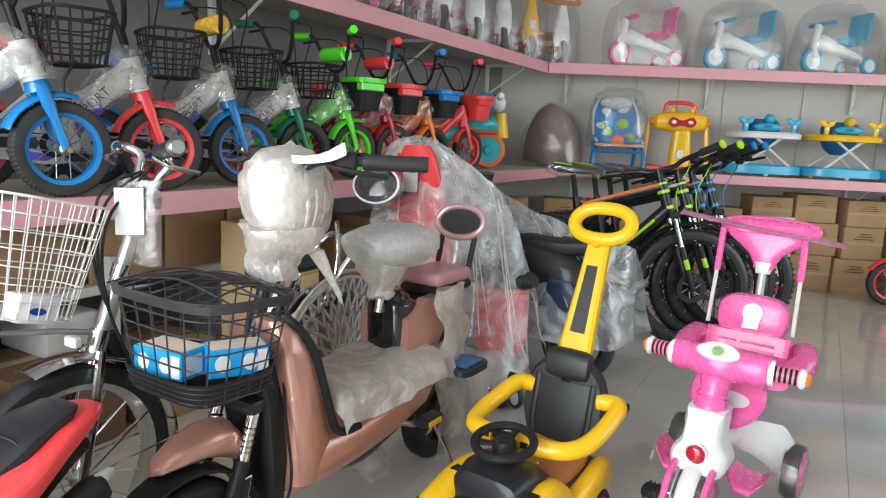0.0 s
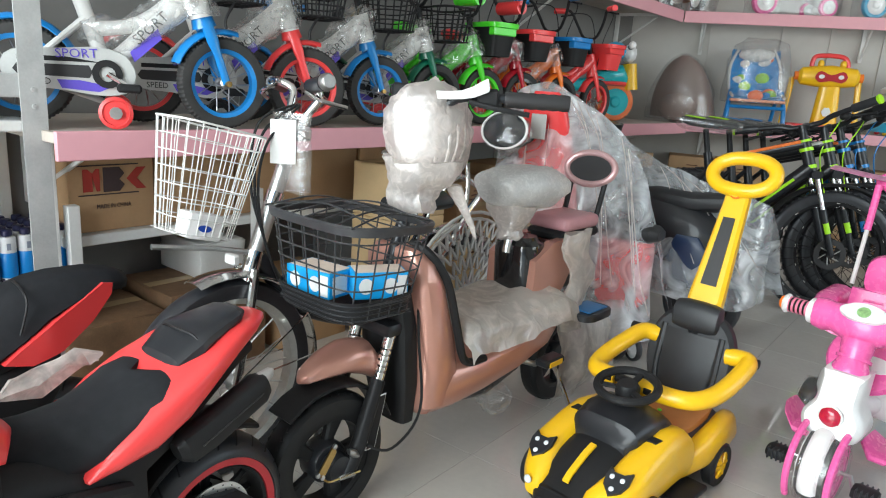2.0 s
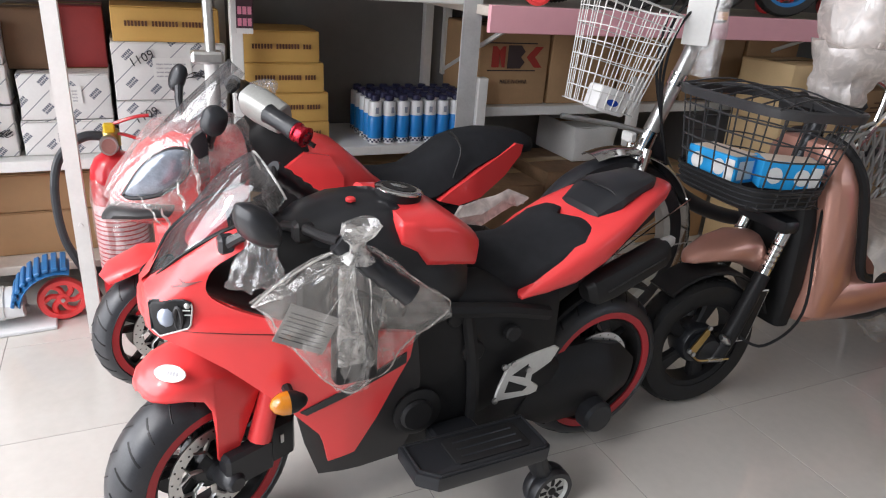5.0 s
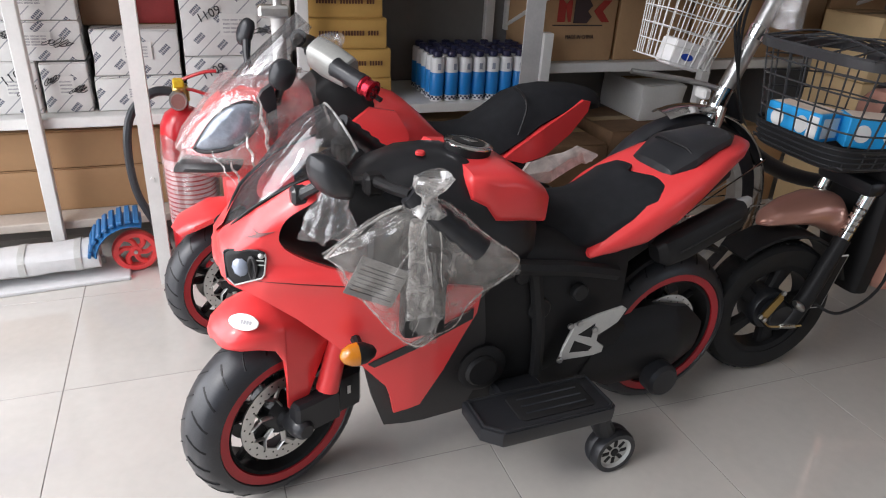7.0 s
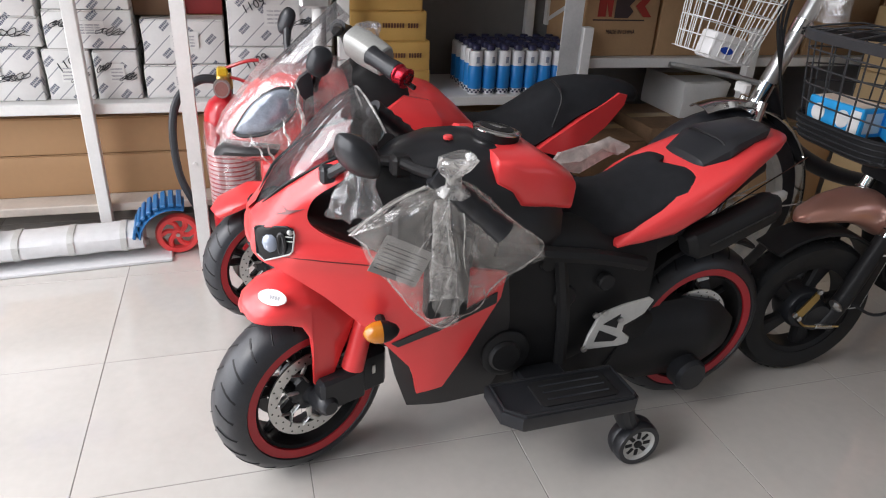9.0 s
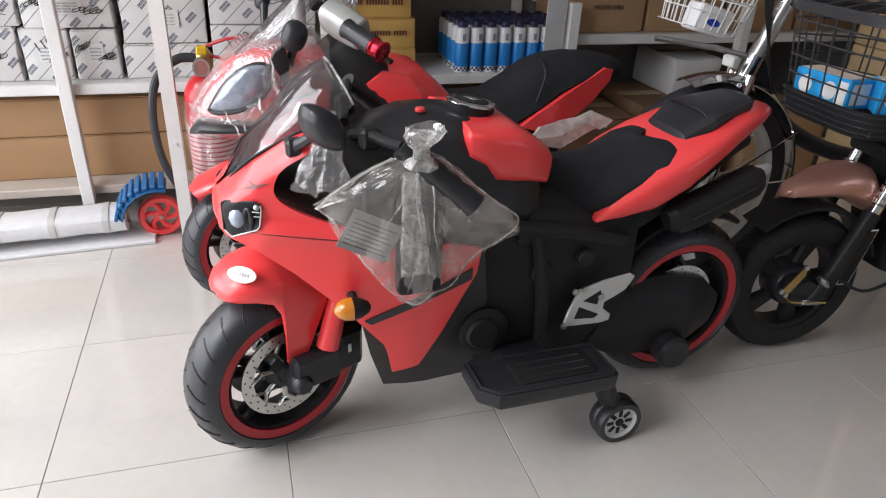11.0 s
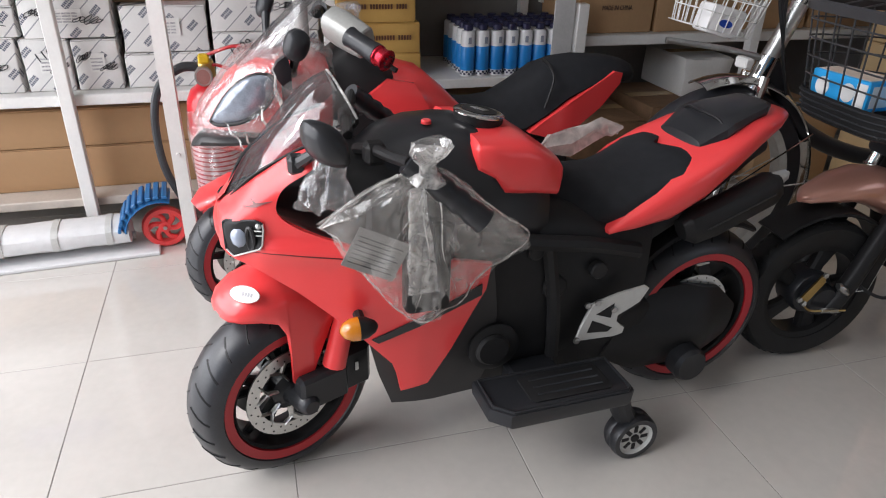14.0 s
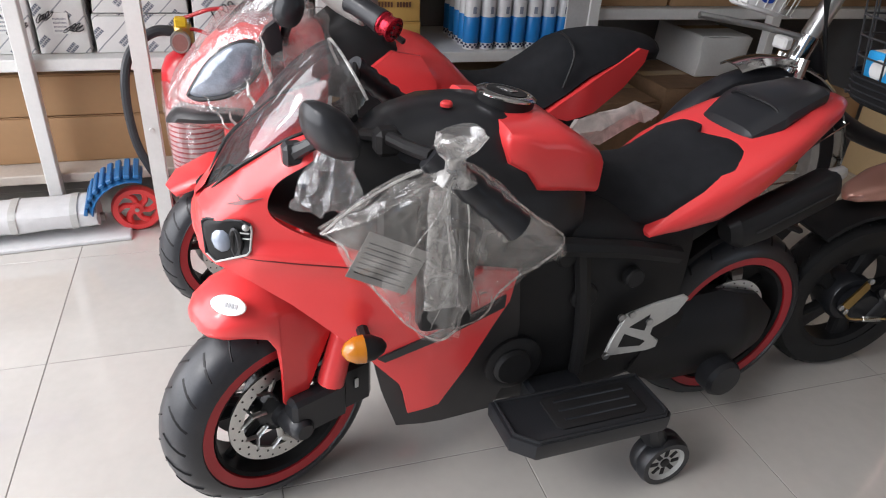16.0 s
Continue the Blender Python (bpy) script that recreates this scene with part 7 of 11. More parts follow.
    b = loft(B(), [oval((0.07 + 0.04 * f, 0.36 + 0.06 * f, 0.79 - 0.13 * f), (0.022 * (1.15 - f), 0, 0), (0, 0.014 * (1.15 - f), 0), 12) for f in (0, 0.2, 0.4, 0.6, 0.8, 0.95, 1.0)])
    part("film_tail", crumple(b, 0.006, 0.02, 2), FILM_LAYERS, t, "loose end of film")
    for k in range(9):
        a0 = radians(-70 + 24 * k)
        line = [Vector((0.094 * math.sin(u) * math.cos(a0) + 0.004, 0.335 + 0.085 * math.sin(u) * math.sin(a0) * (0.6 if math.sin(a0) < 0 else 1), 0.905 + 0.115 * math.cos(u) + 0.005 * math.sin(k * 2 + u * 4))) for u in np.linspace(0.5, 2.7, 16)]
        part("film_fold", tube(B(), line, [0.0042 * (0.3 + math.sin(math.pi * i / 15)) for i in range(16)], 6, flat=0.6), FILM_LAYERS, t)
    for sg in (1, -1):
        A, E = Vector((sg * 0.1, 0.35, 1.0)), Vector((sg * 0.285, 0.5, 1.0))
        hb = part("handlebar", tube(B(), smooth([(0, 0.33, 0.95), (sg * 0.06, 0.32, 0.975), A, A.lerp(E, 0.5)], 4), 0.011, 10), SATIN_BLACK, t)
        part("grip", tube(B(), [A.lerp(E, 0.38 + 0.62 * i / 12) for i in range(13)], [0.018 + 0.0015 * (i % 2) for i in range(13)], 14), GREYTRIM, hb, "ribbed dark grey grip")
        part("brake_lever", tube(B(), smooth([A.lerp(E, 0.1) + Vector((0, -0.02, -0.01)), A.lerp(E, 0.4) + Vector((0, -0.045, -0.02)), A.lerp(E, 0.75) + Vector((0, -0.05, -0.03))], 4), 0.006, 8), BLACK, hb)
        part("switch_box", box(B(), (-0.025, -0.022, -0.022), (0.025, 0.022, 0.022), 0.006, m=Matrix.Translation(A.lerp(E, 0.22)) @ pose(0, 0, 0, 0, 0, 40)), BLACK, hb)
    base, along = Vector((0.1, 0.31, 1.01)), Vector((0.83, 0.52, 0.21))
    b = loft(B(), [oval(base + along * d + Vector((0, 0, dz)), (-0.06 * w, 0.09 * w, 0), (0, -0.3 * w, w), 14, 3.5) for d, dz, w in ((-0.04, 0.0, 0.009), (-0.01, -0.006, 0.009), (0.02, -0.009, 0.0095), (0.045, -0.007, 0.012), (0.065, -0.001, 0.014), (0.078, 0.003, 0.0145), (0.08, 0.004, 0.011))])
    part("foam_sleeve", b, WHITE, t, "white foam sleeve on the lever")
    return t


e_bike()
CARD_BLUE = mat("sky_blue_card", (0.02, 0.33, 0.7), 0.4, vary=0.05)
CARD_PEACH = mat("peach_card", (0.75, 0.62, 0.52), 0.5)


def parcel(x, y, turn, w, d, h, lab):
    """A small printed carton lying in the basket."""
    t = thing("parcel", lab, "box", pose(-0.10, 1.08, 0, 0, 0, -3.5) @ pose(x, y, 0.556, 0, 0, turn), "parcels in the basket")
    part("body", box(B(), (-w, -d, 0), (w, d, h), 0.002), CARD_BLUE, t)
    part("top_patch", box(B(), (-w * 0.9, -d * 0.85, h + 0.0004), (w * 0.9, d * 0.85, h + 0.0012)), CARD_PEACH, t, "pale top face")
    for k in (-0.55, 0.35):
        part("label_patch", prism(B(), [(0.016 * math.cos(a), 0.018 * math.sin(a)) for a in np.linspace(0, 2 * math.pi, 16, endpoint=False)], 0.001, Matrix.Translation((k * w, -d - 0.0006, h * 0.5)) @ pose(0, 0, 0, 90, 0, 0)), WHITE, t, "round white patch")
    part("label_patch", box(B(), (w + 0.0003, -d * 0.75, h * 0.15), (w + 0.001, d * 0.4, h * 0.85)), WHITE, t, "white printed patch")
    part("label_band", box(B(), (w * 0.6, -d - 0.0011, h * 0.1), (w * 0.95, -d - 0.0004, h * 0.9)), WHITE, t)


parcel(-0.035, 0.05, 8, 0.066, 0.04, 0.058, "blue and white small carton lying in the basket")
parcel(0.062, 0.135, 62, 0.062, 0.036, 0.06, "blue and white small carton beside another in the basket")

# ---- bicycle with white wire basket ----
t = thing("cargo_bicycle", "chrome and black cargo bicycle with white wire basket", "bicycle", pose(-0.42, 1.12, 0, 0, 0, 0))


def spoked_wheel(parent, m, R, w, rim_mat, n=20, r_spoke=0.0014, hubr=0.022, knob=False, tyre_mat=None):
    q = piece("wheel", parent, m)
    rim = R - w * 0.8
    prof = tyre_profile(R, w, 0.3, rim=rim)
    if knob:
        b = B()
        seg = 132
        rings = []
        for i in range(seg):
            a = 2 * math.pi * i / seg
            k = 0.0022 * R / 0.1 if i % 2 else 0
            rings.append([SIDE @ Vector(((r - (k if r > R * 0.9 else 0)) * math.cos(a), (r - (k if r > R * 0.9 else 0)) * math.sin(a), o)) for r, o in prof])
        loft(b, rings + rings[:1], caps=False)
        bmesh.ops.remove_doubles(b, verts=b.verts, dist=1e-6)
    else:
        b = lathe(B(), prof, SIDE, 56, closed=True)
    part("tyre", b, tyre_mat or RUBBER, q)
    part("rim", lathe(B(), [(rim + 0.001, w * 0.42), (rim - w * 0.28, w * 0.3), (rim - w * 0.28, -w * 0.3), (rim + 0.001, -w * 0.42), (rim + 0.001, 0)], SIDE, 56, closed=True), rim_mat, q)
    part("hub", lathe(B(), [(0, w * 1.1), (hubr * 0.3, w * 1.1), (hubr * 0.4, w * 0.75), (hubr, w * 0.6), (hubr * 0.6, w * 0.4), (hubr * 0.6, -w * 0.4), (hubr, -w * 0.6), (hubr * 0.4, -w * 0.75), (hubr * 0.3, -w * 1.1), (0, -w * 1.1)], SIDE, 18), STEEL, q)
    for i in range(n):
        a = 2 * math.pi * i / n
        sg = 1 if i % 2 else -1
        part("spoke", tube(B(), [(sg * w * 0.5, hubr * 0.9 * math.cos(a + 0.5 * sg), hubr * 0.9 * math.sin(a + 0.5 * sg)), (0, (rim - w * 0.35) * math.cos(a), (rim - w * 0.35) * math.sin(a))], r_spoke, 4), STEEL, q)
    return q


spoked_wheel(t, Matrix.Translation((0, -0.045, 0.262)), 0.262, 0.058, ALLOY, 18, 0.002)
part("front_mudguard", arc_guard(0.286, -0.045, 0.262, 108, -18, 0.038, 18), CHROME, t, "chrome front mudguard")
for sg in (1, -1):
    part("fork_leg", tube(B(), [(sg * 0.05, -0.045, 0.262), (sg * 0.047, -0.005, 0.42), (sg * 0.032, 0.025, 0.545)], 0.012, 10), CHROME, t, "chrome fork leg")
    part("mudguard_stay", tube(B(), [(sg * 0.052, -0.045, 0.262), (sg * 0.04, 0.24, 0.27)], 0.0025, 5), CHROME, t)
    part("mudguard_stay", tube(B(), [(sg * 0.052, -0.045, 0.262), (sg * 0.04, 0.2, 0.4)], 0.0025, 5), CHROME, t)
part("head_tube", tube(B(), [(0, 0.02, 0.5), (0, 0.05, 0.585)], 0.024, 14), CHROME, t)
part("steering_tube", tube(B(), [(0, 0.045, 0.57), (0, 0.16, 0.85)], [0.021, 0.019], 14), ALLOY, t, "silver steering tube")
part("stem_collar", tube(B(), [(0, 0.1, 0.7), (0, 0.112, 0.73)], 0.024, 14), CHROME, t)
hb = part("handlebar", tube(B(), smooth([(0.05, 0.19, 1.0), (0.06, 0.2, 0.97), (0.035, 0.185, 0.93), (0, 0.17, 0.88), (-0.03, 0.18, 0.93), (-0.045, 0.2, 0.985), (-0.09, 0.19, 1.005), (-0.16, 0.22, 1.0), (-0.25, 0.33, 0.985)], 5), 0.011, 12), CHROME, t, "chrome handlebar")
part("grip", tube(B(), [(-0.16, 0.22, 1.0), (-0.25, 0.33, 0.985)], 0.0165, 12), SATIN_BLACK, hb)
for pts in ([(0.04, 0.17, 0.985), (0.075, 0.19, 0.965), (0.12, 0.24, 0.95)], [(-0.1, 0.18, 0.995), (-0.15, 0.18, 0.975), (-0.22, 0.25, 0.955)]):
    part("brake_lever", tube(B(), smooth(pts, 3), 0.006, 8), CHROME, hb)
part("stem_clamp", box(B(), (-0.04, 0.15, 0.86), (0.04, 0.2, 0.895), 0.008), CHROME, t)
b = lathe(B(), [(0, 0.075), (0.02, 0.075), (0.022, 0.06), (0.019, 0.055), (0.02, -0.02), (0.012, -0.03), (0, -0.03)], Matrix.Translation((0.05, 0.19, 1.0)) @ pose(0, 0, 0, 80, 0, 75), 20)
tr = part("throttle_grip", b, SATIN_BLACK, t, "black grip with grey cap")
part("grip_cap", lathe(B(), [(0, 0.085), (0.016, 0.085), (0.021, 0.078), (0.0215, 0.062)], Matrix.Translation((0.05, 0.19, 1.0)) @ pose(0, 0, 0, 80, 0, 75), 20), STEEL, tr)
wire_basket(t, Matrix.Translation((-0.03, -0.105, 0.645)) @ pose(0, 0, 0, -13, 0, 0), (0.085, 0.115), (0.06, 0.08), 0.255, 0.0014, WHITE, 7, 6, 7, name="wire_basket")
bt = part("battery_box", box(B(), (-0.03, -0.152, 0.638), (0.03, -0.06, 0.7), 0.008, seg=2, m=Matrix.Translation((0, -0.109, 0.672)) @ pose(0, 0, 0, -14, 0, 0) @ Matrix.Translation((0, 0.109, -0.672))), WHITE_PLASTIC, t, "white battery box with blue oval")
part("oval_mark", prism(B(), [(0.022 * math.cos(a), 0.01 * math.sin(a)) for a in np.linspace(0, 2 * math.pi, 20, endpoint=False)], 0.002, pose(0.0308, -0.112, 0.666, 90, 0, 90) @ pose(0, 0, 0, 0, 0, -14) @ Matrix.Scale(0.8, 4)), mat("blue_ink", (0.01, 0.06, 0.4), 0.4), bt, "blue oval mark")
part("basket_bracket", tube(B(), [(-0.05, -0.2, 0.62), (-0.02, -0.05, 0.6), (0, 0.04, 0.58)], 0.007, 8), STEEL, t)
part("reflector", box(B(), (-0.005, -0.04, 0.565), (0.035, -0.02, 0.59), 0.004), WHITE, t)
for k in range(3):
    part("cable", tube(B(), smooth([(0.01 * k, 0.17, 0.95), (-0.03 + 0.02 * k, 0.08, 0.9 - 0.02 * k), (-0.02 + 0.015 * k, 0.05, 0.75), (0.02, 0.06, 0.62), (0.03, 0.1, 0.5)], 6), 0.0035, 6), BLACK, t)
part("paper_tag", box(B(), (-0.032, -0.001, -0.055), (0.032, 0.001, 0.055), 0.0005, m=Matrix.Translation((0.03, 0.11, 0.86)) @ pose(0, 0, 0, 0, 0, 40)), WHITE, t, "blank white paper tag")
b = loft(B(), [oval((0.03, 0.14, z), (0.05, 0.02, 0), (-0.006, 0.012, 0), 16) for z in (0.93, 0.9, 0.84, 0.78, 0.73)], caps=False)
part("tag_bag", crumple(b, 0.01, 0.04, 6), CLEAR, t, "clear film bag on the stem")
part("main_tube", tube(B(), smooth([(0, 0.05, 0.58), (0, 0.2, 0.4), (0, 0.5, 0.3), (0, 0.8, 0.35)], 6), 0.022, 12), SATIN_BLACK, t)
part("seat_tube", rod(B(), (0, 0.5, 0.28), (0, 0.66, 0.62), 0.015), CHROME, t)
part("saddle", loft(B(), [oval((0, y, 0.65), (w, 0, 0), (0, 0, 0.03), 14) for y, w in ((0.52, 0.02), (0.56, 0.04), (0.68, 0.08), (0.76, 0.085), (0.79, 0.04))]), LEATHER, t)
q = spoked_wheel(t, Matrix.Translation((0.03, 0.87, 0.262)), 0.262, 0.045, ALLOY, 12, 0.002)
# patterned skirt guard: rings with a net of ribs between
for k in range(4):
    r0, r1 = 0.09 + 0.058 * k, 0.148 + 0.058 * k
    n = 10 + 4 * k
    for i in range(n):
        a, d = math.pi * (i + 0.5 * (k % 2)) / n, math.pi / n * 0.5
        for c in (d, -d):
            part("guard_rib", tube(B(), [(0.05, r0 * math.cos(a), r0 * math.sin(a)), (0.05, r1 * math.cos(a + c), r1 * math.sin(a + c))], 0.0058, 5), SILVER_PLASTIC, q)
for r in (0.09, 0.322, 0.345):
    part("guard_ring", tube(B(), oval((0.05, 0, 0), (0, r, 0), (0, 0, r), 40), 0.0062, 6, closed=True), SILVER_PLASTIC, q)
for sg in (1, -1):
    part("rear_rail", tube(B(), smooth([(sg * 0.05, 0.6, 0.38), (sg * 0.07, 0.75, 0.5), (sg * 0.08, 0.85, 0.62), (sg * 0.08, 0.98, 0.7), (sg * 0.08, 1.1, 0.66)], 5), 0.011, 10), CHROME, t, "bent chrome rear rail")
    part("rear_rail", tube(B(), smooth([(sg * 0.07, 0.8, 0.45), (sg * 0.08, 0.83, 0.66), (sg * 0.08, 0.82, 0.78)], 5), 0.009, 10), CHROME, t)
part("rear_mudguard", arc_guard(0.3, 0.87, 0.262, 160, 20, 0.03), CHROME, t)


# ---- yellow push car ----
BROWN = mat("tan_leatherette", (0.5, 0.2, 0.06), 0.5, vary=0.08, size=0.05, bump=0.1, bump_size=0.004)
LAMP_WHITE = mat("pale_lamp_lens", (0.75, 0.77, 0.8), 0.12, vary=0.04, coat=0.5)


def push_car(m):
    t = thing("push_car", "yellow and black plastic push car with a leatherette seat", "ride-on toy", m)
    part("chassis", loft(B(), [oval((0, y, 0.075), (w, 0, 0), (0, 0, 0.035), 20, 4) for y, w in ((-0.075, 0.06), (-0.05, 0.11), (0.05, 0.12), (0.3, 0.13), (0.5, 0.125), (0.57, 0.09))]), BLACK, t, "black underbody")
    top = table([(-0.08, 0.1), (-0.04, 0.145), (0.03, 0.182), (0.12, 0.21), (0.2, 0.225), (0.27, 0.215), (0.3, 0.19)])
    wide = table([(-0.08, 0.018), (-0.04, 0.04), (0.05, 0.047), (0.15, 0.048), (0.3, 0.04)])
    for sg in (-1, 1):
        b = loft(B(), [oval((sg * (0.066 + 0.046 * min(1, (y + 0.1) / 0.12)), y, (top(y) + 0.075) / 2), (wide(y), 0, 0), (0, 0, (top(y) - 0.07) / 2), 20, 2.8) for y in np.linspace(-0.078, 0.3, 12)])
        f = part("front_fender", b, YELLOW, t, "glossy yellow fender with a cat-face headlamp patch")
        cat = [(-0.026, 0.03), (-0.014, 0.016), (0.012, 0.018), (0.028, 0.034), (0.03, 0.005), (0.022, -0.02), (0.0, -0.04), (-0.024, -0.018), (-0.03, 0.006)]
        mm = Matrix.Translation((sg * 0.108, -0.008, 0.168)) @ pose(0, 0, 0, 38, 0, 0)
        part("lamp_patch", prism(B(), cat, 0.012, mm, 0.002), SATIN_BLACK, f, "black cat-face patch")
        for x, y in ((-0.013, 0.006), (0.014, 0.006), (0.0, -0.022)):
            part("headlamp", ball(B(), (x, y, 0.006), 0.0065, sz=0.5, m=mm), LAMP_WHITE, f)
        part("vent", prism(B(), [(-0.025, -0.012), (0.02, -0.012), (0.026, 0.012), (-0.02, 0.012)], 0.008, Matrix.Translation((sg * 0.1, 0.15, 0.216)) @ pose(0, 0, 0, 8, 0, 0), 0.001), BLACK, f)
        part("marker_lamp", ball(B(), (sg * 0.085, -0.082, 0.11), 0.011, sy=0.6), LAMP_WHITE, f)
        rt = table([(0.28, 0.13), (0.34, 0.15), (0.42, 0.175), (0.5, 0.19), (0.56, 0.18), (0.6, 0.13)])
        r = part("rear_fender", loft(B(), [oval((sg * (0.115 + 0.022 * math.sin((y - 0.28) / 0.32 * math.pi)), y, (rt(y) + 0.07) / 2), (0.03, 0, 0), (0, 0, (rt(y) - 0.068) / 2), 18, 2.6) for y in np.linspace(0.28, 0.6, 10)]), YELLOW, t, "glossy yellow rear fender")
        part("port", ball(B(), (sg * 0.146, 0.46, 0.155), 0.018, sx=0.45, sy=1.1, sz=0.8), BLACK, r)
        part("side_sill", loft(B(), [oval((sg * 0.118, y, 0.1 + 0.03 * abs(y - 0.3)), (0.022, 0, 0), (0, 0, 0.035), 12, 3) for y in np.linspace(0.2, 0.42, 6)]), GREYTRIM, t, "dark side sill")
        part("footboard", box(B(), (sg * 0.1, 0.2, 0.045), (sg * 0.19, 0.33, 0.062), 0.006, seg=2), BLACK, t)
        for y in (0.06, 0.455):
            q = piece("wheel", t, Matrix.Translation((sg * 0.155, y, 0.062)))
            part("tyre", lathe(B(), [(0.04, -0.016), (0.055, -0.018), (0.062, -0.012), (0.062, 0.012), (0.055, 0.018), (0.04, 0.016)], SIDE, 30, closed=True), BLACK, q)
            part("rim", lathe(B(), [(0.0, 0.014 * sg), (0.012, 0.016 * sg), (0.03, 0.006 * sg), (0.041, 0.014 * sg), (0.041, -0.012 * sg), (0, -0.01 * sg)], SIDE, 26), YELLOW, q, "yellow wheel disc")
            for i in range(6):
                a = math.pi * i / 3
                part("spoke", tube(B(), [(sg * 0.016, 0.01 * math.cos(a), 0.01 * math.sin(a)), (sg * 0.013, 0.038 * math.cos(a), 0.038 * math.sin(a))], 0.004, 6), YELLOW, q)
    part("bonnet", loft(B(), [oval((0, y, (top(y) + 0.06) / 2 - 0.006), (w, 0, 0), (0, 0, (top(y) - 0.06) / 2 + 0.001), 22, 3.2) for y, w in ((-0.095, 0.05), (-0.07, 0.078), (-0.02, 0.09), (0.06, 0.092), (0.15, 0.092))]), BLACK, t, "black centre bonnet")
    part("stripe", loft(B(), [[(-0.009, y, top(y) - 0.004), (0.009, y, top(y) - 0.004), (0.008, y, top(y) + 0.0015), (-0.008, y, top(y) + 0.0015)] for y in np.linspace(-0.05, 0.06, 8)]), YELLOW, t, "yellow bonnet stripe")
    part("cowl", loft(B(), [oval((0, y, z - h / 2), (w, 0, 0), (0, 0, h / 2), 24, 3.4) for y, z, h, w in ((0.085, 0.215, 0.06, 0.07), (0.105, 0.248, 0.1, 0.092), (0.16, 0.266, 0.13, 0.1), (0.23, 0.262, 0.13, 0.1), (0.27, 0.235, 0.1, 0.1), (0.3, 0.18, 0.06, 0.1))]), SATIN_BLACK, t, "satin black dashboard cowl")
    part("start_button", ball(B(), (0.06, 0.262, 0.245), 0.006, sz=0.5), GREEN, t)
    q = piece("steering_wheel", t, pose(0, 0.19, 0.31, 10, 0, 0))
    part("rim", tube(B(), [(0.075 * math.cos(a), 0.075 * math.sin(a), 0) for a in np.linspace(0, 2 * math.pi, 32, endpoint=False)], 0.0115, 10, closed=True), BLACK, q)
    for a in (90, 210, 330):
        part("spoke", tube(B(), [(0, 0, -0.008), (0.07 * math.cos(radians(a)), 0.07 * math.sin(radians(a)), 0)], 0.01, 8, flat=0.5), BLACK, q)
    part("hub", lathe(B(), [(0, 0.01), (0.024, 0.008), (0.032, -0.005), (0.03, -0.04), (0.016, -0.045), (0.016, -0.085), (0.03, -0.1), (0, -0.1)], None, 24), BLACK, q)
    part("seat", loft(B(), [oval((0, y, z), (w, 0, 0), (0, 0, 0.022), 20, 3.5) for y, z, w in ((0.27, 0.14, 0.085), (0.3, 0.165, 0.1), (0.38, 0.168, 0.108), (0.47, 0.18, 0.108), (0.52, 0.2, 0.1))]), BROWN, t, "tan leatherette seat")
    part("seat_tub", loft(B(), [oval((0, y, 0.12), (0.122, 0, 0), (0, 0, 0.055), 20, 4) for y in (0.26, 0.4, 0.54)]), GREYTRIM, t)

    def back(s):  # along the backrest
        return 0.5 + 0.055 * s, 0.17 + 0.26 * s
    ring = [(-0.075, 0.0), (-0.095, 0.1), (-0.125, 0.4), (-0.12, 0.75), (-0.078, 0.98), (0, 1.02), (0.078, 0.98), (0.12, 0.75), (0.125, 0.4), (0.095, 0.1), (0.075, 0.0)]
    pts = smooth([(x, s, 0) for x, s in ring], 4)
    q = part("backrest", loft(B(), [[Vector((p.x * k, back(0.5 + (p.y - 0.5) * k)[0] + d, back(0.5 + (p.y - 0.5) * k)[1])) for p in pts] for k, d in ((0.93, 0.032), (1, 0.02), (1.0, 0.0), (0.93, -0.012))]), LEATHER, t, "black leatherette backrest")
    part("centre_pad", loft(B(), [[Vector((x * (0.9 + 0.25 * s), back(s)[0] - 0.014 - 0.008 * math.cos(x / 0.06 * 1.2), back(s)[1])) for x in np.linspace(-0.074, 0.074, 9)] for s in np.linspace(0.04, 0.8, 9)], wrap=False), LEATHER, q)
    for sg in (-1, 1):
        part("bolster", tube(B(), smooth([(sg * 0.086, back(s)[0] - 0.008, back(s)[1]) if i else (sg * 0.074, back(s)[0] - 0.01, back(s)[1]) for i, s in enumerate((0.05, 0.35, 0.65, 0.82))], 4), 0.011, 8), LEATHER, q)
    part("headrest", loft(B(), [oval((x, 0.548, 0.425), (0, 0.026 * k, 0), (0, 0.008 * k, 0.042 * k), 16, 2.8) for x, k in ((-0.07, 0.5), (-0.064, 0.88), (-0.04, 1), (0, 1.03), (0.04, 1), (0.064, 0.88), (0.07, 0.5))]), LEATHER, t, "black padded headrest")
    part("rear_post", tube(B(), [(0, 0.585, 0.1), (0, 0.575, 0.42)], [0.055, 0.05], 12, flat=0.6), BLACK, t, "black rear housing")

    def stalk(s, x, d):
        return Vector((x, 0.575 + 0.125 * s + d * 0.9, 0.44 + 0.33 * s + d * -0.35))
    hd = part("push_handle", loft(B(), [[stalk(s, sx * w, d) for sx, d in ((-1, -0.008), (-0.8, -0.016), (0.8, -0.016), (1, -0.008), (1, 0.012), (0.8, 0.018), (-0.8, 0.018), (-1, 0.012))] for s, w in ((0, 0.05), (0.1, 0.05), (0.5, 0.042), (0.85, 0.036), (1.0, 0.034))]), YELLOW, t, "yellow plastic push handle")
    part("insert", loft(B(), [[stalk(s, sx * w, d) for sx, d in ((-1, -0.019), (1, -0.019), (1, -0.014), (-1, -0.014))] for s, w in ((0.2, 0.023), (0.78, 0.017))]), GREYTRIM, hd, "dark grey insert strip")
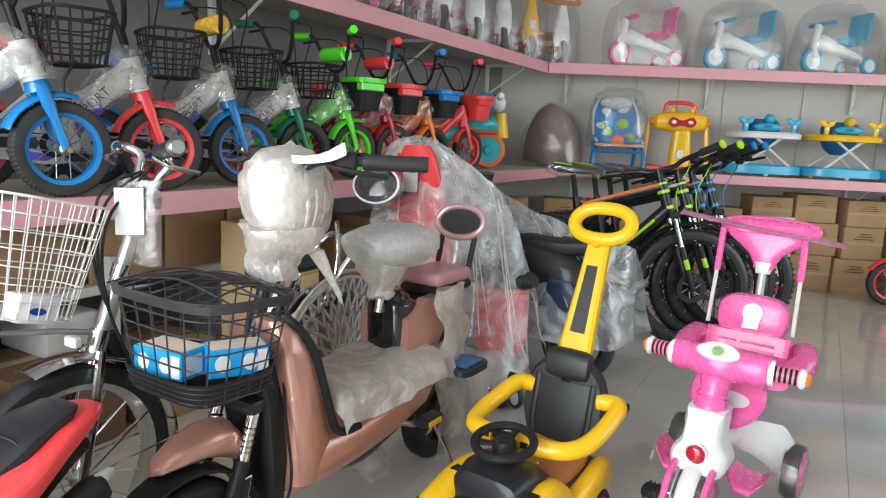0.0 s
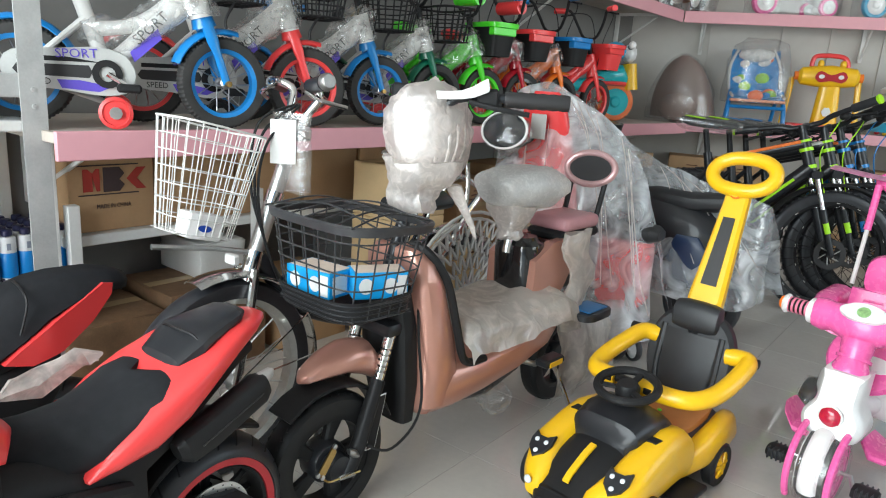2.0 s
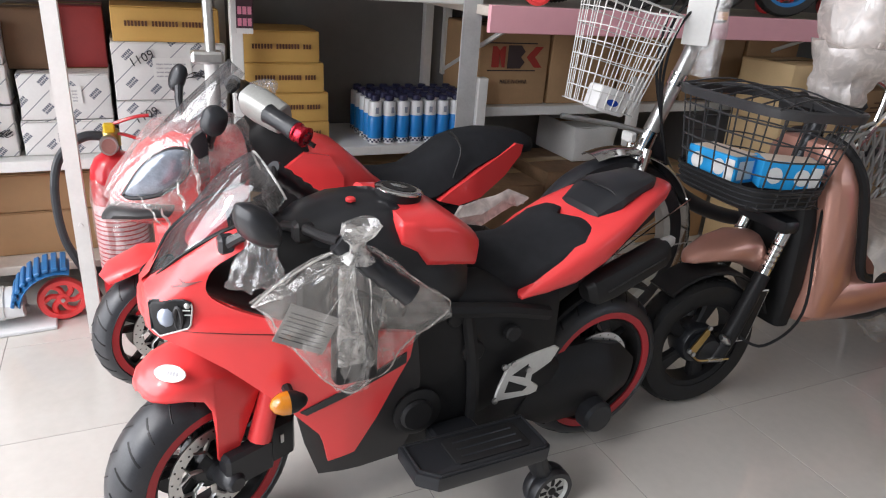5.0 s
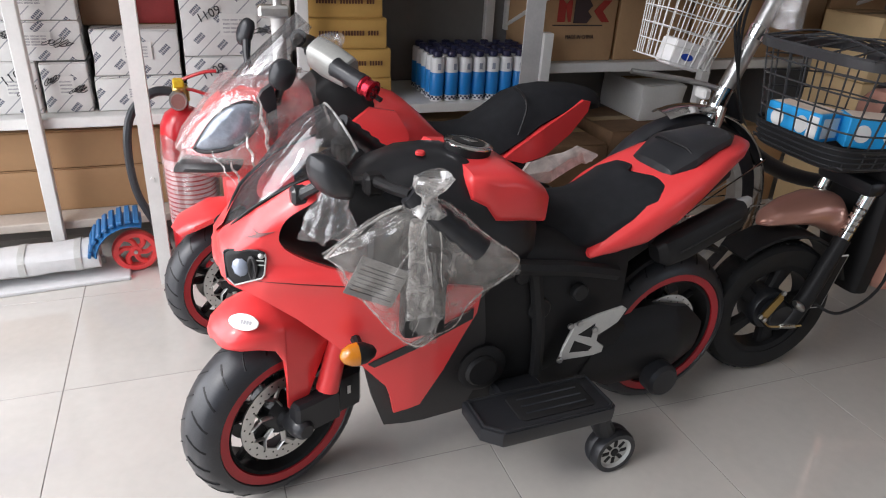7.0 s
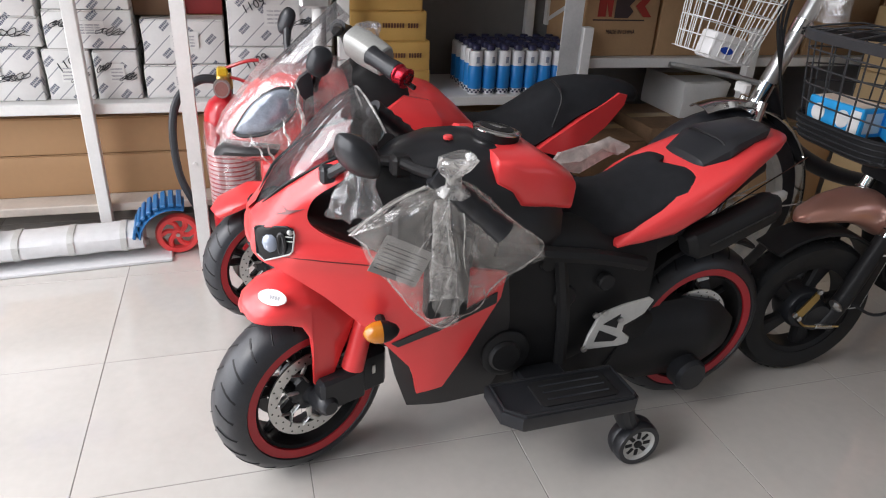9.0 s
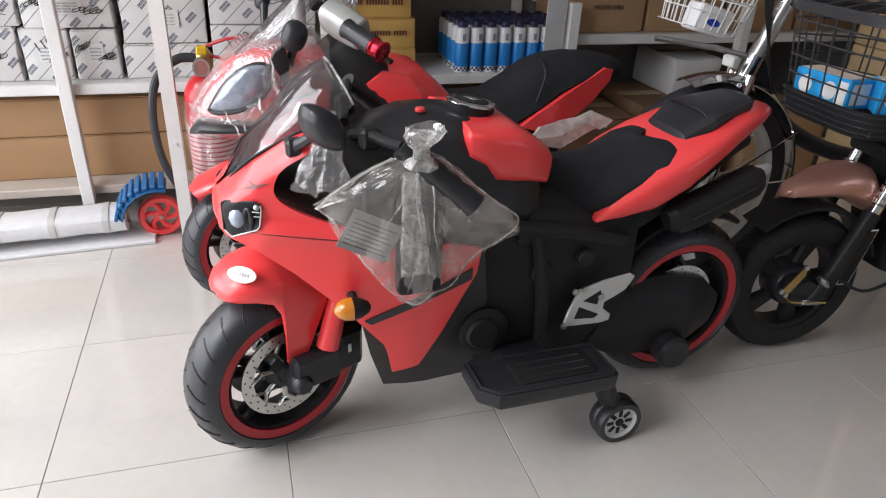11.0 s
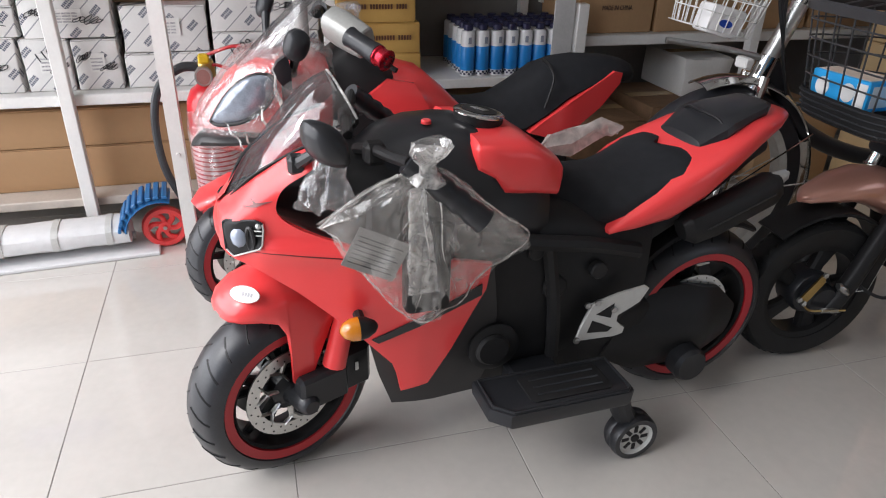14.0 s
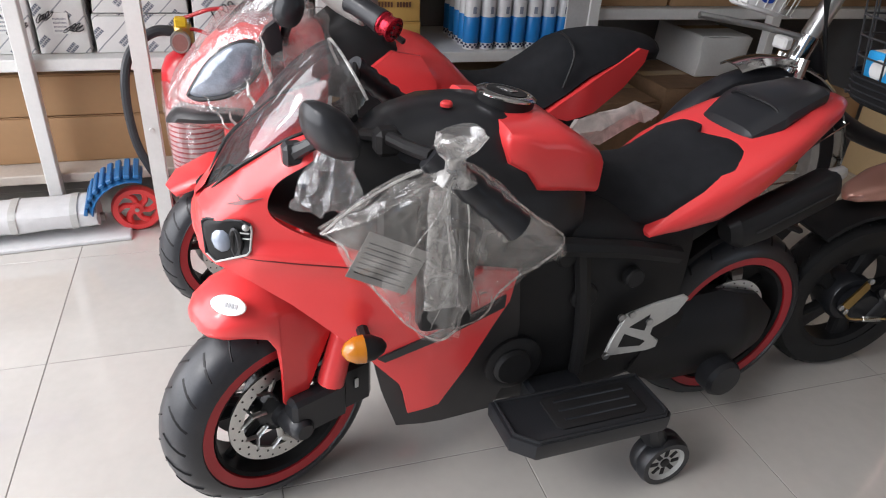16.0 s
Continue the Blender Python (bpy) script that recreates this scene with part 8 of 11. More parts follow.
    loop = [(0.09 * math.copysign(abs(math.cos(a)) ** 0.8, math.cos(a)), 0.71 + 0.03 * math.sin(a), 0.826 + 0.044 * math.sin(a)) for a in np.linspace(0, 2 * math.pi, 40, endpoint=False)]
    part("grip_loop", tube(B(), loop, 0.0205, 12, closed=True), YELLOW, hd, "yellow oval grip loop")
    part("badge", lathe(B(), [(0, 0.006), (0.012, 0.006), (0.016, 0.003), (0.016, -0.004), (0, -0.004)], Matrix.Translation((0, 0.676, 0.773)) @ pose(0, 0, 0, 68, 0, 0), 24), ORANGE, hd, "round orange badge")
    part("badge_ring", lathe(B(), [(0.009, 0.008), (0.013, 0.008), (0.013, 0.006), (0.009, 0.006)], Matrix.Translation((0, 0.676, 0.773)) @ pose(0, 0, 0, 68, 0, 0), 24, closed=True), YELLOW, hd)
    for sg, p in ((-1, [(-0.105, 0.535, 0.34), (-0.14, 0.51, 0.345), (-0.162, 0.44, 0.32), (-0.172, 0.36, 0.295), (-0.16, 0.3, 0.28), (-0.125, 0.285, 0.277), (-0.085, 0.285, 0.277)]), (1, [(0.105, 0.535, 0.34), (0.165, 0.53, 0.345), (0.17, 0.46, 0.32), (0.155, 0.37, 0.29), (0.12, 0.31, 0.278), (0.06, 0.285, 0.277), (-0.01, 0.283, 0.277)])):
        g = part("guard_arm", tube(B(), smooth(p, 5), 0.0245, 12), YELLOW, t, "yellow safety guard arm")
        part("pivot", tube(B(), [(sg * 0.1, 0.538, 0.34), (sg * 0.19, 0.538, 0.343)], 0.014, 12), BLACK, g)
        x = -0.1 if sg < 0 else 0.02
        part("release_button", box(B(), (x - 0.012, 0.258, 0.27), (x + 0.012, 0.265, 0.288), 0.002), BLACK, g)
    part("guard_link", tube(B(), [(-0.09, 0.285, 0.277), (0.0, 0.284, 0.277)], 0.0125, 10), BLACK, t, "black guard link")
    return t


push_car(pose(0.362, 1.526, 0, 0, 0, -6.5))


# ---- pink tricycle ----
STICKER = mat("printed_sticker", (0.72, 0.72, 0.74), 0.35, vary=0.3, size=0.02)


def pink_trike(m):
    t = thing("tricycle", "pink and white plastic tricycle with striped grips and a push handle", "tricycle", m)

    def wheel(x, y, R, w, lab):
        q = piece("wheel", t, Matrix.Translation((x, y, R)))
        part("tyre", lathe(B(), tyre_profile(R, w, 0.25, rim=R * 0.78), SIDE, 40, closed=True), BLACK, q)
        for sg in (-1, 1):
            part("disc", lathe(B(), [(0, sg * w * 0.62), (R * 0.25, sg * w * 0.6), (R * 0.35, sg * w * 0.42), (R * 0.7, sg * w * 0.4), (R * 0.84, sg * w * 0.52), (R * 0.86, sg * w * 0.3), (0, sg * w * 0.2)], SIDE, 36), PINK if sg > 0 else WHITE_PLASTIC, q, lab)
        b = lathe(B(), [(0, w * 0.72), (R * 0.6, w * 0.7), (R * 1.03, w * 0.5), (R * 1.05, 0), (R * 1.03, -w * 0.5), (R * 0.6, -w * 0.7), (0, -w * 0.72)], SIDE, 26)
        part("film_wrap", crumple(b, 0.006, 0.03, x), CLEAR, q, "clear film round the wheel")
        return q
    wheel(0, 0, 0.105, 0.075, "pink wheel disc")
    wheel(-0.175, 0.44, 0.085, 0.05, "pink wheel disc")
    wheel(0.175, 0.44, 0.085, 0.05, "pink wheel disc")
    part("front_mudguard", arc_guard(0.116, 0, 0.105, 205, 60, 0.024, 16), WHITE_PLASTIC, t, "white front mudguard")
    for sg in (-1, 1):
        part("mudguard_edge", tube(B(), [(sg * 0.05, 0.114 * math.cos(a), 0.105 + 0.114 * math.sin(a)) for a in np.linspace(radians(220), radians(70), 14)], 0.009, 8), PINK, t, "pink mudguard edge")
        part("crank", tube(B(), [(sg * 0.04, 0, 0.105), (sg * 0.07, 0, 0.105), (sg * 0.085, -0.02 * sg, 0.085)], 0.006, 8), STEEL, t)
        p = part("pedal", loft(B(), [oval((sg * x, -0.02 * sg, 0.083), (0, 0.03 * k, 0), (0, 0, 0.018 * k), 12, 3) for x, k in ((0.085, 0.8), (0.095, 1), (0.135, 1), (0.143, 0.8))]), BLACK, t, "black ribbed pedal")
        for i in range(4):
            part("rib", box(B(), (sg * (0.095 + i * 0.012), -0.02 * sg - 0.032, 0.066), (sg * (0.1 + i * 0.012), -0.02 * sg + 0.032, 0.1), 0.002), RUBBER, p)
    # fork cover: a white shield with a red lamp
    sh = [(-0.045, 0), (-0.07, 0.02), (-0.075, 0.055), (-0.052, 0.095), (-0.05, 0.165), (-0.042, 0.178), (0.042, 0.178), (0.05, 0.165), (0.052, 0.095), (0.075, 0.055), (0.07, 0.02), (0.045, 0)]
    pts = smooth([(x, z, 0) for x, z in sh], 3, closed=True)
    q = part("fork_cover", loft(B(), [[Vector((p.x * k, d + 0.035 + 0.25 * p.y, 0.185 + 0.09 + (p.y - 0.09) * k)) for p in pts] for k, d in ((0.8, -0.062), (0.95, -0.05), (1, -0.03), (1, 0.035), (0.9, 0.05))]), WHITE_PLASTIC, t, "white plastic fork cover")
    part("lamp", ball(B(), (0, -0.022, 0.252), 0.027, sy=0.4), mat("red_lamp_lens", (0.45, 0.01, 0.04), 0.1, vary=0.25, size=0.012, coat=0.6), q, "round dark red lamp")
    part("lamp_ring", tube(B(), [(0.028 * math.cos(a), -0.02, 0.252 + 0.028 * math.sin(a)) for a in np.linspace(0, 2 * math.pi, 24, endpoint=False)], 0.003, 6, closed=True), WHITE_PLASTIC, q)
    part("steering_neck", tube(B(), smooth([(0, 0.07, 0.35), (0, 0.088, 0.4), (0, 0.1, 0.44)], 3), [0.045, 0.037, 0.04, 0.045], 18), PINK, t, "pink steering neck")
    part("neck_ring", tube(B(), [(0, 0.083, 0.385), (0, 0.086, 0.392)], 0.043, 18), PINK, t)
    # handlebar
    hb = part("handlebar", loft(B(), [oval((x, 0.112 + 0.02 * abs(x) / 0.12, z), (0, 0.045 * k, -0.016 * k), (0, 0.014 * k, 0.048 * k), 18, 2.3) for x, z, k in ((-0.135, 0.475, 0.5), (-0.125, 0.475, 0.82), (-0.1, 0.475, 0.9), (-0.075, 0.477, 0.78), (-0.04, 0.474, 0.98), (0, 0.47, 1.1), (0.04, 0.474, 0.98), (0.075, 0.477, 0.78), (0.1, 0.475, 0.9), (0.125, 0.475, 0.82), (0.135, 0.475, 0.5))]), PINK, t, "glossy pink moulded handlebar")
    mm = Matrix.Translation((0, 0.088, 0.513)) @ pose(0, 0, 0, 42, 0, 0)
    eye = [(0.058 * math.copysign(abs(math.cos(a)) ** 1.2, math.cos(a)), 0.029 * math.sin(a)) for a in np.linspace(0, 2 * math.pi, 28, endpoint=False)]
    part("dial_plate", prism(B(), eye, 0.014, mm, 0.003), WHITE_PLASTIC, hb, "white eye-shaped plate")
    part("dial", prism(B(), [(0.016 * math.cos(a), 0.016 * math.sin(a)) for a in np.linspace(0, 2 * math.pi, 20, endpoint=False)], 0.017, mm), mat("green_sticker", (0.3, 0.5, 0.2), 0.4, vary=0.5, size=0.01), hb, "round green sticker")
    for sg in (-1, 1):
        part("collar", tube(B(), [(sg * 0.122, 0.133, 0.475), (sg * 0.138, 0.135, 0.475)], 0.036, 18), WHITE_PLASTIC, hb)
        g = part("grip", tube(B(), [(sg * 0.138, 0.135, 0.475), (sg * 0.205, 0.142, 0.475)], 0.021, 16), BLACK, hb, "pink and black striped grip")
        for i in range(5):
            x = 0.144 + i * 0.0125
            part("stripe", tube(B(), [(sg * x, 0.1355 + i * 0.0013, 0.475), (sg * (x + 0.006), 0.136 + i * 0.0013, 0.475)], 0.0228, 16), mat("stripe_pink", (0.75, 0.2, 0.3), 0.4), g)
        part("grip_end", ball(B(), (sg * 0.206, 0.142, 0.475), 0.029, sx=0.5), WHITE_PLASTIC, hb)
        part("end_cap", ball(B(), (sg * 0.216, 0.143, 0.475), 0.021, sx=0.6), ORANGE, hb, "orange end cap")
    # pan: round pink seat front, white frame, foot plates
    mm = Matrix.Translation((0.0, 0.25, 0.345)) @ pose(0, 0, 0, 50, 0, 0)
    st = part("seat", lathe(B(), [(0, 0.018), (0.07, 0.02), (0.1, 0.014), (0.108, 0.0), (0.1, -0.014), (0, -0.02)], mm, 36), PINK, t, "round pink seat")
    part("seat_patch", prism(B(), [(0.055 * math.cos(a), 0.025 * math.sin(a) - 0.02) for a in np.linspace(0, 2 * math.pi, 24, endpoint=False)], 0.006, Matrix.Translation((0, 0, 0)) @ mm @ Matrix.Translation((0.015, 0, 0.019))), WHITE_PLASTIC, st, "white oval patch")
    part("frame", tube(B(), smooth([(0, 0.06, 0.3), (0, 0.14, 0.25), (0, 0.28, 0.21), (0, 0.44, 0.17)], 5), 0.05, 14, flat=0.75), WHITE_PLASTIC, t, "white moulded frame")
    for sg in (-1, 1):
        part("rear_arm", loft(B(), [oval((sg * x, y, z), (0.035, 0.02 * sg, 0), (0, 0, h), 14, 2.6) for x, y, z, h in ((0.02, 0.26, 0.225, 0.04), (0.08, 0.33, 0.205, 0.055), (0.125, 0.39, 0.17, 0.07), (0.14, 0.44, 0.125, 0.065), (0.135, 0.5, 0.09, 0.035))]), WHITE_PLASTIC, t, "white rear arm")
        part("foot_plate", loft(B(), [oval((sg * x, 0.19, z), (0.002, 0.075 * k, 0.0), (0.006 * sg, 0, 0.014), 14, 3) for x, z, k in ((0.05, 0.15, 0.6), (0.08, 0.12, 1), (0.12, 0.12, 1), (0.15, 0.155, 0.8), (0.155, 0.17, 0.6))]), PINK, t, "pink foot plate")
        part("armrest", loft(B(), [oval((sg * (0.155 + 0.02 * math.sin(s * 3)), 0.47 - 0.17 * s, 0.46 - 0.03 * s), (0.034, 0, 0), (0, 0.006, 0.036 * k), 14, 2.8) for s, k in ((0, 0.7), (0.1, 1), (0.5, 0.9), (0.9, 1.0), (1.0, 0.7))]), PINK, t, "pink armrest")
        part("canopy_post", tube(B(), [(sg * 0.128 - 0.01, 0.47, 0.5), (sg * 0.125 - 0.01, 0.5, 0.68)], 0.0065, 10), WHITE, t, "white canopy post")
        part("post_sleeve", tube(B(), [(sg * 0.125 - 0.01, 0.5, 0.67), (sg * 0.122 - 0.01, 0.515, 0.81)], 0.0105, 10), PINK, t, "pink post sleeve")
    part("seat_tray", loft(B(), [oval((0, y, z), (0.15, 0, 0), (0, 0.01, 0.03), 22, 4) for y, z in ((0.31, 0.4), (0.33, 0.415), (0.42, 0.42), (0.5, 0.44))]), PINK, t, "pink seat tray")
    part("tray_front", loft(B(), [oval((0, 0.405 + 0.025 * (z - 0.42) / 0.08, z), (0.125, 0, 0), (0, 0.014, 0), 22, 4) for z in np.linspace(0.41, 0.5, 5)]), PINK, t, "pink ribbed tray front")
    for x in (-0.06, 0.005, 0.05):
        part("slot_ridge", tube(B(), [(x - 0.025, 0.405, 0.452), (x - 0.02, 0.408, 0.472), (x + 0.03, 0.408, 0.472), (x + 0.034, 0.404, 0.452)], 0.004, 6, closed=True), PINK, t)
    bk = part("backrest", loft(B(), [oval((0, y, 0.545), (w, 0, 0), (0, 0.012, h), 24, 3.2) for y, w, h in ((0.435, 0.085, 0.05), (0.442, 0.1, 0.064), (0.465, 0.106, 0.068), (0.49, 0.1, 0.064))]), PINK, t, "pink moulded backrest")
    mm = Matrix.Translation((0.005, 0.43, 0.563)) @ pose(0, 0, 0, 80, 0, 0)
    part("sticker", prism(B(), [(0.03 * math.cos(a), 0.03 * math.sin(a)) for a in np.linspace(0, 2 * math.pi, 24, endpoint=False)], 0.006, mm), STICKER, bk, "round printed sticker")
    part("sticker_patch", prism(B(), [(-0.026, -0.052), (0.02, -0.05), (0.024, -0.02), (-0.024, -0.02)], 0.004, mm @ Matrix.Translation((0, 0, -0.001))), WHITE_PLASTIC, bk, "white label patch")
    part("push_post", tube(B(), [(0, 0.5, 0.5), (0, 0.53, 0.72)], 0.0125, 12), SILVER_PLASTIC, t, "silver push post")
    part("post_collar", tube(B(), [(0, 0.524, 0.675), (0, 0.53, 0.71)], [0.022, 0.031], 16), WHITE_PLASTIC, t, "white collar")
    ph = part("push_handle", loft(B(), [oval((0, 0.53 + (z - 0.7) * 0.15, z), (w, 0, 0), (0, d, 0), 20, 2.4) for z, w, d in ((0.69, 0.03, 0.022), (0.71, 0.036, 0.024), (0.735, 0.05, 0.025), (0.76, 0.08, 0.024), (0.785, 0.116, 0.021), (0.806, 0.138, 0.02), (0.818, 0.135, 0.03), (0.832, 0.126, 0.034), (0.843, 0.11, 0.026), (0.846, 0.08, 0.016))]), PINK, t, "pink push handle neck")
    part("handle_loop", tube(B(), smooth([(-0.085, 0.54, 0.808), (-0.13, 0.546, 0.811), (-0.128, 0.56, 0.828), (-0.06, 0.568, 0.838), (0.06, 0.568, 0.838), (0.128, 0.56, 0.828), (0.13, 0.546, 0.811), (0.085, 0.54, 0.808)], 5, closed=True), 0.016, 10, closed=True), PINK, ph, "pink grip loop")
    part("canopy_bar", crumple(loft(B(), [oval((x, 0.515 + 0.03 * x, 0.823 - 0.11 * (x + 0.05)), (0, 0.026, 0.004), (0, 0, 0.004), 12) for x in np.linspace(-0.27, 0.22, 12)]), 0.002, 0.03), mat("folded_canopy_cloth", (0.5, 0.2, 0.32), 0.35, vary=0.35, size=0.02), t, "folded canopy edge in film")
    return t


pink_trike(pose(0.80, 2.08, 0, 0, 0, -8))


# ---- mountain bikes ----
def mtb(m, frame_mat, stripe, green, steer, lab):
    t = thing("mountain_bicycle", lab, "bicycle", m, "row of mountain bicycles")
    R = 0.29
    f = Matrix.Translation((0, -0.2, 0.62)) @ pose(0, 0, 0, 0, 0, steer) @ Matrix.Translation((0, 0.2, -0.62))

    def fp(name, b, mt, parent=None, lb=""):
        for v in b.verts:
            v.co = f @ v.co
        return part(name, b, mt, parent or t, lb)

    def big_wheel(mm):
        q = piece("wheel", t, mm)
        part("tyre", lathe(B(), tyre_profile(R, 0.052, 0.4, rim=R - 0.05), SIDE, 64, closed=True), RUBBER, q, "knobbly black tyre")
        b = B()
        for i in range(60):
            a = 2 * math.pi * i / 60
            for sg in (-1, 1):
                box(b, (sg * 0.012 - 0.008, -0.006, -0.003), (sg * 0.012 + 0.008, 0.006, 0.0025), m=Matrix.Rotation(a, 4, "X") @ Matrix.Translation((0, 0, R)))
        tagged(part("tread", b, RUBBER, q), kind="stuff")
        part("rim", lathe(B(), [(R - 0.049, 0.014), (R - 0.066, 0.01), (R - 0.066, -0.01), (R - 0.049, -0.014)], SIDE, 56, closed=True), BLACK, q)
        for i in range(16):
            part("rim_mark", box(B(), (-0.0145, -0.007, -0.0015), (0.0145, 0.007, 0.0015), m=Matrix.Rotation(2 * math.pi * i / 16, 4, "X") @ Matrix.Translation((0, 0, R - 0.056))), CHROME, q)
        part("hub", tube(B(), [(-0.045, 0, 0), (0.045, 0, 0)], 0.017, 12), BLACK, q)
        b = lathe(B(), [(0.045, 0.03), (0.07, 0.03), (0.07, 0.033), (0.045, 0.033)], SIDE, 30, closed=True)
        part("brake_disc", b, GREYTRIM, q, "dark brake disc")
        for i in range(6):
            a = math.pi * i / 3
            part("disc_arm", tube(B(), [(0.031, 0.015 * math.cos(a), 0.015 * math.sin(a)), (0.031, 0.05 * math.cos(a + 0.5), 0.05 * math.sin(a + 0.5))], 0.003, 5), STEEL, q)
        for i in range(24):
            a, sg = 2 * math.pi * i / 24, 1 if i % 2 else -1
            part("spoke", tube(B(), [(sg * 0.028, 0.016 * math.cos(a + 0.6 * sg), 0.016 * math.sin(a + 0.6 * sg)), (0, (R - 0.064) * math.cos(a), (R - 0.064) * math.sin(a))], 0.0014, 4), BLACK, q)
    big_wheel(f @ Matrix.Translation((0, 0, R)))
    big_wheel(Matrix.Translation((0, -0.86, R)))
    for sg in (-1, 1):
        fp("fork_lower", tube(B(), [(sg * 0.05, 0, R), (sg * 0.05, -0.075, 0.49)], [0.013, 0.017], 12), SATIN_BLACK, None, "black fork lower")
        fp("stanchion", tube(B(), [(sg * 0.05, -0.075, 0.49), (sg * 0.05, -0.125, 0.63)], 0.0125, 12), CHROME, None, "polished fork leg")
        fp("fork_decal", tube(B(), [(sg * 0.053, -0.034, 0.385), (sg * 0.053, -0.052, 0.43)], 0.0145, 12), green, None, "bright fork decal")
    fp("fork_crown", loft(B(), [oval((x, -0.13, 0.64), (0, 0.024, 0), (0, 0, 0.018), 12, 3) for x in (-0.07, -0.06, 0.06, 0.07)]), SATIN_BLACK)
    fp("front_mudguard", arc_guard(0.325, 0, R, 165, 55, 0.033, 14), BLACK, None, "black plastic front mudguard")
    hd = tube(B(), [(0, -0.14, 0.65), (0, -0.195, 0.8)], [0.026, 0.024], 14)
    part("head_tube", hd, frame_mat, t)
    for a, c in ((0.665, 0.68), (0.74, 0.755), (0.78, 0.79)):
        k = lambda z: (0, -0.14 - 0.055 * (z - 0.65) / 0.15, z)
        part("head_ring", tube(B(), [k(a), k(c)], 0.029, 14), green, t, "bright headset ring")
    k0, k1 = (0, -0.145, 0.67), (0, -0.185, 0.775)
    cr, st = (0, -0.5, 0.29), (0, -0.6, 0.69)
    part("down_tube", tube(B(), [k0, cr], [0.032, 0.027], 12), frame_mat, t)
    tt = part("top_tube", tube(B(), [k1, (0, -0.4, 0.7), (0, -0.585, 0.64)], [0.024, 0.021, 0.018], 12), frame_mat, t)
    for sg in (-1, 1):
        part("stripe", tube(B(), [(sg * 0.017, -0.2, 0.78), (sg * 0.014, -0.4, 0.713), (sg * 0.011, -0.56, 0.656)], 0.0085, 8), stripe, tt, "bright frame stripe")
        part("stripe", tube(B(), [(sg * 0.026, -0.2, 0.61), (sg * 0.022, -0.44, 0.36)], 0.0085, 8), green, tt, "bright frame stripe")
        part("seat_stay", tube(B(), [(sg * 0.015, -0.585, 0.6), (sg * 0.05, -0.86, R)], 0.009, 8), frame_mat, t)
        part("chain_stay", tube(B(), [(sg * 0.03, -0.5, 0.29), (sg * 0.05, -0.86, R)], 0.011, 8), frame_mat, t)
        part("crank", tube(B(), [(sg * 0.05, -0.5, 0.29), (sg * 0.06, -0.5 + sg * 0.06, 0.29 - sg * 0.09)], 0.009, 8), SATIN_BLACK, t)
        part("pedal", box(B(), (sg * 0.065, -0.535 + sg * 0.06, 0.28 - sg * 0.09), (sg * 0.14, -0.465 + sg * 0.06, 0.3 - sg * 0.09), 0.006), BLACK, t, "black flat pedal")
    part("seat_tube", tube(B(), [cr, st], 0.02, 12), frame_mat, t)
    part("seat_post", tube(B(), [st, (0, -0.625, 0.8)], 0.0135, 12), BLACK, t)
    part("chainring", lathe(B(), [(0.06, 0.05), (0.075, 0.05), (0.075, 0.055), (0.06, 0.055)], Matrix.Translation(cr) @ SIDE, 36, closed=True), SATIN_BLACK, t)
    part("kickstand", tube(B(), [(-0.05, -0.8, 0.27), (-0.12, -0.74, 0.01)], 0.008, 8), BLACK, t)
    sd = part("saddle", loft(B(), [oval((0, y, 0.825 + dz), (w, 0, 0), (0, 0, h), 16, 2.4) for y, w, h, dz in ((-0.48, 0.012, 0.01, 0), (-0.5, 0.022, 0.016, 0), (-0.57, 0.03, 0.02, 0), (-0.65, 0.052, 0.023, 0.004), (-0.71, 0.066, 0.024, 0.01), (-0.74, 0.05, 0.015, 0.014))]), SEAT, t, "black saddle in film")
    for sg in (-1, 1):
        part("saddle_flash", loft(B(), [oval((sg * x, y, 0.848 + dz), (0.012, 0, 0), (0, 0, 0.004), 8) for y, x, dz in ((-0.63, 0.03, 0.0), (-0.68, 0.042, 0.004), (-0.72, 0.04, 0.006))]), green, sd, "bright saddle panel")
    part("film_wrap", crumple(loft(B(), [oval((0, y, 0.82 + dz), (w, 0, 0), (0, 0, h), 18, 2.2) for y, w, h, dz in ((-0.46, 0.01, 0.01, 0), (-0.48, 0.03, 0.025, 0), (-0.57, 0.045, 0.035, -0.005), (-0.66, 0.07, 0.04, 0), (-0.74, 0.075, 0.035, 0.008), (-0.77, 0.03, 0.02, 0.01))]), 0.008, 0.035, m.translation.x), CLEAR, sd, "clear film over the saddle")
    ax = Vector((0, -0.055, 0.15)).normalized()
    f = f @ Matrix.Translation((0, -0.195, 0.8)) @ Matrix.Rotation(radians(58), 4, ax) @ Matrix.Translation((0, 0.195, -0.8))  # bars turned along the frame for storing
    fp("stem", tube(B(), [(0, -0.195, 0.8), (0, -0.21, 0.84), (0, -0.15, 0.865)], 0.018, 12), SATIN_BLACK, None, "black stem")
    bar = [(-0.3, -0.2, 0.9), (-0.12, -0.165, 0.885), (-0.06, -0.15, 0.868), (0.06, -0.15, 0.868), (0.12, -0.165, 0.885), (0.3, -0.2, 0.9)]
    hb = fp("handlebar", tube(B(), smooth(bar, 4), 0.012, 10), SATIN_BLACK, None, "black handlebar")
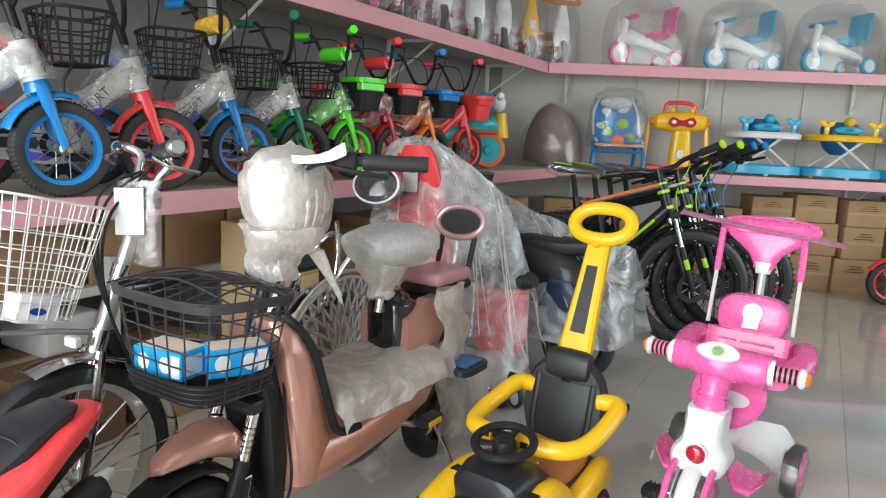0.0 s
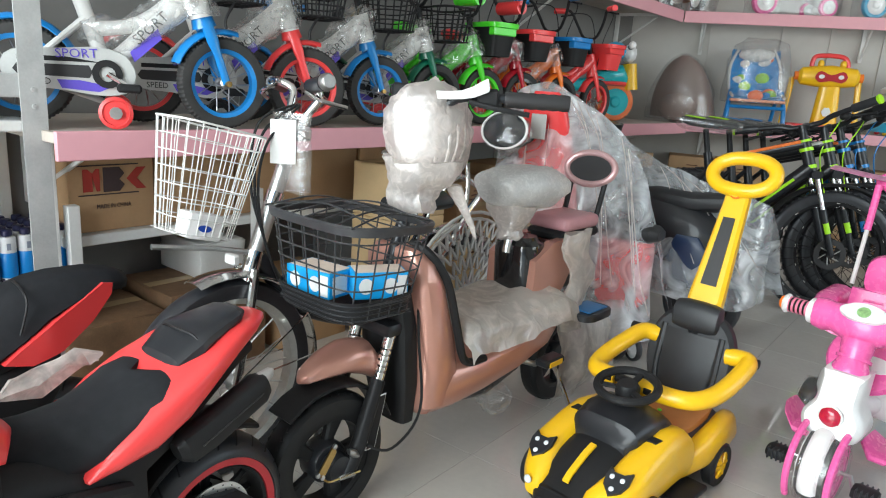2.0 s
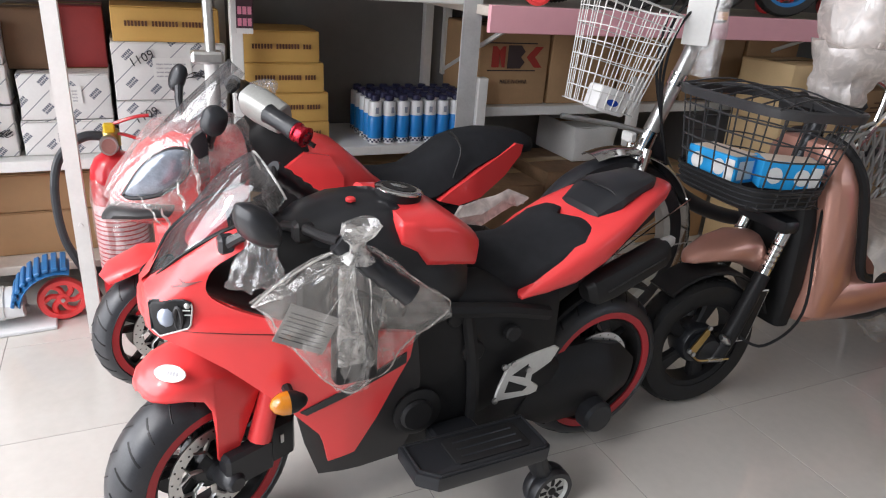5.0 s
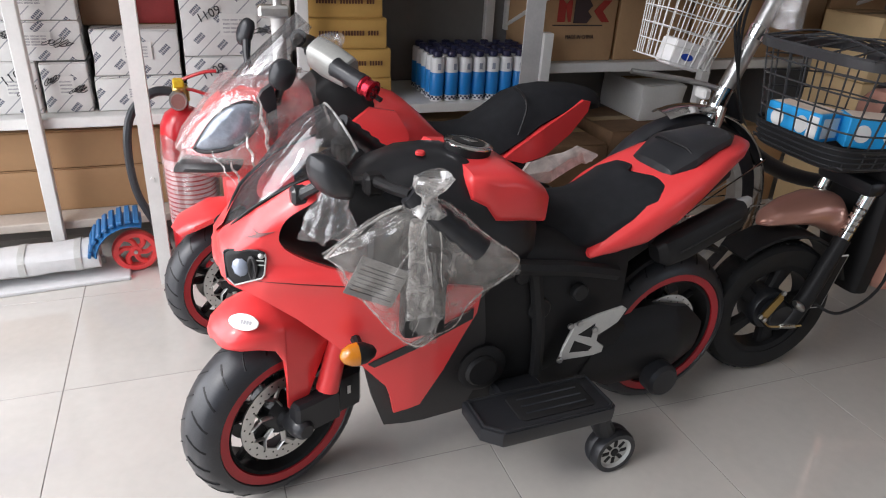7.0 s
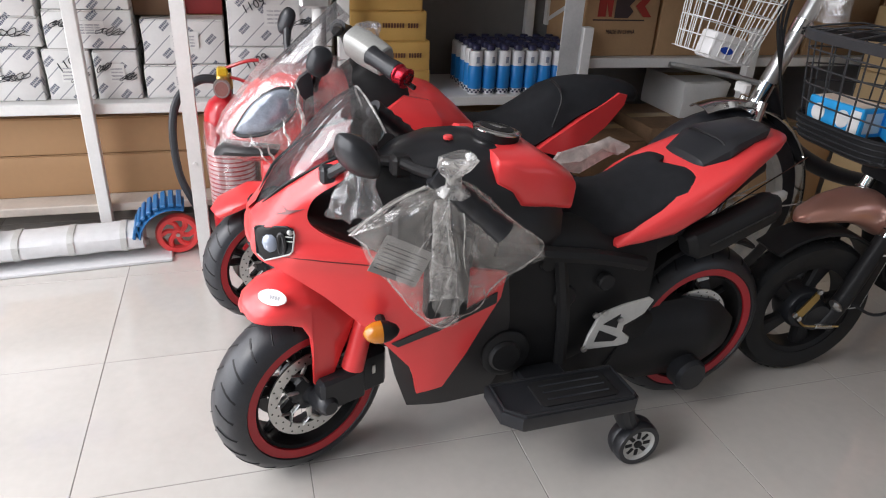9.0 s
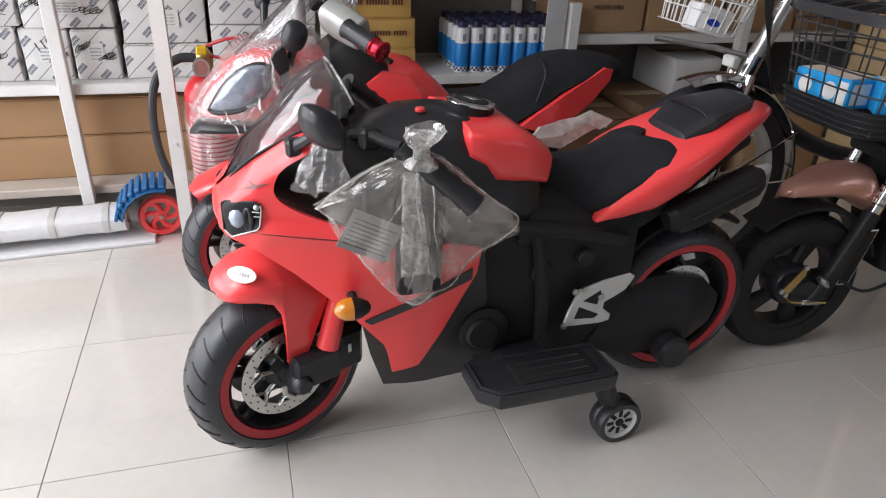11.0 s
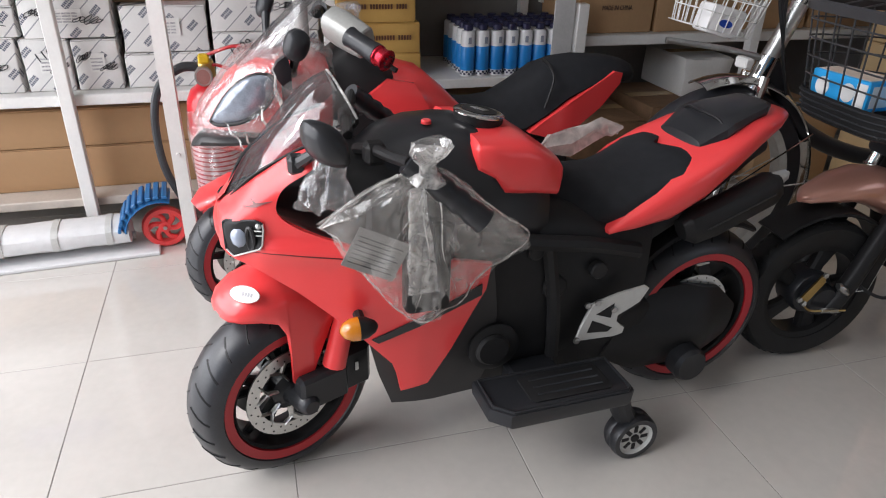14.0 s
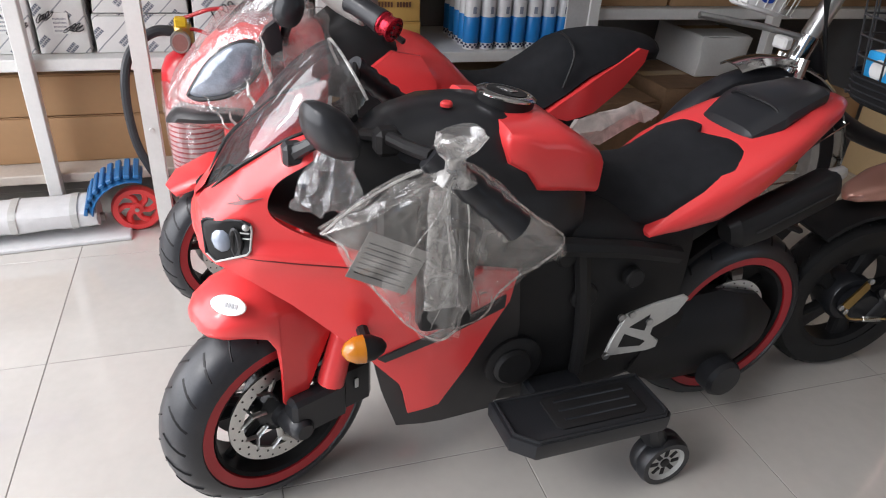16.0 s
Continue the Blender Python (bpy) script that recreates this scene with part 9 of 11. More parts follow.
    for sg in (-1, 1):
        fp("grip", tube(B(), [(sg * 0.2, -0.18, 0.892), (sg * 0.305, -0.201, 0.9)], 0.019, 12), RUBBER, hb)
        fp("grip_end", tube(B(), [(sg * 0.303, -0.2, 0.9), (sg * 0.312, -0.203, 0.901)], 0.0215, 14), green, hb, "bright grip end")
        fp("brake_lever", tube(B(), smooth([(sg * 0.17, -0.17, 0.885), (sg * 0.19, -0.13, 0.875), (sg * 0.28, -0.135, 0.865)], 4), 0.007, 8), BLACK, hb)
        fp("shifter", ball(B(), (sg * 0.165, -0.165, 0.87), 0.024, sy=0.8, sz=0.8), BLACK, hb)
        fp("cable", tube(B(), smooth([(sg * 0.16, -0.15, 0.88), (sg * 0.1, -0.06, 0.86), (sg * 0.03, -0.08, 0.74), (sg * 0.04, -0.1, 0.55)], 6), 0.003, 5), green if sg > 0 else BLACK, hb)
    return t


BRIGHT = mat("fluorescent_green_paint", (0.42, 0.8, 0.02), 0.35, vary=0.05)
BRIGHT_ORANGE = mat("fluorescent_orange_paint", (0.9, 0.22, 0.05), 0.35, vary=0.05)
for i, (st, gr, lab) in enumerate(((BRIGHT_ORANGE, BRIGHT, "black mountain bicycle with orange and green stripes"), (WHITE, BRIGHT, "black mountain bicycle with white and green stripes"), (BRIGHT_ORANGE, BLUE, "black mountain bicycle with orange and blue trim"), (BLUE, BLUE, "black mountain bicycle with blue trim"))):
    mtb(pose(0.47 + (0, 0.07, 0.12, 0.17)[i], 3.9 + (0, 0.14, 0.28, 0.42)[i], 0, 0, -5, -84.5 - (0, 2, 1, 3)[i]) @ Matrix.Scale(1.1, 4), SATIN_BLACK, st, gr, (22, 19, 25, 17)[i], lab)


# ---- covered vehicles behind the e-bike ----
t = thing("covered_scooter", "red scooter under a clear plastic dust cover", "scooter", Matrix.Translation((-0.2, 2.68, 0)))
ap = part("apron", loft(B(), [oval((x, 0.0 + 0.2 * (0.7 - z), z), (w, 0.02, 0), (0, 0.03, 0), 20, 2.6) for z, x, w in ((0.36, -0.2, 0.06), (0.5, -0.22, 0.09), (0.7, -0.25, 0.11), (0.85, -0.26, 0.1), (0.98, -0.26, 0.07), (1.02, -0.26, 0.04))]), RED, t, "glossy red front apron")
part("label_card", box(B(), (-0.3, -0.105, 0.83), (-0.23, -0.1, 0.93), 0.001), PAPER, ap, "blank white label")
part("apron_rib", tube(B(), smooth([(-0.35, -0.02, 0.98), (-0.37, -0.03, 0.8), (-0.34, 0.0, 0.6)], 4), 0.03, 10), RED, ap)
part("floorboard", box(B(), (-0.2, -0.05, 0.2), (0.12, 0.15, 0.27), 0.02, seg=2), BLACK, t)
part("side_box", loft(B(), [oval((0.12, 0.03, z), (0.1 * k, 0, 0), (0, 0.09 * k, 0), 20, 4) for z, k in ((0.2, 0.85), (0.23, 1), (0.44, 1), (0.47, 0.9))]), RED, t, "red rear box")
part("saddle", loft(B(), [oval((x, 0.05, 0.5), (0, 0.08 * k, 0), (0, 0, 0.04 * k), 16, 2.6) for x, k in ((-0.08, 0.6), (-0.05, 0.95), (0.1, 1), (0.22, 0.9), (0.25, 0.5))]), LEATHER, t, "black saddle")
part("strut", tube(B(), [(0.2, -0.07, 0.04), (0.19, -0.04, 0.3)], 0.02, 10), WHITE, t, "white strut")
for x, y, R in ((0.18, -0.09, 0.055), (0.235, -0.05, 0.05)):
    q = piece("wheel", t, Matrix.Translation((x, y, R)) @ pose(0, 0, 0, 0, 0, 60))
    part("tyre", lathe(B(), tyre_profile(R, 0.025, 0.3, rim=R * 0.75), SIDE, 30, closed=True), RUBBER, q)
    part("disc", lathe(B(), [(0, 0.014), (R * 0.3, 0.012), (R * 0.76, 0.006), (R * 0.76, -0.006), (R * 0.3, -0.012), (0, -0.014)], SIDE, 24), WHITE_PLASTIC, q, "white wheel disc")
mr = piece("mirror", t, Matrix.Translation((-0.33, -0.25, 0.86)) @ pose(0, 0, 0, 72, 0, 12) @ Matrix.Scale(1.2, 4) @ Matrix.Diagonal((1.15, 0.9, 1, 1)))
part("mirror_shell", lathe(B(), [(0, -0.035), (0.05, -0.03), (0.07, -0.008), (0.072, 0.004), (0.066, 0.006), (0.066, 0.0), (0, 0.0)], None, 30), WHITE_PLASTIC, mr, "round white mirror shell")
# a dark reflection is put into the glass colour
part("mirror_glass", lathe(B(), [(0, 0.003), (0.065, 0.002)], None, 30), mat("dark_reflection_glass", (0.02, 0.022, 0.024), 0.06, vary=0.1, size=0.05), mr)
part("film_wrap", crumple(ball(B(), (0, 0, -0.02), 0.08, sz=0.5, sub=4), 0.012, 0.03, 2), FILM_BUNCH, mr, "clear film round the mirror")
part("mirror_stalk", tube(B(), smooth([(-0.33, -0.22, 0.8), (-0.32, -0.12, 0.8), (-0.3, -0.03, 0.85)], 4), 0.008, 8), BLACK, t)


def drape(ridge, foot_a, foot_b, n=14, k=18, sag=0.0, seed=0, rough=0.018):
    """A sheet hung over a ridge line, down to a foot line on either side."""
    ra, rf, rb = (smooth(p, n) for p in (ridge, foot_a, foot_b))
    rows = []
    for a, c, d in zip(ra, rf, rb):
        row = [c.lerp(a, math.sin(s * math.pi / 2) ** 1.25) - Vector((0, 0, sag * math.sin(math.pi * s))) for s in np.linspace(0, 1, k)]
        row += [a.lerp(d, s) - Vector((0, 0, sag * math.sin(math.pi * s))) for s in np.linspace(0, 1, k // 2)[1:]]
        rows.append(row)
    b = loft(B(), rows, caps=False, wrap=False)
    for v in b.verts:
        v.co += 0.011 * math.sin(38 * v.co.x + 5 * v.co.z + seed) * Vector((0.3, -0.8, 0.4))
    crumple(b, rough, 0.2, seed)
    return crumple(b, rough * 0.12, 0.04, seed + 4)


def folds(cover, ridge, foot, seed):
    """Milky fold lines that run down a dust cover."""
    rnd = random.Random(seed)
    ra, rf = smooth([Vector(p) for p in ridge], 14), smooth([Vector(p) for p in foot], 14)
    n = min(len(ra), len(rf)) - 1
    for k in range(9):
        u0 = rnd.uniform(0.1, 0.7)
        u1 = min(1, u0 + rnd.uniform(0.05, 0.35))
        s0, s1 = rnd.uniform(0.75, 1.0), rnd.uniform(0.1, 0.5)
        line = []
        for i in range(14):
            f = i / 13
            u, v = u0 + (u1 - u0) * f, s0 + (s1 - s0) * f
            j = int(u * n)
            line.append(rf[j].lerp(ra[j], math.sin(v * math.pi / 2) ** 1.25) + Vector((0, -0.012, 0.004)))
        part("cover_fold", tube(B(), smooth(line[::3], 3), 0.0032, 6, flat=0.5), FILM_LAYERS, cover)


RIDGE = [(-0.46, 0.0, 1.0), (-0.3, 0.0, 1.065), (-0.12, 0.02, 0.97), (0.04, 0.04, 0.87), (0.15, 0.04, 0.74), (0.24, 0.0, 0.5)]
FOOT = [(-0.42, -0.16, 0.7), (-0.25, -0.2, 0.45), (-0.05, -0.24, 0.22), (0.08, -0.25, 0.14), (0.24, -0.22, 0.13), (0.32, -0.1, 0.13)]
cv = part("dust_cover", drape(RIDGE, FOOT,
                         [(-0.42, 0.25, 0.5), (-0.24, 0.28, 0.3), (-0.02, 0.3, 0.2), (0.12, 0.3, 0.2), (0.24, 0.25, 0.2), (0.3, 0.12, 0.15)]), COVER, t, "clear creased dust cover")
folds(cv, RIDGE, FOOT, 2)
t = thing("covered_motorcycle", "black motor scooter under a clear plastic dust cover", "scooter", Matrix.Translation((0.05, 3.1, 0)))
part("body", loft(B(), [oval((x, 0, 0.36 + dz), (0, w, 0), (0, 0, h), 18, 2.6) for x, w, h, dz in ((-0.3, 0.06, 0.12, 0.15), (-0.2, 0.1, 0.2, 0.1), (0.0, 0.12, 0.2, 0.05), (0.12, 0.1, 0.14, 0.05), (0.17, 0.05, 0.06, 0.06))]), SATIN_BLACK, t, "black rear body")
part("side_panel", loft(B(), [oval((x, -0.11, 0.36), (0, 0.02 * k, 0), (0, 0, 0.11 * k), 14, 3) for x, k in ((-0.06, 0.5), (-0.03, 1), (0.06, 1), (0.1, 0.5))]), mat("navy_plastic", (0.012, 0.03, 0.08), 0.35), t, "dark blue side panel")
part("saddle", loft(B(), [oval((x, 0, 0.6 + dz), (0, 0.09 * k, 0), (0, 0, 0.045 * k), 16, 2.6) for x, k, dz in ((-0.25, 0.6, 0.02), (-0.2, 0.95, 0.01), (0.0, 1, 0), (0.14, 0.9, 0.02), (0.18, 0.5, 0.03))]), LEATHER, t, "black saddle")
for x in (0.08, -0.62):
    spoked_wheel(t, Matrix.Translation((x, 0, 0.17)) @ pose(0, 0, 0, 0, 0, 90), 0.17, 0.06, BLACK, 12, 0.003)
part("front_shield", tube(B(), smooth([(-0.6, 0, 0.2), (-0.52, 0, 0.5), (-0.42, 0, 0.9)], 4), [0.05, 0.09, 0.06], 12, flat=0.5), SATIN_BLACK, t, "black front shield")
part("floorboard", box(B(), (-0.5, -0.08, 0.18), (-0.2, 0.08, 0.25), 0.02, seg=2), BLACK, t)
RIDGE = [(-0.72, 0, 1.05), (-0.54, -0.02, 0.96), (-0.34, 0, 0.82), (-0.14, 0, 0.725), (0.1, 0, 0.675), (0.3, 0, 0.63)]
FOOT = [(-0.6, -0.2, 0.5), (-0.4, -0.22, 0.38), (-0.15, -0.22, 0.25), (0.08, -0.2, 0.2), (0.24, -0.14, 0.2), (0.34, -0.05, 0.25)]
cv = part("dust_cover", drape(RIDGE, FOOT,
                         [(-0.6, 0.25, 0.3), (-0.34, 0.25, 0.25), (-0.1, 0.25, 0.2), (0.1, 0.25, 0.2), (0.26, 0.2, 0.2), (0.38, 0.1, 0.25)], seed=7), COVER, t, "clear creased dust cover")
folds(cv, RIDGE, FOOT, 4)


# ---- children's bicycles on the pink shelf ----
PURPLE = mat("violet_print", (0.12, 0.08, 0.55), 0.35, vary=0.1)
FRAME_FILM = film("creased_frame_film", (0.85, 0.85, 0.83), haze=0.2, crease=0.014, gloss=0.16, rough=0.15)
RUBBER_KID = mat("grey_tyre_rubber", (0.03, 0.029, 0.028), 0.7, vary=0.3, size=0.03, bump=0.15, bump_size=0.004)


def kid_bike(m, lab, frame_mat, fork_mat, rim_mat, grip_mat, basket, basket_mat=None, steer=14, words=False, film_on=True, group="row of children's bicycles", saddle=None, pad=None):
    """Local y ahead; the front hub stands over the origin."""
    t = thing("childs_bicycle", lab, "bicycle", m, group)
    R = 0.122
    f = Matrix.Translation((0, -0.07, 0)) @ pose(0, 0, 0, 0, 0, steer) @ Matrix.Translation((0, 0.07, 0))

    def fp(name, b, mt, parent=None, lb=""):
        for v in b.verts:
            v.co = f @ v.co
        return part(name, b, mt, parent or t, lb)
    spoked_wheel(t, f @ Matrix.Translation((0, 0, R)), R, 0.04, rim_mat, 14, 0.0016, 0.015, knob=True, tyre_mat=RUBBER_KID)
    spoked_wheel(t, Matrix.Translation((0, -0.47, R)), R, 0.04, rim_mat, 14, 0.0016, 0.015, knob=True, tyre_mat=RUBBER_KID)
    for sg in (-1, 1):
        fp("fork_leg", tube(B(), smooth([(sg * 0.032, 0, R), (sg * 0.03, -0.025, 0.2), (sg * 0.022, -0.05, 0.275)], 3), [0.011, 0.016], 10, flat=0.7), fork_mat, None, "painted fork leg")
        fp("axle_nut", tube(B(), [(sg * 0.032, 0, R), (sg * 0.05, 0, R)], 0.008, 8), GOLD_METAL)
    fp("fork_crown", tube(B(), [(0, -0.047, 0.262), (0, -0.058, 0.3)], [0.032, 0.024], 12), fork_mat)
    fp("front_mudguard", arc_guard(R + 0.02, 0, R, 160, 74, 0.026, 10), fork_mat, None, "painted front mudguard")
    part("head_tube", tube(B(), [(0, -0.055, 0.285), (0, -0.082, 0.375)], [0.03, 0.026], 14), frame_mat, t)
    beam = part("frame_beam", tube(B(), smooth([(0, -0.075, 0.34), (0, -0.15, 0.27), (0, -0.23, 0.19), (0, -0.28, 0.145)], 4), [0.034, 0.026, 0.024, 0.024], 14), frame_mat, t, "painted frame beam")
    part("upper_beam", tube(B(), smooth([(0, -0.08, 0.36), (0, -0.2, 0.26), (0, -0.31, 0.235)], 4), 0.017, 12), frame_mat, t)
    part("seat_tube", tube(B(), [(0, -0.28, 0.13), (0, -0.335, 0.31)], 0.018, 12), frame_mat, t)
    part("seat_post", tube(B(), [(0, -0.33, 0.3), (0, -0.345, 0.36)], 0.01, 10), CHROME, t)
    for sg in (-1, 1):
        part("seat_stay", tube(B(), [(sg * 0.012, -0.325, 0.26), (sg * 0.034, -0.47, R)], 0.008, 8), frame_mat, t)
        part("chain_stay", tube(B(), [(sg * 0.018, -0.28, 0.135), (sg * 0.034, -0.47, R)], 0.009, 8), frame_mat, t)
        tw = piece("training_wheel", t, Matrix.Translation((sg * 0.08, -0.265, 0.039)))
        part("tyre", lathe(B(), [(0.014, -0.008), (0.029, -0.008), (0.031, -0.013), (0.039, -0.009), (0.039, 0.009), (0.031, 0.013), (0.029, 0.008), (0.014, 0.008)], SIDE, 24, closed=True), WHEEL_RED if fork_mat is not RED else BLACK, tw, "plastic training wheel")
        part("hub", tube(B(), [(-0.018, 0, 0), (0.018, 0, 0)], 0.015, 10), STEEL, tw)
        part("bracket", tube(B(), [(sg * -0.05, -0.2, 0.08), (sg * -0.045, -0.02, 0.02), (sg * -0.02, 0, 0.0)], 0.006, 6), STEEL, tw)
    part("saddle", loft(B(), [oval((0, y, 0.375 + dz), (w, 0, 0), (0, 0, h), 14, 2.4) for y, w, h, dz in ((-0.27, 0.012, 0.01, 0), (-0.29, 0.022, 0.015, 0), (-0.35, 0.036, 0.02, 0), (-0.41, 0.052, 0.024, 0.006), (-0.43, 0.035, 0.014, 0.01))]), saddle or BLACK, t, "small padded saddle")
    part("rear_mudguard", arc_guard(R + 0.016, -0.47, R, 150, 30, 0.024, 10), fork_mat, t, "painted rear mudguard")
    # chain guard on the right side
    cg = smooth([(-0.215, 0.13, 0), (-0.24, 0.178, 0), (-0.3, 0.192, 0), (-0.38, 0.185, 0), (-0.48, 0.175, 0), (-0.505, 0.135, 0), (-0.48, 0.098, 0), (-0.38, 0.088, 0), (-0.3, 0.078, 0), (-0.24, 0.085, 0)], 3, closed=True)
    toX = Matrix(((0, 0, 1, 0.045), (1, 0, 0, 0), (0, 1, 0, 0), (0, 0, 0, 1)))
    g = part("chain_guard", prism(B(), [(p.x, p.y) for p in cg], 0.008, toX, 0.002), SILVER_PLASTIC if words else frame_mat, t, "moulded chain guard")
    if words:
        part("guard_slot", prism(B(), [(-0.32, 0.148), (-0.47, 0.146), (-0.48, 0.132), (-0.47, 0.12), (-0.32, 0.118), (-0.312, 0.132)], 0.001, toX @ Matrix.Translation((0, 0, 0.0044))), GREYTRIM, g, "dark slot")
        part("guard_stripe", prism(B(), [(-0.29, 0.156), (-0.47, 0.153), (-0.47, 0.164), (-0.37, 0.166)], 0.001, toX @ Matrix.Translation((0, 0, 0.0044))), BLACK, g, "black stripe")
        part("guard_print", prism(B(), [(-0.27, 0.1), (-0.3, 0.086), (-0.38, 0.092), (-0.39, 0.112), (-0.34, 0.112)], 0.0012, toX @ Matrix.Translation((0, 0, 0.0048))), PURPLE, g, "violet print")
        txt = Matrix(((0, 0, 1, 0.0505), (1, 0, 0, 0), (0, 1, 0, 0), (0, 0, 0, 1)))
        writing(g, "SPORT", 0.03, txt @ Matrix.Translation((-0.345, 0.174, 0.0012)) @ pose(0, 0, 0, 0, 0, 3), PURPLE, wide=0.09)
        writing(g, "SPEED", 0.022, txt @ Matrix.Translation((-0.43, 0.106, 0.0012)), INK, wide=0.055)
        tl = Matrix(((0, 0, 1, 0.0275), (1, 0, 0, 0), (0, 1, 0, 0), (0, 0, 0, 1)))
        writing(beam, "SPORT", 0.036, tl @ Matrix.Translation((-0.178, 0.247, 0.007)) @ pose(0, 0, 0, 0, 0, 44), INK, wide=0.1)
        part("frame_print", prism(B(), [(-0.05, -0.012), (0.04, -0.012), (0.05, 0.012), (-0.04, 0.012)], 0.003, tl @ Matrix.Translation((-0.19, 0.205, -0.004)) @ pose(0, 0, 0, 0, 0, 43)), PURPLE, beam, "violet print")
    part("chainring", lathe(B(), [(0.018, 0.052), (0.034, 0.052), (0.034, 0.056), (0.018, 0.056)], Matrix.Translation((0, -0.28, 0.13)) @ SIDE, 24, closed=True), BLACK, t)
    for sg in (-1, 1):
        part("crank", tube(B(), [(sg * 0.058, -0.28, 0.13), (sg * 0.064, -0.28 + sg * 0.05, 0.13 - sg * 0.03)], 0.007, 8), CHROME, t)
        part("pedal", box(B(), (sg * 0.07, -0.31 + sg * 0.05, 0.12 - sg * 0.03), (sg * 0.125, -0.255 + sg * 0.05, 0.14 - sg * 0.03), 0.005), BLACK, t)
    # steering
    fp("steering_tube", tube(B(), [(0, -0.08, 0.37), (0, -0.105, 0.46)], 0.012, 10), BLACK)
    hb = fp("handlebar", tube(B(), smooth([(-0.2, -0.17, 0.6), (-0.13, -0.135, 0.6), (-0.09, -0.11, 0.53), (-0.04, -0.1, 0.46), (0.04, -0.1, 0.46), (0.09, -0.11, 0.53), (0.13, -0.135, 0.6), (0.2, -0.17, 0.6)], 4), 0.0075, 10), BLACK, None, "black handlebar")
    for sg in (-1, 1):
        fp("grip", tube(B(), [(sg * 0.14, -0.138, 0.6), (sg * 0.21, -0.175, 0.6)], [0.0135, 0.016], 12), grip_mat, hb, "coloured rubber grip")
        fp("brake_lever", tube(B(), smooth([(sg * 0.12, -0.13, 0.59), (sg * 0.14, -0.1, 0.585), (sg * 0.2, -0.13, 0.575)], 3), 0.005, 6), BLACK, hb)
        fp("cable", tube(B(), smooth([(sg * 0.12, -0.12, 0.59), (sg * 0.08, -0.02, 0.58), (sg * 0.03, -0.02, 0.45), (sg * 0.02, -0.04, 0.3)], 5), 0.0026, 5), BLACK, hb)
    if pad is not None:
        fp("bar_pad", tube(B(), [(-0.075, -0.105, 0.52), (0.075, -0.105, 0.52)], 0.03, 12), pad, hb, "printed foam bar pad")
    if basket == "wire":
        wire_basket(t, f @ Matrix.Translation((0, 0.03, 0.33)), (0.12, 0.08), (0.095, 0.06), 0.125, 0.0026, BLACK, 6, 4, 4, label="black wire basket")
        fp("basket_stay", tube(B(), smooth([(0.03, 0.03, 0.34), (0.03, -0.0, 0.29), (0.03, 0.0, R + 0.14)], 4), 0.004, 6), BLACK)
    elif basket == "plastic":
        q = piece("basket", t, f @ Matrix.Translation((0, 0.03, 0.295)))
        prof = ((0.0, 0.085, 0.055), (0.1, 0.1, 0.07), (0.13, 0.104, 0.073))
        b = loft(B(), [oval((0, 0, z), (w, 0, 0), (0, d, 0), 24, 5) for z, w, d in prof] + [oval((0, 0, z), (w - 0.006, 0, 0), (0, d - 0.006, 0), 24, 5) for z, w, d in prof[::-1]], caps=True)
        part("basket_shell", b, basket_mat if film_on == "solid" else BLACK, q, "plastic basket shell")
        part("basket_rim", loft(B(), [oval((0, 0, z), (0.108 + o, 0, 0), (0, 0.077 + o, 0), 24, 5) for z, o in ((0.118, 0), (0.118, 0.004), (0.138, 0.006), (0.138, -0.004), (0.118, 0))], caps=False), basket_mat, q, "bright basket rim")
        for x in (-0.085, 0.085):
            part("basket_corner", box(B(), (x - 0.02, -0.07, 0.085), (x + 0.02, 0.055, 0.119), 0.004), basket_mat, q)
    if film_on is True:
        b = tube(B(), smooth([(0, -0.062, 0.29), (0, -0.085, 0.36), (0, -0.15, 0.28), (0, -0.24, 0.23), (0, -0.33, 0.24)], 6), [0.045, 0.05, 0.048, 0.045, 0.04], 26)
        part("film_sleeve", crumple(crumple(b, 0.022, 0.05, m.translation.y), 0.008, 0.018, 1), FRAME_FILM, t, "clear film round the frame", angle=60)
    return t


HELMET_PAD = mat("printed_foam", (0.75, 0.45, 0.05), 0.6, vary=0.6, size=0.04)
ROW = ((1.295, "white children's bicycle with blue wheels and a black wire basket", WHITE, BLUE, BLUE, BLUE, "wire", None, 14, True, None),
       (1.624, "white children's bicycle with red fork and rims", WHITE, RED, WHEEL_RED, RED, "wire", None, 2, True, None),
       (2.0, "white children's bicycle with blue fork and rims", WHITE, BLUE, BLUE, BLUE, "wire", None, 6, True, HELMET_PAD),
       (2.33, "dark green children's bicycle with a black wire basket", WHITE, DKGREEN, BLACK, DKGREEN, "wire", None, 10, True, None),
       (2.66, "bright green children's bicycle with a green and black basket", GREEN, GREEN, GREEN, GREEN, "plastic", GREEN, 12, False, GREEN),
       (2.98, "dark red children's bicycle with a red and black basket", DKRED, DKRED, CHROME, RED, "plastic", RED, 12, False, RED),
       (3.36, "orange children's bicycle with a blue and black basket", ORANGE, ORANGE, BLACK, BLUE, "plastic", BLUE, 14, False, None),
       (3.77, "red children's bicycle with a plain red basket", RED, RED, WHEEL_RED, RED, "plastic", RED, 14, False, None))
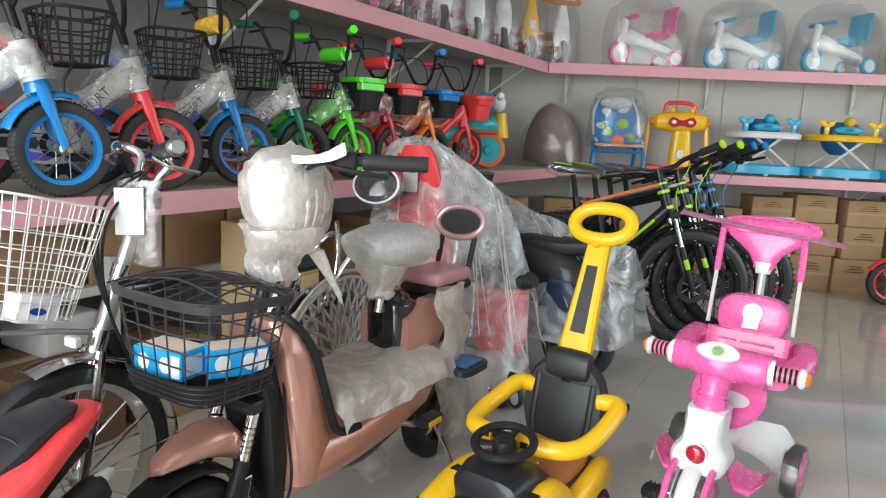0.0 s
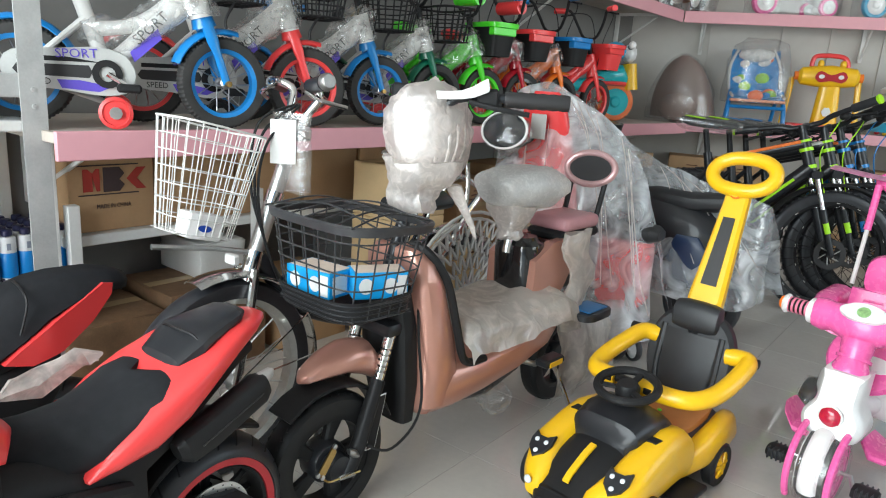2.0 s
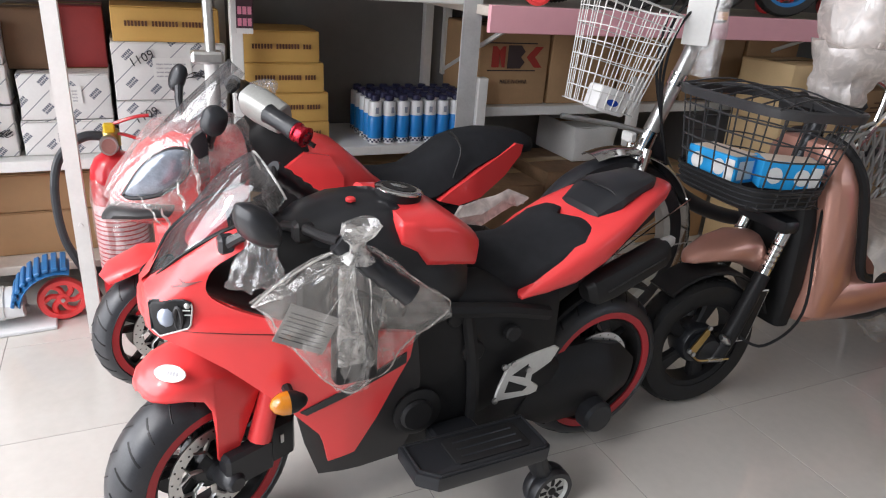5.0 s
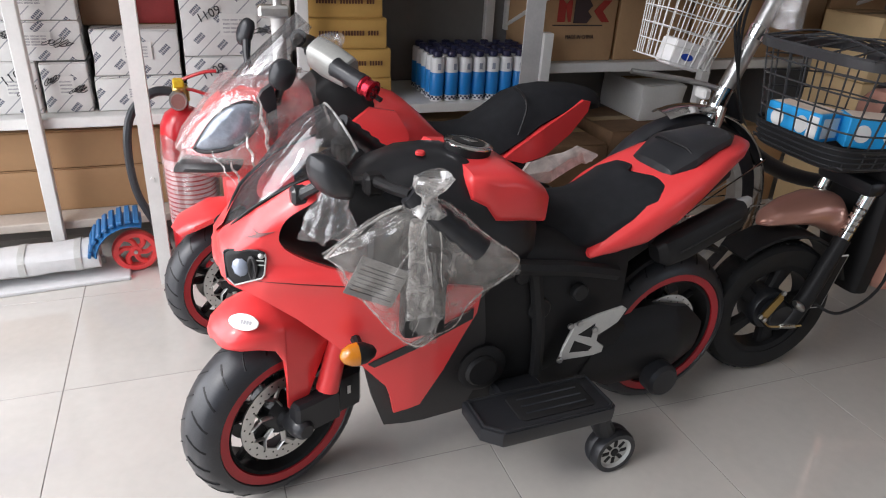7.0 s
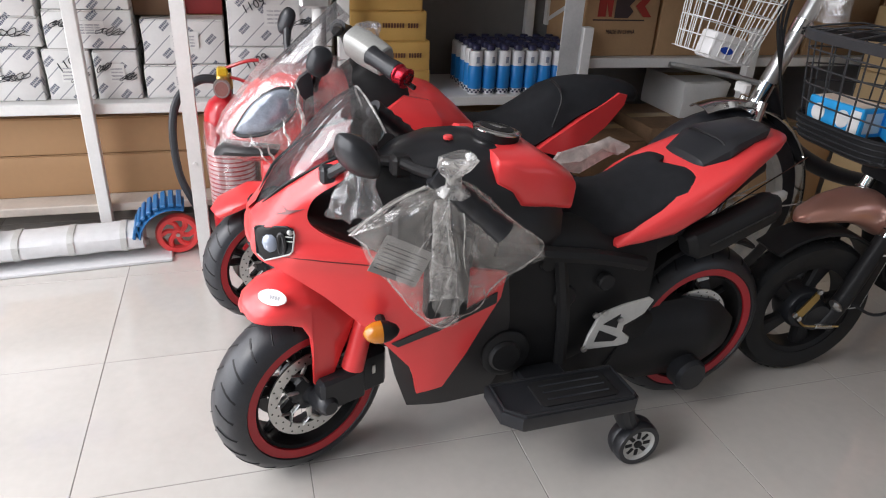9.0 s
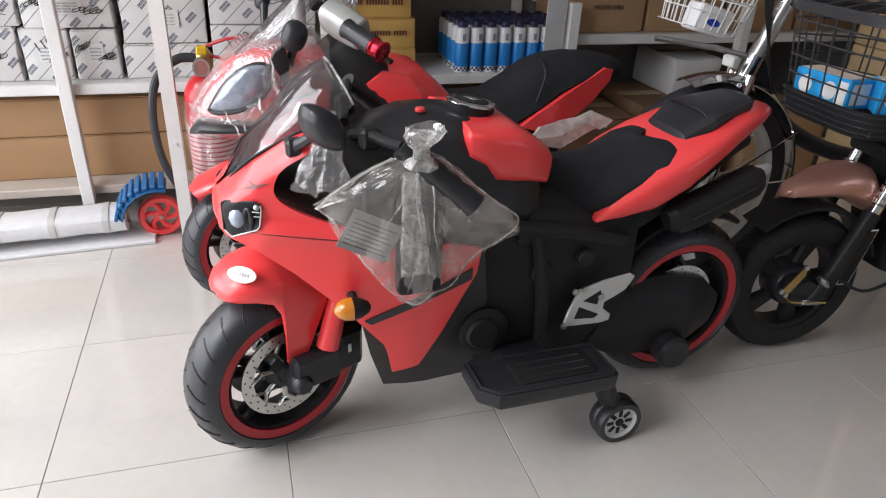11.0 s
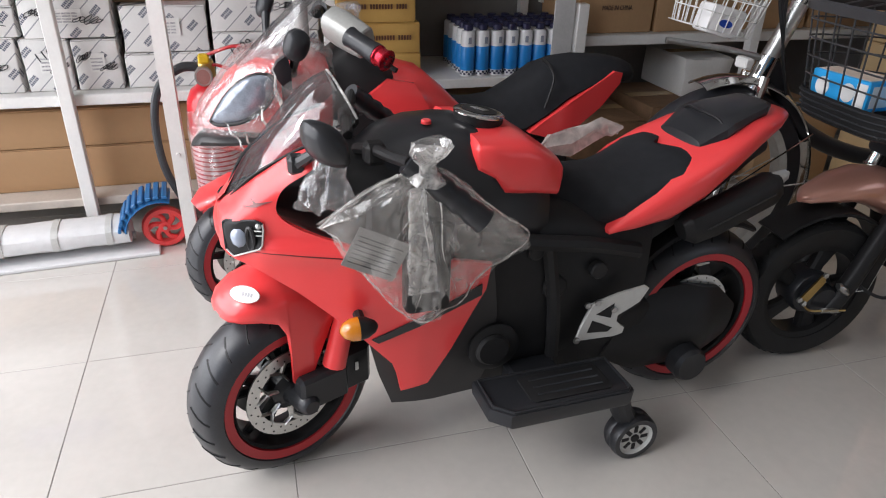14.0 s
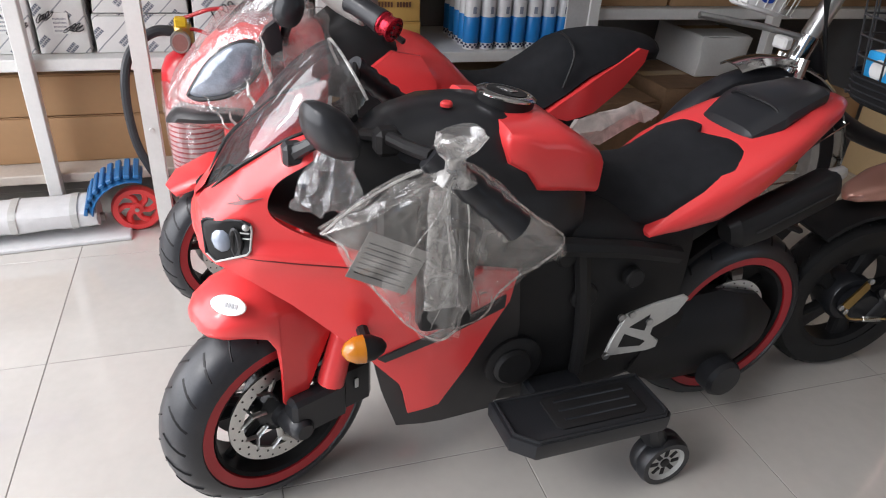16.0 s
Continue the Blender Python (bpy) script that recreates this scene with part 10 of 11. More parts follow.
for i, (y, lab, fm, fk, rm, gm, bk, bm_, st, words, pad) in enumerate(ROW):
    big = (1.05, 1.04, 1.03)[i] if i < 3 else 1.0
    kid_bike(pose((-0.735, -0.77)[i] if i < 2 else -0.81, y, 0.8575, 0, 0, -27) @ Matrix.Scale(big, 4), lab, fm, fk, rm, gm, bk, bm_, st, words, "solid" if i == 7 else True, pad=pad, saddle=(BLUE, RED, BLUE, BLACK, GREEN, RED, BLUE, RED)[i])
kid_bike(pose(2.12, 6.15, 0, 0, 0, -72) @ Matrix.Scale(1.35, 4), "red bicycle with black training wheels on the floor", RED, RED, WHEEL_RED, BLACK, "none", film_on=False, group="", saddle=RED)

# ---- toy tricycle and wrapped baby seat ----
SKY = mat("sky_blue_plastic", (0.05, 0.42, 0.68), 0.3, vary=0.05, coat=0.2)
TEAL = mat("teal_plastic", (0.03, 0.45, 0.5), 0.3, vary=0.05, coat=0.2)


def disc_wheel(parent, c, R, w, tyre, disc, turn=0.0):
    q = piece("wheel", parent, Matrix.Translation(c) @ pose(0, 0, 0, 0, 0, turn))
    part("tyre", lathe(B(), tyre_profile(R, w, 0.2, rim=R * 0.7), SIDE, 30, closed=True), tyre, q)
    part("disc", lathe(B(), [(0, w * 0.6), (R * 0.2, w * 0.58), (R * 0.3, w * 0.4), (R * 0.6, w * 0.36), (R * 0.72, w * 0.44), (R * 0.72, -w * 0.44), (R * 0.3, -w * 0.4), (R * 0.2, -w * 0.58), (0, -w * 0.6)], SIDE, 26), disc, q)
    return q


t = thing("toy_tricycle", "blue and yellow plastic toy tricycle on the pink shelf", "tricycle", pose(-0.95, 4.3, 0.8575, 0, 0, -50))
disc_wheel(t, (0, 0, 0.12), 0.12, 0.06, mat("orange_tyre", (0.8, 0.2, 0.06), 0.4), TEAL)
disc_wheel(t, (-0.13, -0.3, 0.08), 0.08, 0.04, RED, WHITE_PLASTIC)
disc_wheel(t, (0.13, -0.3, 0.08), 0.08, 0.04, RED, WHITE_PLASTIC)
part("body", loft(B(), [oval((0, y, z), (w, 0, 0), (0, 0, h), 18, 2.6) for y, z, w, h in ((0.06, 0.26, 0.04, 0.03), (0.02, 0.29, 0.075, 0.06), (-0.08, 0.27, 0.08, 0.06), (-0.2, 0.22, 0.06, 0.04), (-0.34, 0.2, 0.09, 0.04))]), TEAL, t, "rounded teal body")
part("lower_trim", loft(B(), [oval((0, y, 0.235), (w, 0, 0), (0, 0, 0.018), 18, 2.6) for y, w in ((0.05, 0.05), (0.0, 0.085), (-0.12, 0.085))]), RED, t, "red trim band")
part("fork", tube(B(), [(0, 0.09, 0.2), (0, 0.07, 0.36)], [0.05, 0.045], 14), YELLOW, t, "yellow front post")
part("head", ball(B(), (0, 0.06, 0.42), 0.06, sx=1.0, sy=0.8), WHITE_PLASTIC, t, "white and pink handle head")
part("cap", ball(B(), (0, -0.03, 0.43), 0.075, sx=0.9, sz=0.8), SKY, t, "sky blue cap")
for sg in (-1, 1):
    part("grip", tube(B(), [(sg * 0.05, 0.05, 0.46), (sg * 0.19, 0.02, 0.46)], 0.018, 10), GREYTRIM, t)
    part("grip_end", ball(B(), (sg * 0.19, 0.02, 0.46), 0.024), WHITE_PLASTIC, t)

t = thing("infant_carrier", "brown padded infant carrier wrapped in clear film", "baby carrier", BACK @ pose(-0.03, 0.24, 0.868, 0, 0, -20))
DOME = mat("brown_padded_cloth", (0.23, 0.16, 0.135), 0.6, vary=0.08, size=0.15, bump=0.04, bump_size=0.02)
part("shell", loft(B(), [oval((0, 0.02 - 0.1 * s, 0.02 + 0.44 * s), (0.23 * math.cos(s * 1.56) ** 0.5, 0, 0), (0, 0.15 * math.cos(s * 1.56) ** 0.5, 0), 24, 2.4) for s in np.linspace(0, 1, 14)]), DOME, t, "brown padded hood")
part("cushion", ball(B(), (0, -0.12, 0.1), 0.12, sx=1.2, sy=0.6, sz=0.9), DOME, t)
b = loft(B(), [oval((0, -0.03 - 0.06 * s, 0.005 + 0.47 * s), (0.25 * math.cos(s * 1.56) ** 0.5, 0, 0), (0, 0.2 * math.cos(s * 1.56) ** 0.5, 0), 28, 2.4) for s in np.linspace(0, 1, 14)])
part("film_bag", crumple(b, 0.014, 0.09, 3), CLEAR, t, "clear film bag", angle=70)

# ---- toys on the back shelf ----
PATTERN = (mat("lime_cloth", (0.3, 0.6, 0.05), 0.7, vary=0.3), mat("blue_cloth", (0.03, 0.25, 0.6), 0.7, vary=0.3), mat("orange_cloth", (0.85, 0.2, 0.08), 0.7, vary=0.3), mat("pale_cloth", (0.7, 0.68, 0.66), 0.7, vary=0.3, size=0.03))


def bouncer(m):
    t = thing("baby_bouncer", "colourful baby bouncer chair with blue legs, wrapped in film", "baby chair", m)
    for sg in (-1, 1):
        part("leg", tube(B(), smooth([(sg * 0.19, -0.15, 0.0), (sg * 0.185, -0.12, 0.12), (sg * 0.17, -0.05, 0.24)], 4), 0.016, 10), BLUE, t, "blue tube leg")
        part("rear_leg", tube(B(), [(sg * 0.16, 0.12, 0.0), (sg * 0.16, 0.0, 0.26)], 0.014, 10), BLUE, t)
        part("side_tube", tube(B(), smooth([(sg * 0.17, -0.16, 0.2), (sg * 0.175, 0.02, 0.26), (sg * 0.17, 0.12, 0.42), (sg * 0.12, 0.16, 0.54)], 4), 0.01, 8), WHITE, t)
    part("cross_tube", tube(B(), [(-0.19, -0.13, 0.13), (0.19, -0.13, 0.13)], 0.012, 8), BLUE, t)
    part("tray", box(B(), (-0.18, -0.17, 0.165), (0.18, -0.08, 0.185), 0.008, seg=2), mat("coral_plastic", (0.8, 0.35, 0.22), 0.4), t, "coral front bar")
    pr = [(-0.12, 0.21), (0.0, 0.22), (0.06, 0.28), (0.11, 0.38), (0.14, 0.47), (0.155, 0.54)]
    part("cloth", loft(B(), [[Vector((x, y + 0.02 * math.cos(x * 9), z - 0.02 * math.cos(x * 9))) for x in np.linspace(-0.165, 0.165, 11)] + [Vector((x, y + 0.03 + 0.02 * math.cos(x * 9), z - 0.03 - 0.02 * math.cos(x * 9))) for x in np.linspace(0.165, -0.165, 11)] for y, z in pr]), PATTERN[1], t, "printed sling seat")
    rng = random.Random(5)
    for i in range(13):
        k = rng.random() * 4.2
        j = int(k)
        a, c = Vector((0, *pr[j])), Vector((0, *pr[j + 1]))
        p = a.lerp(c, k - j)
        n = Vector((0, -(c - a).z, (c - a).y)).normalized()
        part("print_patch", ball(B(), (rng.uniform(-0.12, 0.12), p.y - 0.008 + 0.02 + n.y * 0.002, p.z - 0.005 + n.z * 0.002), rng.uniform(0.03, 0.055), sy=0.3, sz=0.8), PATTERN[(i * 7) % 4], t, "printed cloth patch")
    part("pillow", ball(B(), (0, 0.13, 0.5), 0.1, sx=1.3, sy=0.4, sz=0.5), PATTERN[3], t, "pale head pillow")
    b = loft(B(), [oval((0, 0.0, z), (w, 0, 0), (0, d, 0), 24, 3.5) for z, w, d in ((0.16, 0.21, 0.2), (0.3, 0.215, 0.2), (0.45, 0.2, 0.19), (0.56, 0.17, 0.15), (0.6, 0.1, 0.08))])
    bmesh.ops.subdivide_edges(b, edges=[e for e in b.edges if e.calc_length() > 0.05], cuts=1, use_grid_fill=True)
    part("film_bag", crumple(b, 0.02, 0.06, 5), CLEAR, t, "clear film bag")


bouncer(BACK @ pose(0.45, 0.22, 0.868, 0, 0, 2))

t = thing("push_toy", "yellow push toy with a cartoon car face and red handle", "ride-on toy", BACK @ pose(0.9, 0.22, 0.868, 0, 0, -5))
part("column", loft(B(), [oval((0.03, 0, z), (w, 0, 0), (0, 0.04, 0), 18, 3) for z, w in ((0.03, 0.085), (0.2, 0.075), (0.32, 0.065))]), YELLOW, t, "yellow column")
part("emblem", prism(B(), [(0.03 * math.cos(a), 0.035 * math.sin(a)) for a in np.linspace(0, 2 * math.pi, 6, endpoint=False)], 0.008, Matrix.Translation((0.03, -0.042, 0.13)) @ pose(0, 0, 0, 90, 0, 0)), BADGE, t, "white emblem")
fc = part("face", loft(B(), [oval((x, 0, 0.37), (0, 0.06 * k, 0), (0, 0, 0.07 * k), 18, 2.6) for x, k in ((-0.18, 0.5), (-0.16, 0.85), (-0.08, 1), (0.02, 1.12), (0.1, 1), (0.18, 0.85), (0.2, 0.5))]), YELLOW, t, "yellow car face")
part("grille", prism(B(), smooth([(-0.09, 0, 0), (-0.06, 0.035, 0), (0.0, 0.015, 0), (0.06, 0.035, 0), (0.09, 0, 0), (0.06, -0.03, 0), (0.0, -0.02, 0), (-0.06, -0.03, 0)], 3, closed=True) and [(p.x, p.y) for p in smooth([(-0.1, 0, 0), (-0.07, 0.04, 0), (0.0, 0.015, 0), (0.07, 0.04, 0), (0.1, 0, 0), (0.07, -0.035, 0), (0.0, -0.025, 0), (-0.07, -0.035, 0)], 3, closed=True)], 0.012, Matrix.Translation((0.02, -0.064, 0.365)) @ pose(0, 0, 0, 90, 0, 0)), DKRED, fc, "dark painted grin")
for sg in (-1, 1):
    part("eye", prism(B(), [(0.018 * math.cos(a), 0.014 * math.sin(a)) for a in np.linspace(0, 2 * math.pi, 14, endpoint=False)], 0.018, Matrix.Translation((0.02 + sg * 0.06, -0.064, 0.368)) @ pose(0, 0, 0, 90, 0, 0)), BADGE, fc)
    part("ear", tube(B(), [(0.01 + sg * 0.18, 0, 0.37), (0.01 + sg * 0.215, 0, 0.37)], 0.03, 12), ORANGE, fc, "orange side knob")
    part("side_post", tube(B(), [(sg * 0.21, 0.05, 0.36), (sg * 0.235, 0.04, 0.03)], 0.02, 10), YELLOW, t, "yellow side post")
    part("horn", ball(B(), (0.02 + sg * 0.07, 0, 0.455), 0.022, sz=1.3), YELLOW, fc)
part("handle", tube(B(), smooth([(-0.1, 0.02, 0.38), (-0.1, 0.03, 0.47), (-0.07, 0.035, 0.51), (0.07, 0.035, 0.51), (0.12, 0.03, 0.47), (0.12, 0.02, 0.38)], 4), 0.016, 10), RED, t, "red arched handle")
part("base", box(B(), (-0.24, -0.1, 0.0), (0.26, 0.16, 0.04), 0.015, seg=2), RED, t, "red base")


def walker(m, tray, toy, lab):
    t = thing("baby_walker", lab, "baby walker", m, "baby walkers on the back shelf")
    part("base_ring", loft(B(), [oval((0, 0, z), (0.285 - o, 0, 0), (0, 0.19 - o, 0), 36, 2.6) for z, o in ((0.02, 0), (0.075, 0.004), (0.085, 0.02), (0.08, 0.04), (0.02, 0.045), (0.02, 0.0))], caps=False), SKY, t, "sky blue base ring")
    for i in range(6):
        a = math.pi * (i + 0.5) / 3
        c = part("castor", ball(B(), (0.25 * math.cos(a), 0.16 * math.sin(a), 0.016), 0.018), (YELLOW, WHITE_PLASTIC, RED)[i % 3], t)
    for sg in (-1, 1):
        for s in (-1, 1):
            part("leg", tube(B(), [(s * 0.17, sg * 0.15, 0.07), (-s * 0.1, sg * 0.13, 0.29)], 0.01, 8), WHITE, t, "crossed white tube leg")
    part("tray", loft(B(), [oval((0, 0, z), (0.26 - o, 0, 0), (0, 0.18 - o, 0), 32, 3) for z, o in ((0.275, 0.03), (0.28, 0.005), (0.31, 0), (0.325, 0.02))]), tray, t, "moulded play tray")
    part("seat_sling", loft(B(), [oval((0, 0.05, z), (w, 0, 0), (0, w * 0.8, 0), 20) for z, w in ((0.18, 0.05), (0.22, 0.1), (0.28, 0.13), (0.38, 0.135), (0.42, 0.1))]), BLUE_PLASTIC, t, "dark cloth seat")
    for sg in (-1, 1):
        for a in (30, 150, 270):
            part("toy_blade", ball(B(), (0.032, 0, 0), 0.04, sx=1.0, sy=0.3, sz=0.55, m=Matrix.Translation((sg * 0.17, -0.13, 0.385)) @ pose(0, 0, 0, 0, -a, 12)), toy, t, "toy propeller blade")
        part("toy_stem", tube(B(), [(sg * 0.17, -0.12, 0.32), (sg * 0.17, -0.13, 0.38)], 0.016, 10), WHITE_PLASTIC, t)
    part("toy_plane", loft(B(), [oval((x, -0.1, 0.36), (0, 0.03 * k, 0), (0, 0, 0.03 * k), 12) for x, k in ((-0.1, 0.2), (-0.07, 0.8), (0, 1), (0.06, 0.8), (0.1, 0.3))]), SKY, t, "sky blue toy plane")
    part("toy_wing", loft(B(), [oval((0.0, y, 0.365), (0.035 * k, 0, 0), (0, 0, 0.006), 10) for y, k in ((-0.2, 0.5), (-0.17, 1), (-0.03, 1), (0.0, 0.5))]), SKY, t)
    part("toy_head", ball(B(), (0.02, -0.05, 0.42), 0.04), YELLOW if toy is YELLOW else SKY, t, "round toy top")
    return t


walker(BACK @ pose(1.53, 0.24, 0.868), WHITE_PLASTIC, SKY, "blue and white baby walker on the back shelf")
walker(BACK @ pose(2.1, 0.24, 0.868), YELLOW, YELLOW, "yellow and blue baby walker on the back shelf")
walker(BACK @ pose(2.67, 0.24, 0.868), WHITE_PLASTIC, SKY, "blue and white baby walker on the back shelf")


# ---- wrapped toys on the upper shelf ----
def wrapped_trike(m, col, lab, seed):
    t = thing("wrapped_tricycle", lab, "tricycle", m, "wrapped toys on the upper shelf")
    disc_wheel(t, (0, -0.2, 0.09), 0.09, 0.045, col, WHITE_PLASTIC, 0)
    for sg in (-1, 1):
        disc_wheel(t, (sg * 0.12, 0.2, 0.065), 0.065, 0.035, col, WHITE_PLASTIC)
        part("grip", tube(B(), [(0, -0.17, 0.35), (sg * 0.13, -0.13, 0.36)], 0.016, 10), col, t)
    part("beam", loft(B(), [oval((0, y, z), (w, 0, 0), (0, 0.01, h), 14, 2.6) for y, z, w, h in ((-0.2, 0.2, 0.035, 0.05), (-0.14, 0.22, 0.05, 0.06), (0.0, 0.19, 0.05, 0.035), (0.14, 0.14, 0.06, 0.035), (0.24, 0.1, 0.07, 0.03))]), WHITE_PLASTIC, t, "white moulded beam")
    part("fork", tube(B(), [(0, -0.2, 0.11), (0, -0.17, 0.35)], [0.035, 0.028], 12), WHITE_PLASTIC, t)
    part("seat", ball(B(), (0, 0.1, 0.24), 0.1, sx=0.9, sz=0.35), col, t, "coloured seat")
    part("backrest", loft(B(), [oval((0, 0.19 + 0.02 * k, 0.25 + 0.2 * k), (0.1, 0, 0), (0, 0.016, 0), 16, 3) for k in (0, 0.3, 0.8, 1.0)]), col, t, "coloured backrest")
    b = loft(B(), [oval((0, 0.0, z), (w, 0, 0), (0, d, 0), 26, 3.5) for z, w, d in ((0.005, 0.17, 0.31), (0.12, 0.18, 0.33), (0.28, 0.17, 0.32), (0.42, 0.14, 0.28), (0.5, 0.06, 0.16))])
    bmesh.ops.subdivide_edges(b, edges=[e for e in b.edges if e.calc_length() > 0.06], cuts=1, use_grid_fill=True)
    part("film_bag", crumple(b, 0.022, 0.07, seed), CLEAR, t, "clear film bag")


def wrapped_ride(m, post, panel_mat, lab, seed, big=True):
    t = thing("wrapped_scooter", lab, "scooter", m, "wrapped toys on the upper shelf")
    part("fork_post", loft(B(), [oval((0, 0.04 * (z - 0.1), z), (w, 0, 0), (0, w * 0.7, 0), 16, 2.6) for z, w in ((0.12, 0.05), (0.18, 0.065), (0.28, 0.06), (0.34, 0.045), (0.42, 0.03))]), panel_mat, t, "moulded front panel")
    part("panel_sticker", prism(B(), [(-0.02, -0.03), (0.02, -0.03), (0.024, 0.03), (-0.024, 0.03)], 0.004, Matrix.Translation((0, -0.043, 0.24)) @ pose(0, 0, 0, 90, 0, 0)), STICKER, t, "printed sticker")
    part("handlebar", tube(B(), smooth([(-0.14, 0.04, 0.46), (-0.06, 0.015, 0.44), (0.06, 0.015, 0.44), (0.14, 0.04, 0.46)], 4), 0.018, 10), post, t)
    for sg in (-1, 1):
        part("grip_end", ball(B(), (sg * 0.15, 0.045, 0.46), 0.024), post, t)
    disc_wheel(t, (0, 0, 0.085), 0.085, 0.045, BLACK if big else post, WHITE_PLASTIC)
    for sg in (-1, 1):
        part("fork_arm", tube(B(), [(sg * 0.035, 0, 0.085), (sg * 0.03, 0.01, 0.19)], 0.013, 8), post, t)
        disc_wheel(t, (sg * 0.1, 0.27, 0.06), 0.06, 0.035, BLACK, WHITE_PLASTIC)
    part("deck", loft(B(), [oval((0, y, 0.11), (w, 0, 0), (0, 0, 0.025), 14, 3) for y, w in ((0.04, 0.03), (0.1, 0.07), (0.3, 0.08), (0.34, 0.05))]), post, t)
    part("seat", ball(B(), (0, 0.24, 0.22), 0.09, sz=0.4), post, t, "coloured seat")
    b = loft(B(), [oval((0, 0.13, z), (w, 0, 0), (0, d, 0), 24, 3.2) for z, w, d in ((0.005, 0.14, 0.22), (0.15, 0.15, 0.24), (0.35, 0.15, 0.2), (0.48, 0.1, 0.12), (0.54, 0.04, 0.05))])
    bmesh.ops.subdivide_edges(b, edges=[e for e in b.edges if e.calc_length() > 0.06], cuts=1, use_grid_fill=True)
    part("film_bag", crumple(b, 0.02, 0.06, seed), CLEAR, t, "clear film bag")


UP = 1.642
wrapped_trike(BACK @ pose(0.62, 0.37, UP, 0, 0, -72), PINK, "pink and white toy tricycle in a clear film bag", 1)
wrapped_trike(BACK @ pose(1.33, 0.37, UP, 0, 0, -75), SKY, "sky blue and white toy tricycle in a clear film bag", 2)
wrapped_trike(BACK @ pose(2.02, 0.37, UP, 0, 0, -70), SKY, "sky blue and white toy tricycle in a clear film bag", 3)
wrapped_trike(BACK @ pose(2.72, 0.37, UP, 0, 0, -75), PINK, "pink and white toy tricycle in a clear film bag", 4)
wrapped_trike(pose(-1.08, 2.95, UP, 0, 0, 35), PINK, "pink toy tricycle with white wheels in film", 5)
VIOLET = mat("violet_plastic", (0.35, 0.1, 0.4), 0.3, vary=0.05)
for i, (y, x, post, pan, lab) in enumerate(((3.4, -1.04, DKRED, PINK, "dark red toy scooter in a clear film bag"), (3.78, -1.04, PINK, WHITE_PLASTIC, "pink and white toy scooter in a clear film bag"),
                                            (4.2, -1.04, RED, WHITE_PLASTIC, "red and white toy scooter in a clear film bag"), (4.62, -1.04, VIOLET, WHITE_PLASTIC, "violet toy scooter with a white panel in film"),
                                            (5.02, -1.0, RED, YELLOW, "red and yellow toy scooter in a clear film bag"), (5.3, -0.86, BROWN, WHITE_PLASTIC, "pale toy scooter in a creased film bag"))):
    wrapped_ride(pose(x, y, UP, 0, 0, 40 + 5 * (i % 3)), post, pan, lab, 10 + i)

# ---- cartons under the shelves ----
def plain_carton(m, s, material, lab, seed):
    t = thing("carton", lab, "box", m, "cartons under the back shelf")
    b = box(B(), (-s[0] / 2, -s[1] / 2, 0), (s[0] / 2, s[1] / 2, s[2]), 0.004, seg=2)
    bmesh.ops.subdivide_edges(b, edges=[e for e in b.edges if e.calc_length() > 0.06], cuts=3, use_grid_fill=True)
    for v in b.verts:
        if v.co.z > 0.004:
            v.co += 0.004 * noise.noise_vector(v.co * 12 + Vector((seed * 3.1, 0, 0)))
    part("body", b, material, t, angle=50)
    part("tape", box(B(), (-s[0] / 2 * 0.99, -s[1] / 2 - 0.006, s[2] * 0.46), (s[0] / 2 * 0.99, -s[1] / 2 - 0.0045, s[2] * 0.54)), TAPE, t, "strip of packing tape")
    for i in range(3):
        part("print_bar", box(B(), (-0.07 + 0.02 * i, -s[1] / 2 - 0.0065, s[2] * (0.62 + 0.08 * i)), (0.07 - 0.01 * i, -s[1] / 2 - 0.005, s[2] * (0.645 + 0.08 * i))), BROWN_INK, t)
    return t


rng = random.Random(3)
for i, x in enumerate((1.68, 2.0, 2.34, 2.72, 3.06)):
    z = 0.0
    for j in range(3):
        h = (0.27, 0.24, 0.2)[j] + rng.uniform(-0.015, 0.015)
        plain_carton(BACK @ pose(x + rng.uniform(-0.015, 0.015), 0.36 + rng.uniform(-0.03, 0.03), z, 0, 0, rng.uniform(-3, 3)), (0.3, 0.28, h), CARD, "plain brown cardboard carton in a floor stack", i * 3 + j)
        z += h + 0.004
for i, x in enumerate((0.1, 0.45, 1.3)):
    z = 0.0
    for j in range(2):
        plain_carton(BACK @ pose(x, 0.38, z, 0, 0, rng.uniform(-4, 4)), (0.32, 0.26, 0.3), CARD, "plain brown cardboard carton in a floor stack", 30 + i * 2 + j)
        z += 0.304
t = thing("shoe_carton", "white carton with red edges on the floor", "box", BACK @ pose(1.62, 0.06, 0, 0, 0, 8))
part("body", box(B(), (-0.13, -0.06, 0), (0.13, 0.06, 0.58), 0.004), WHITE, t)
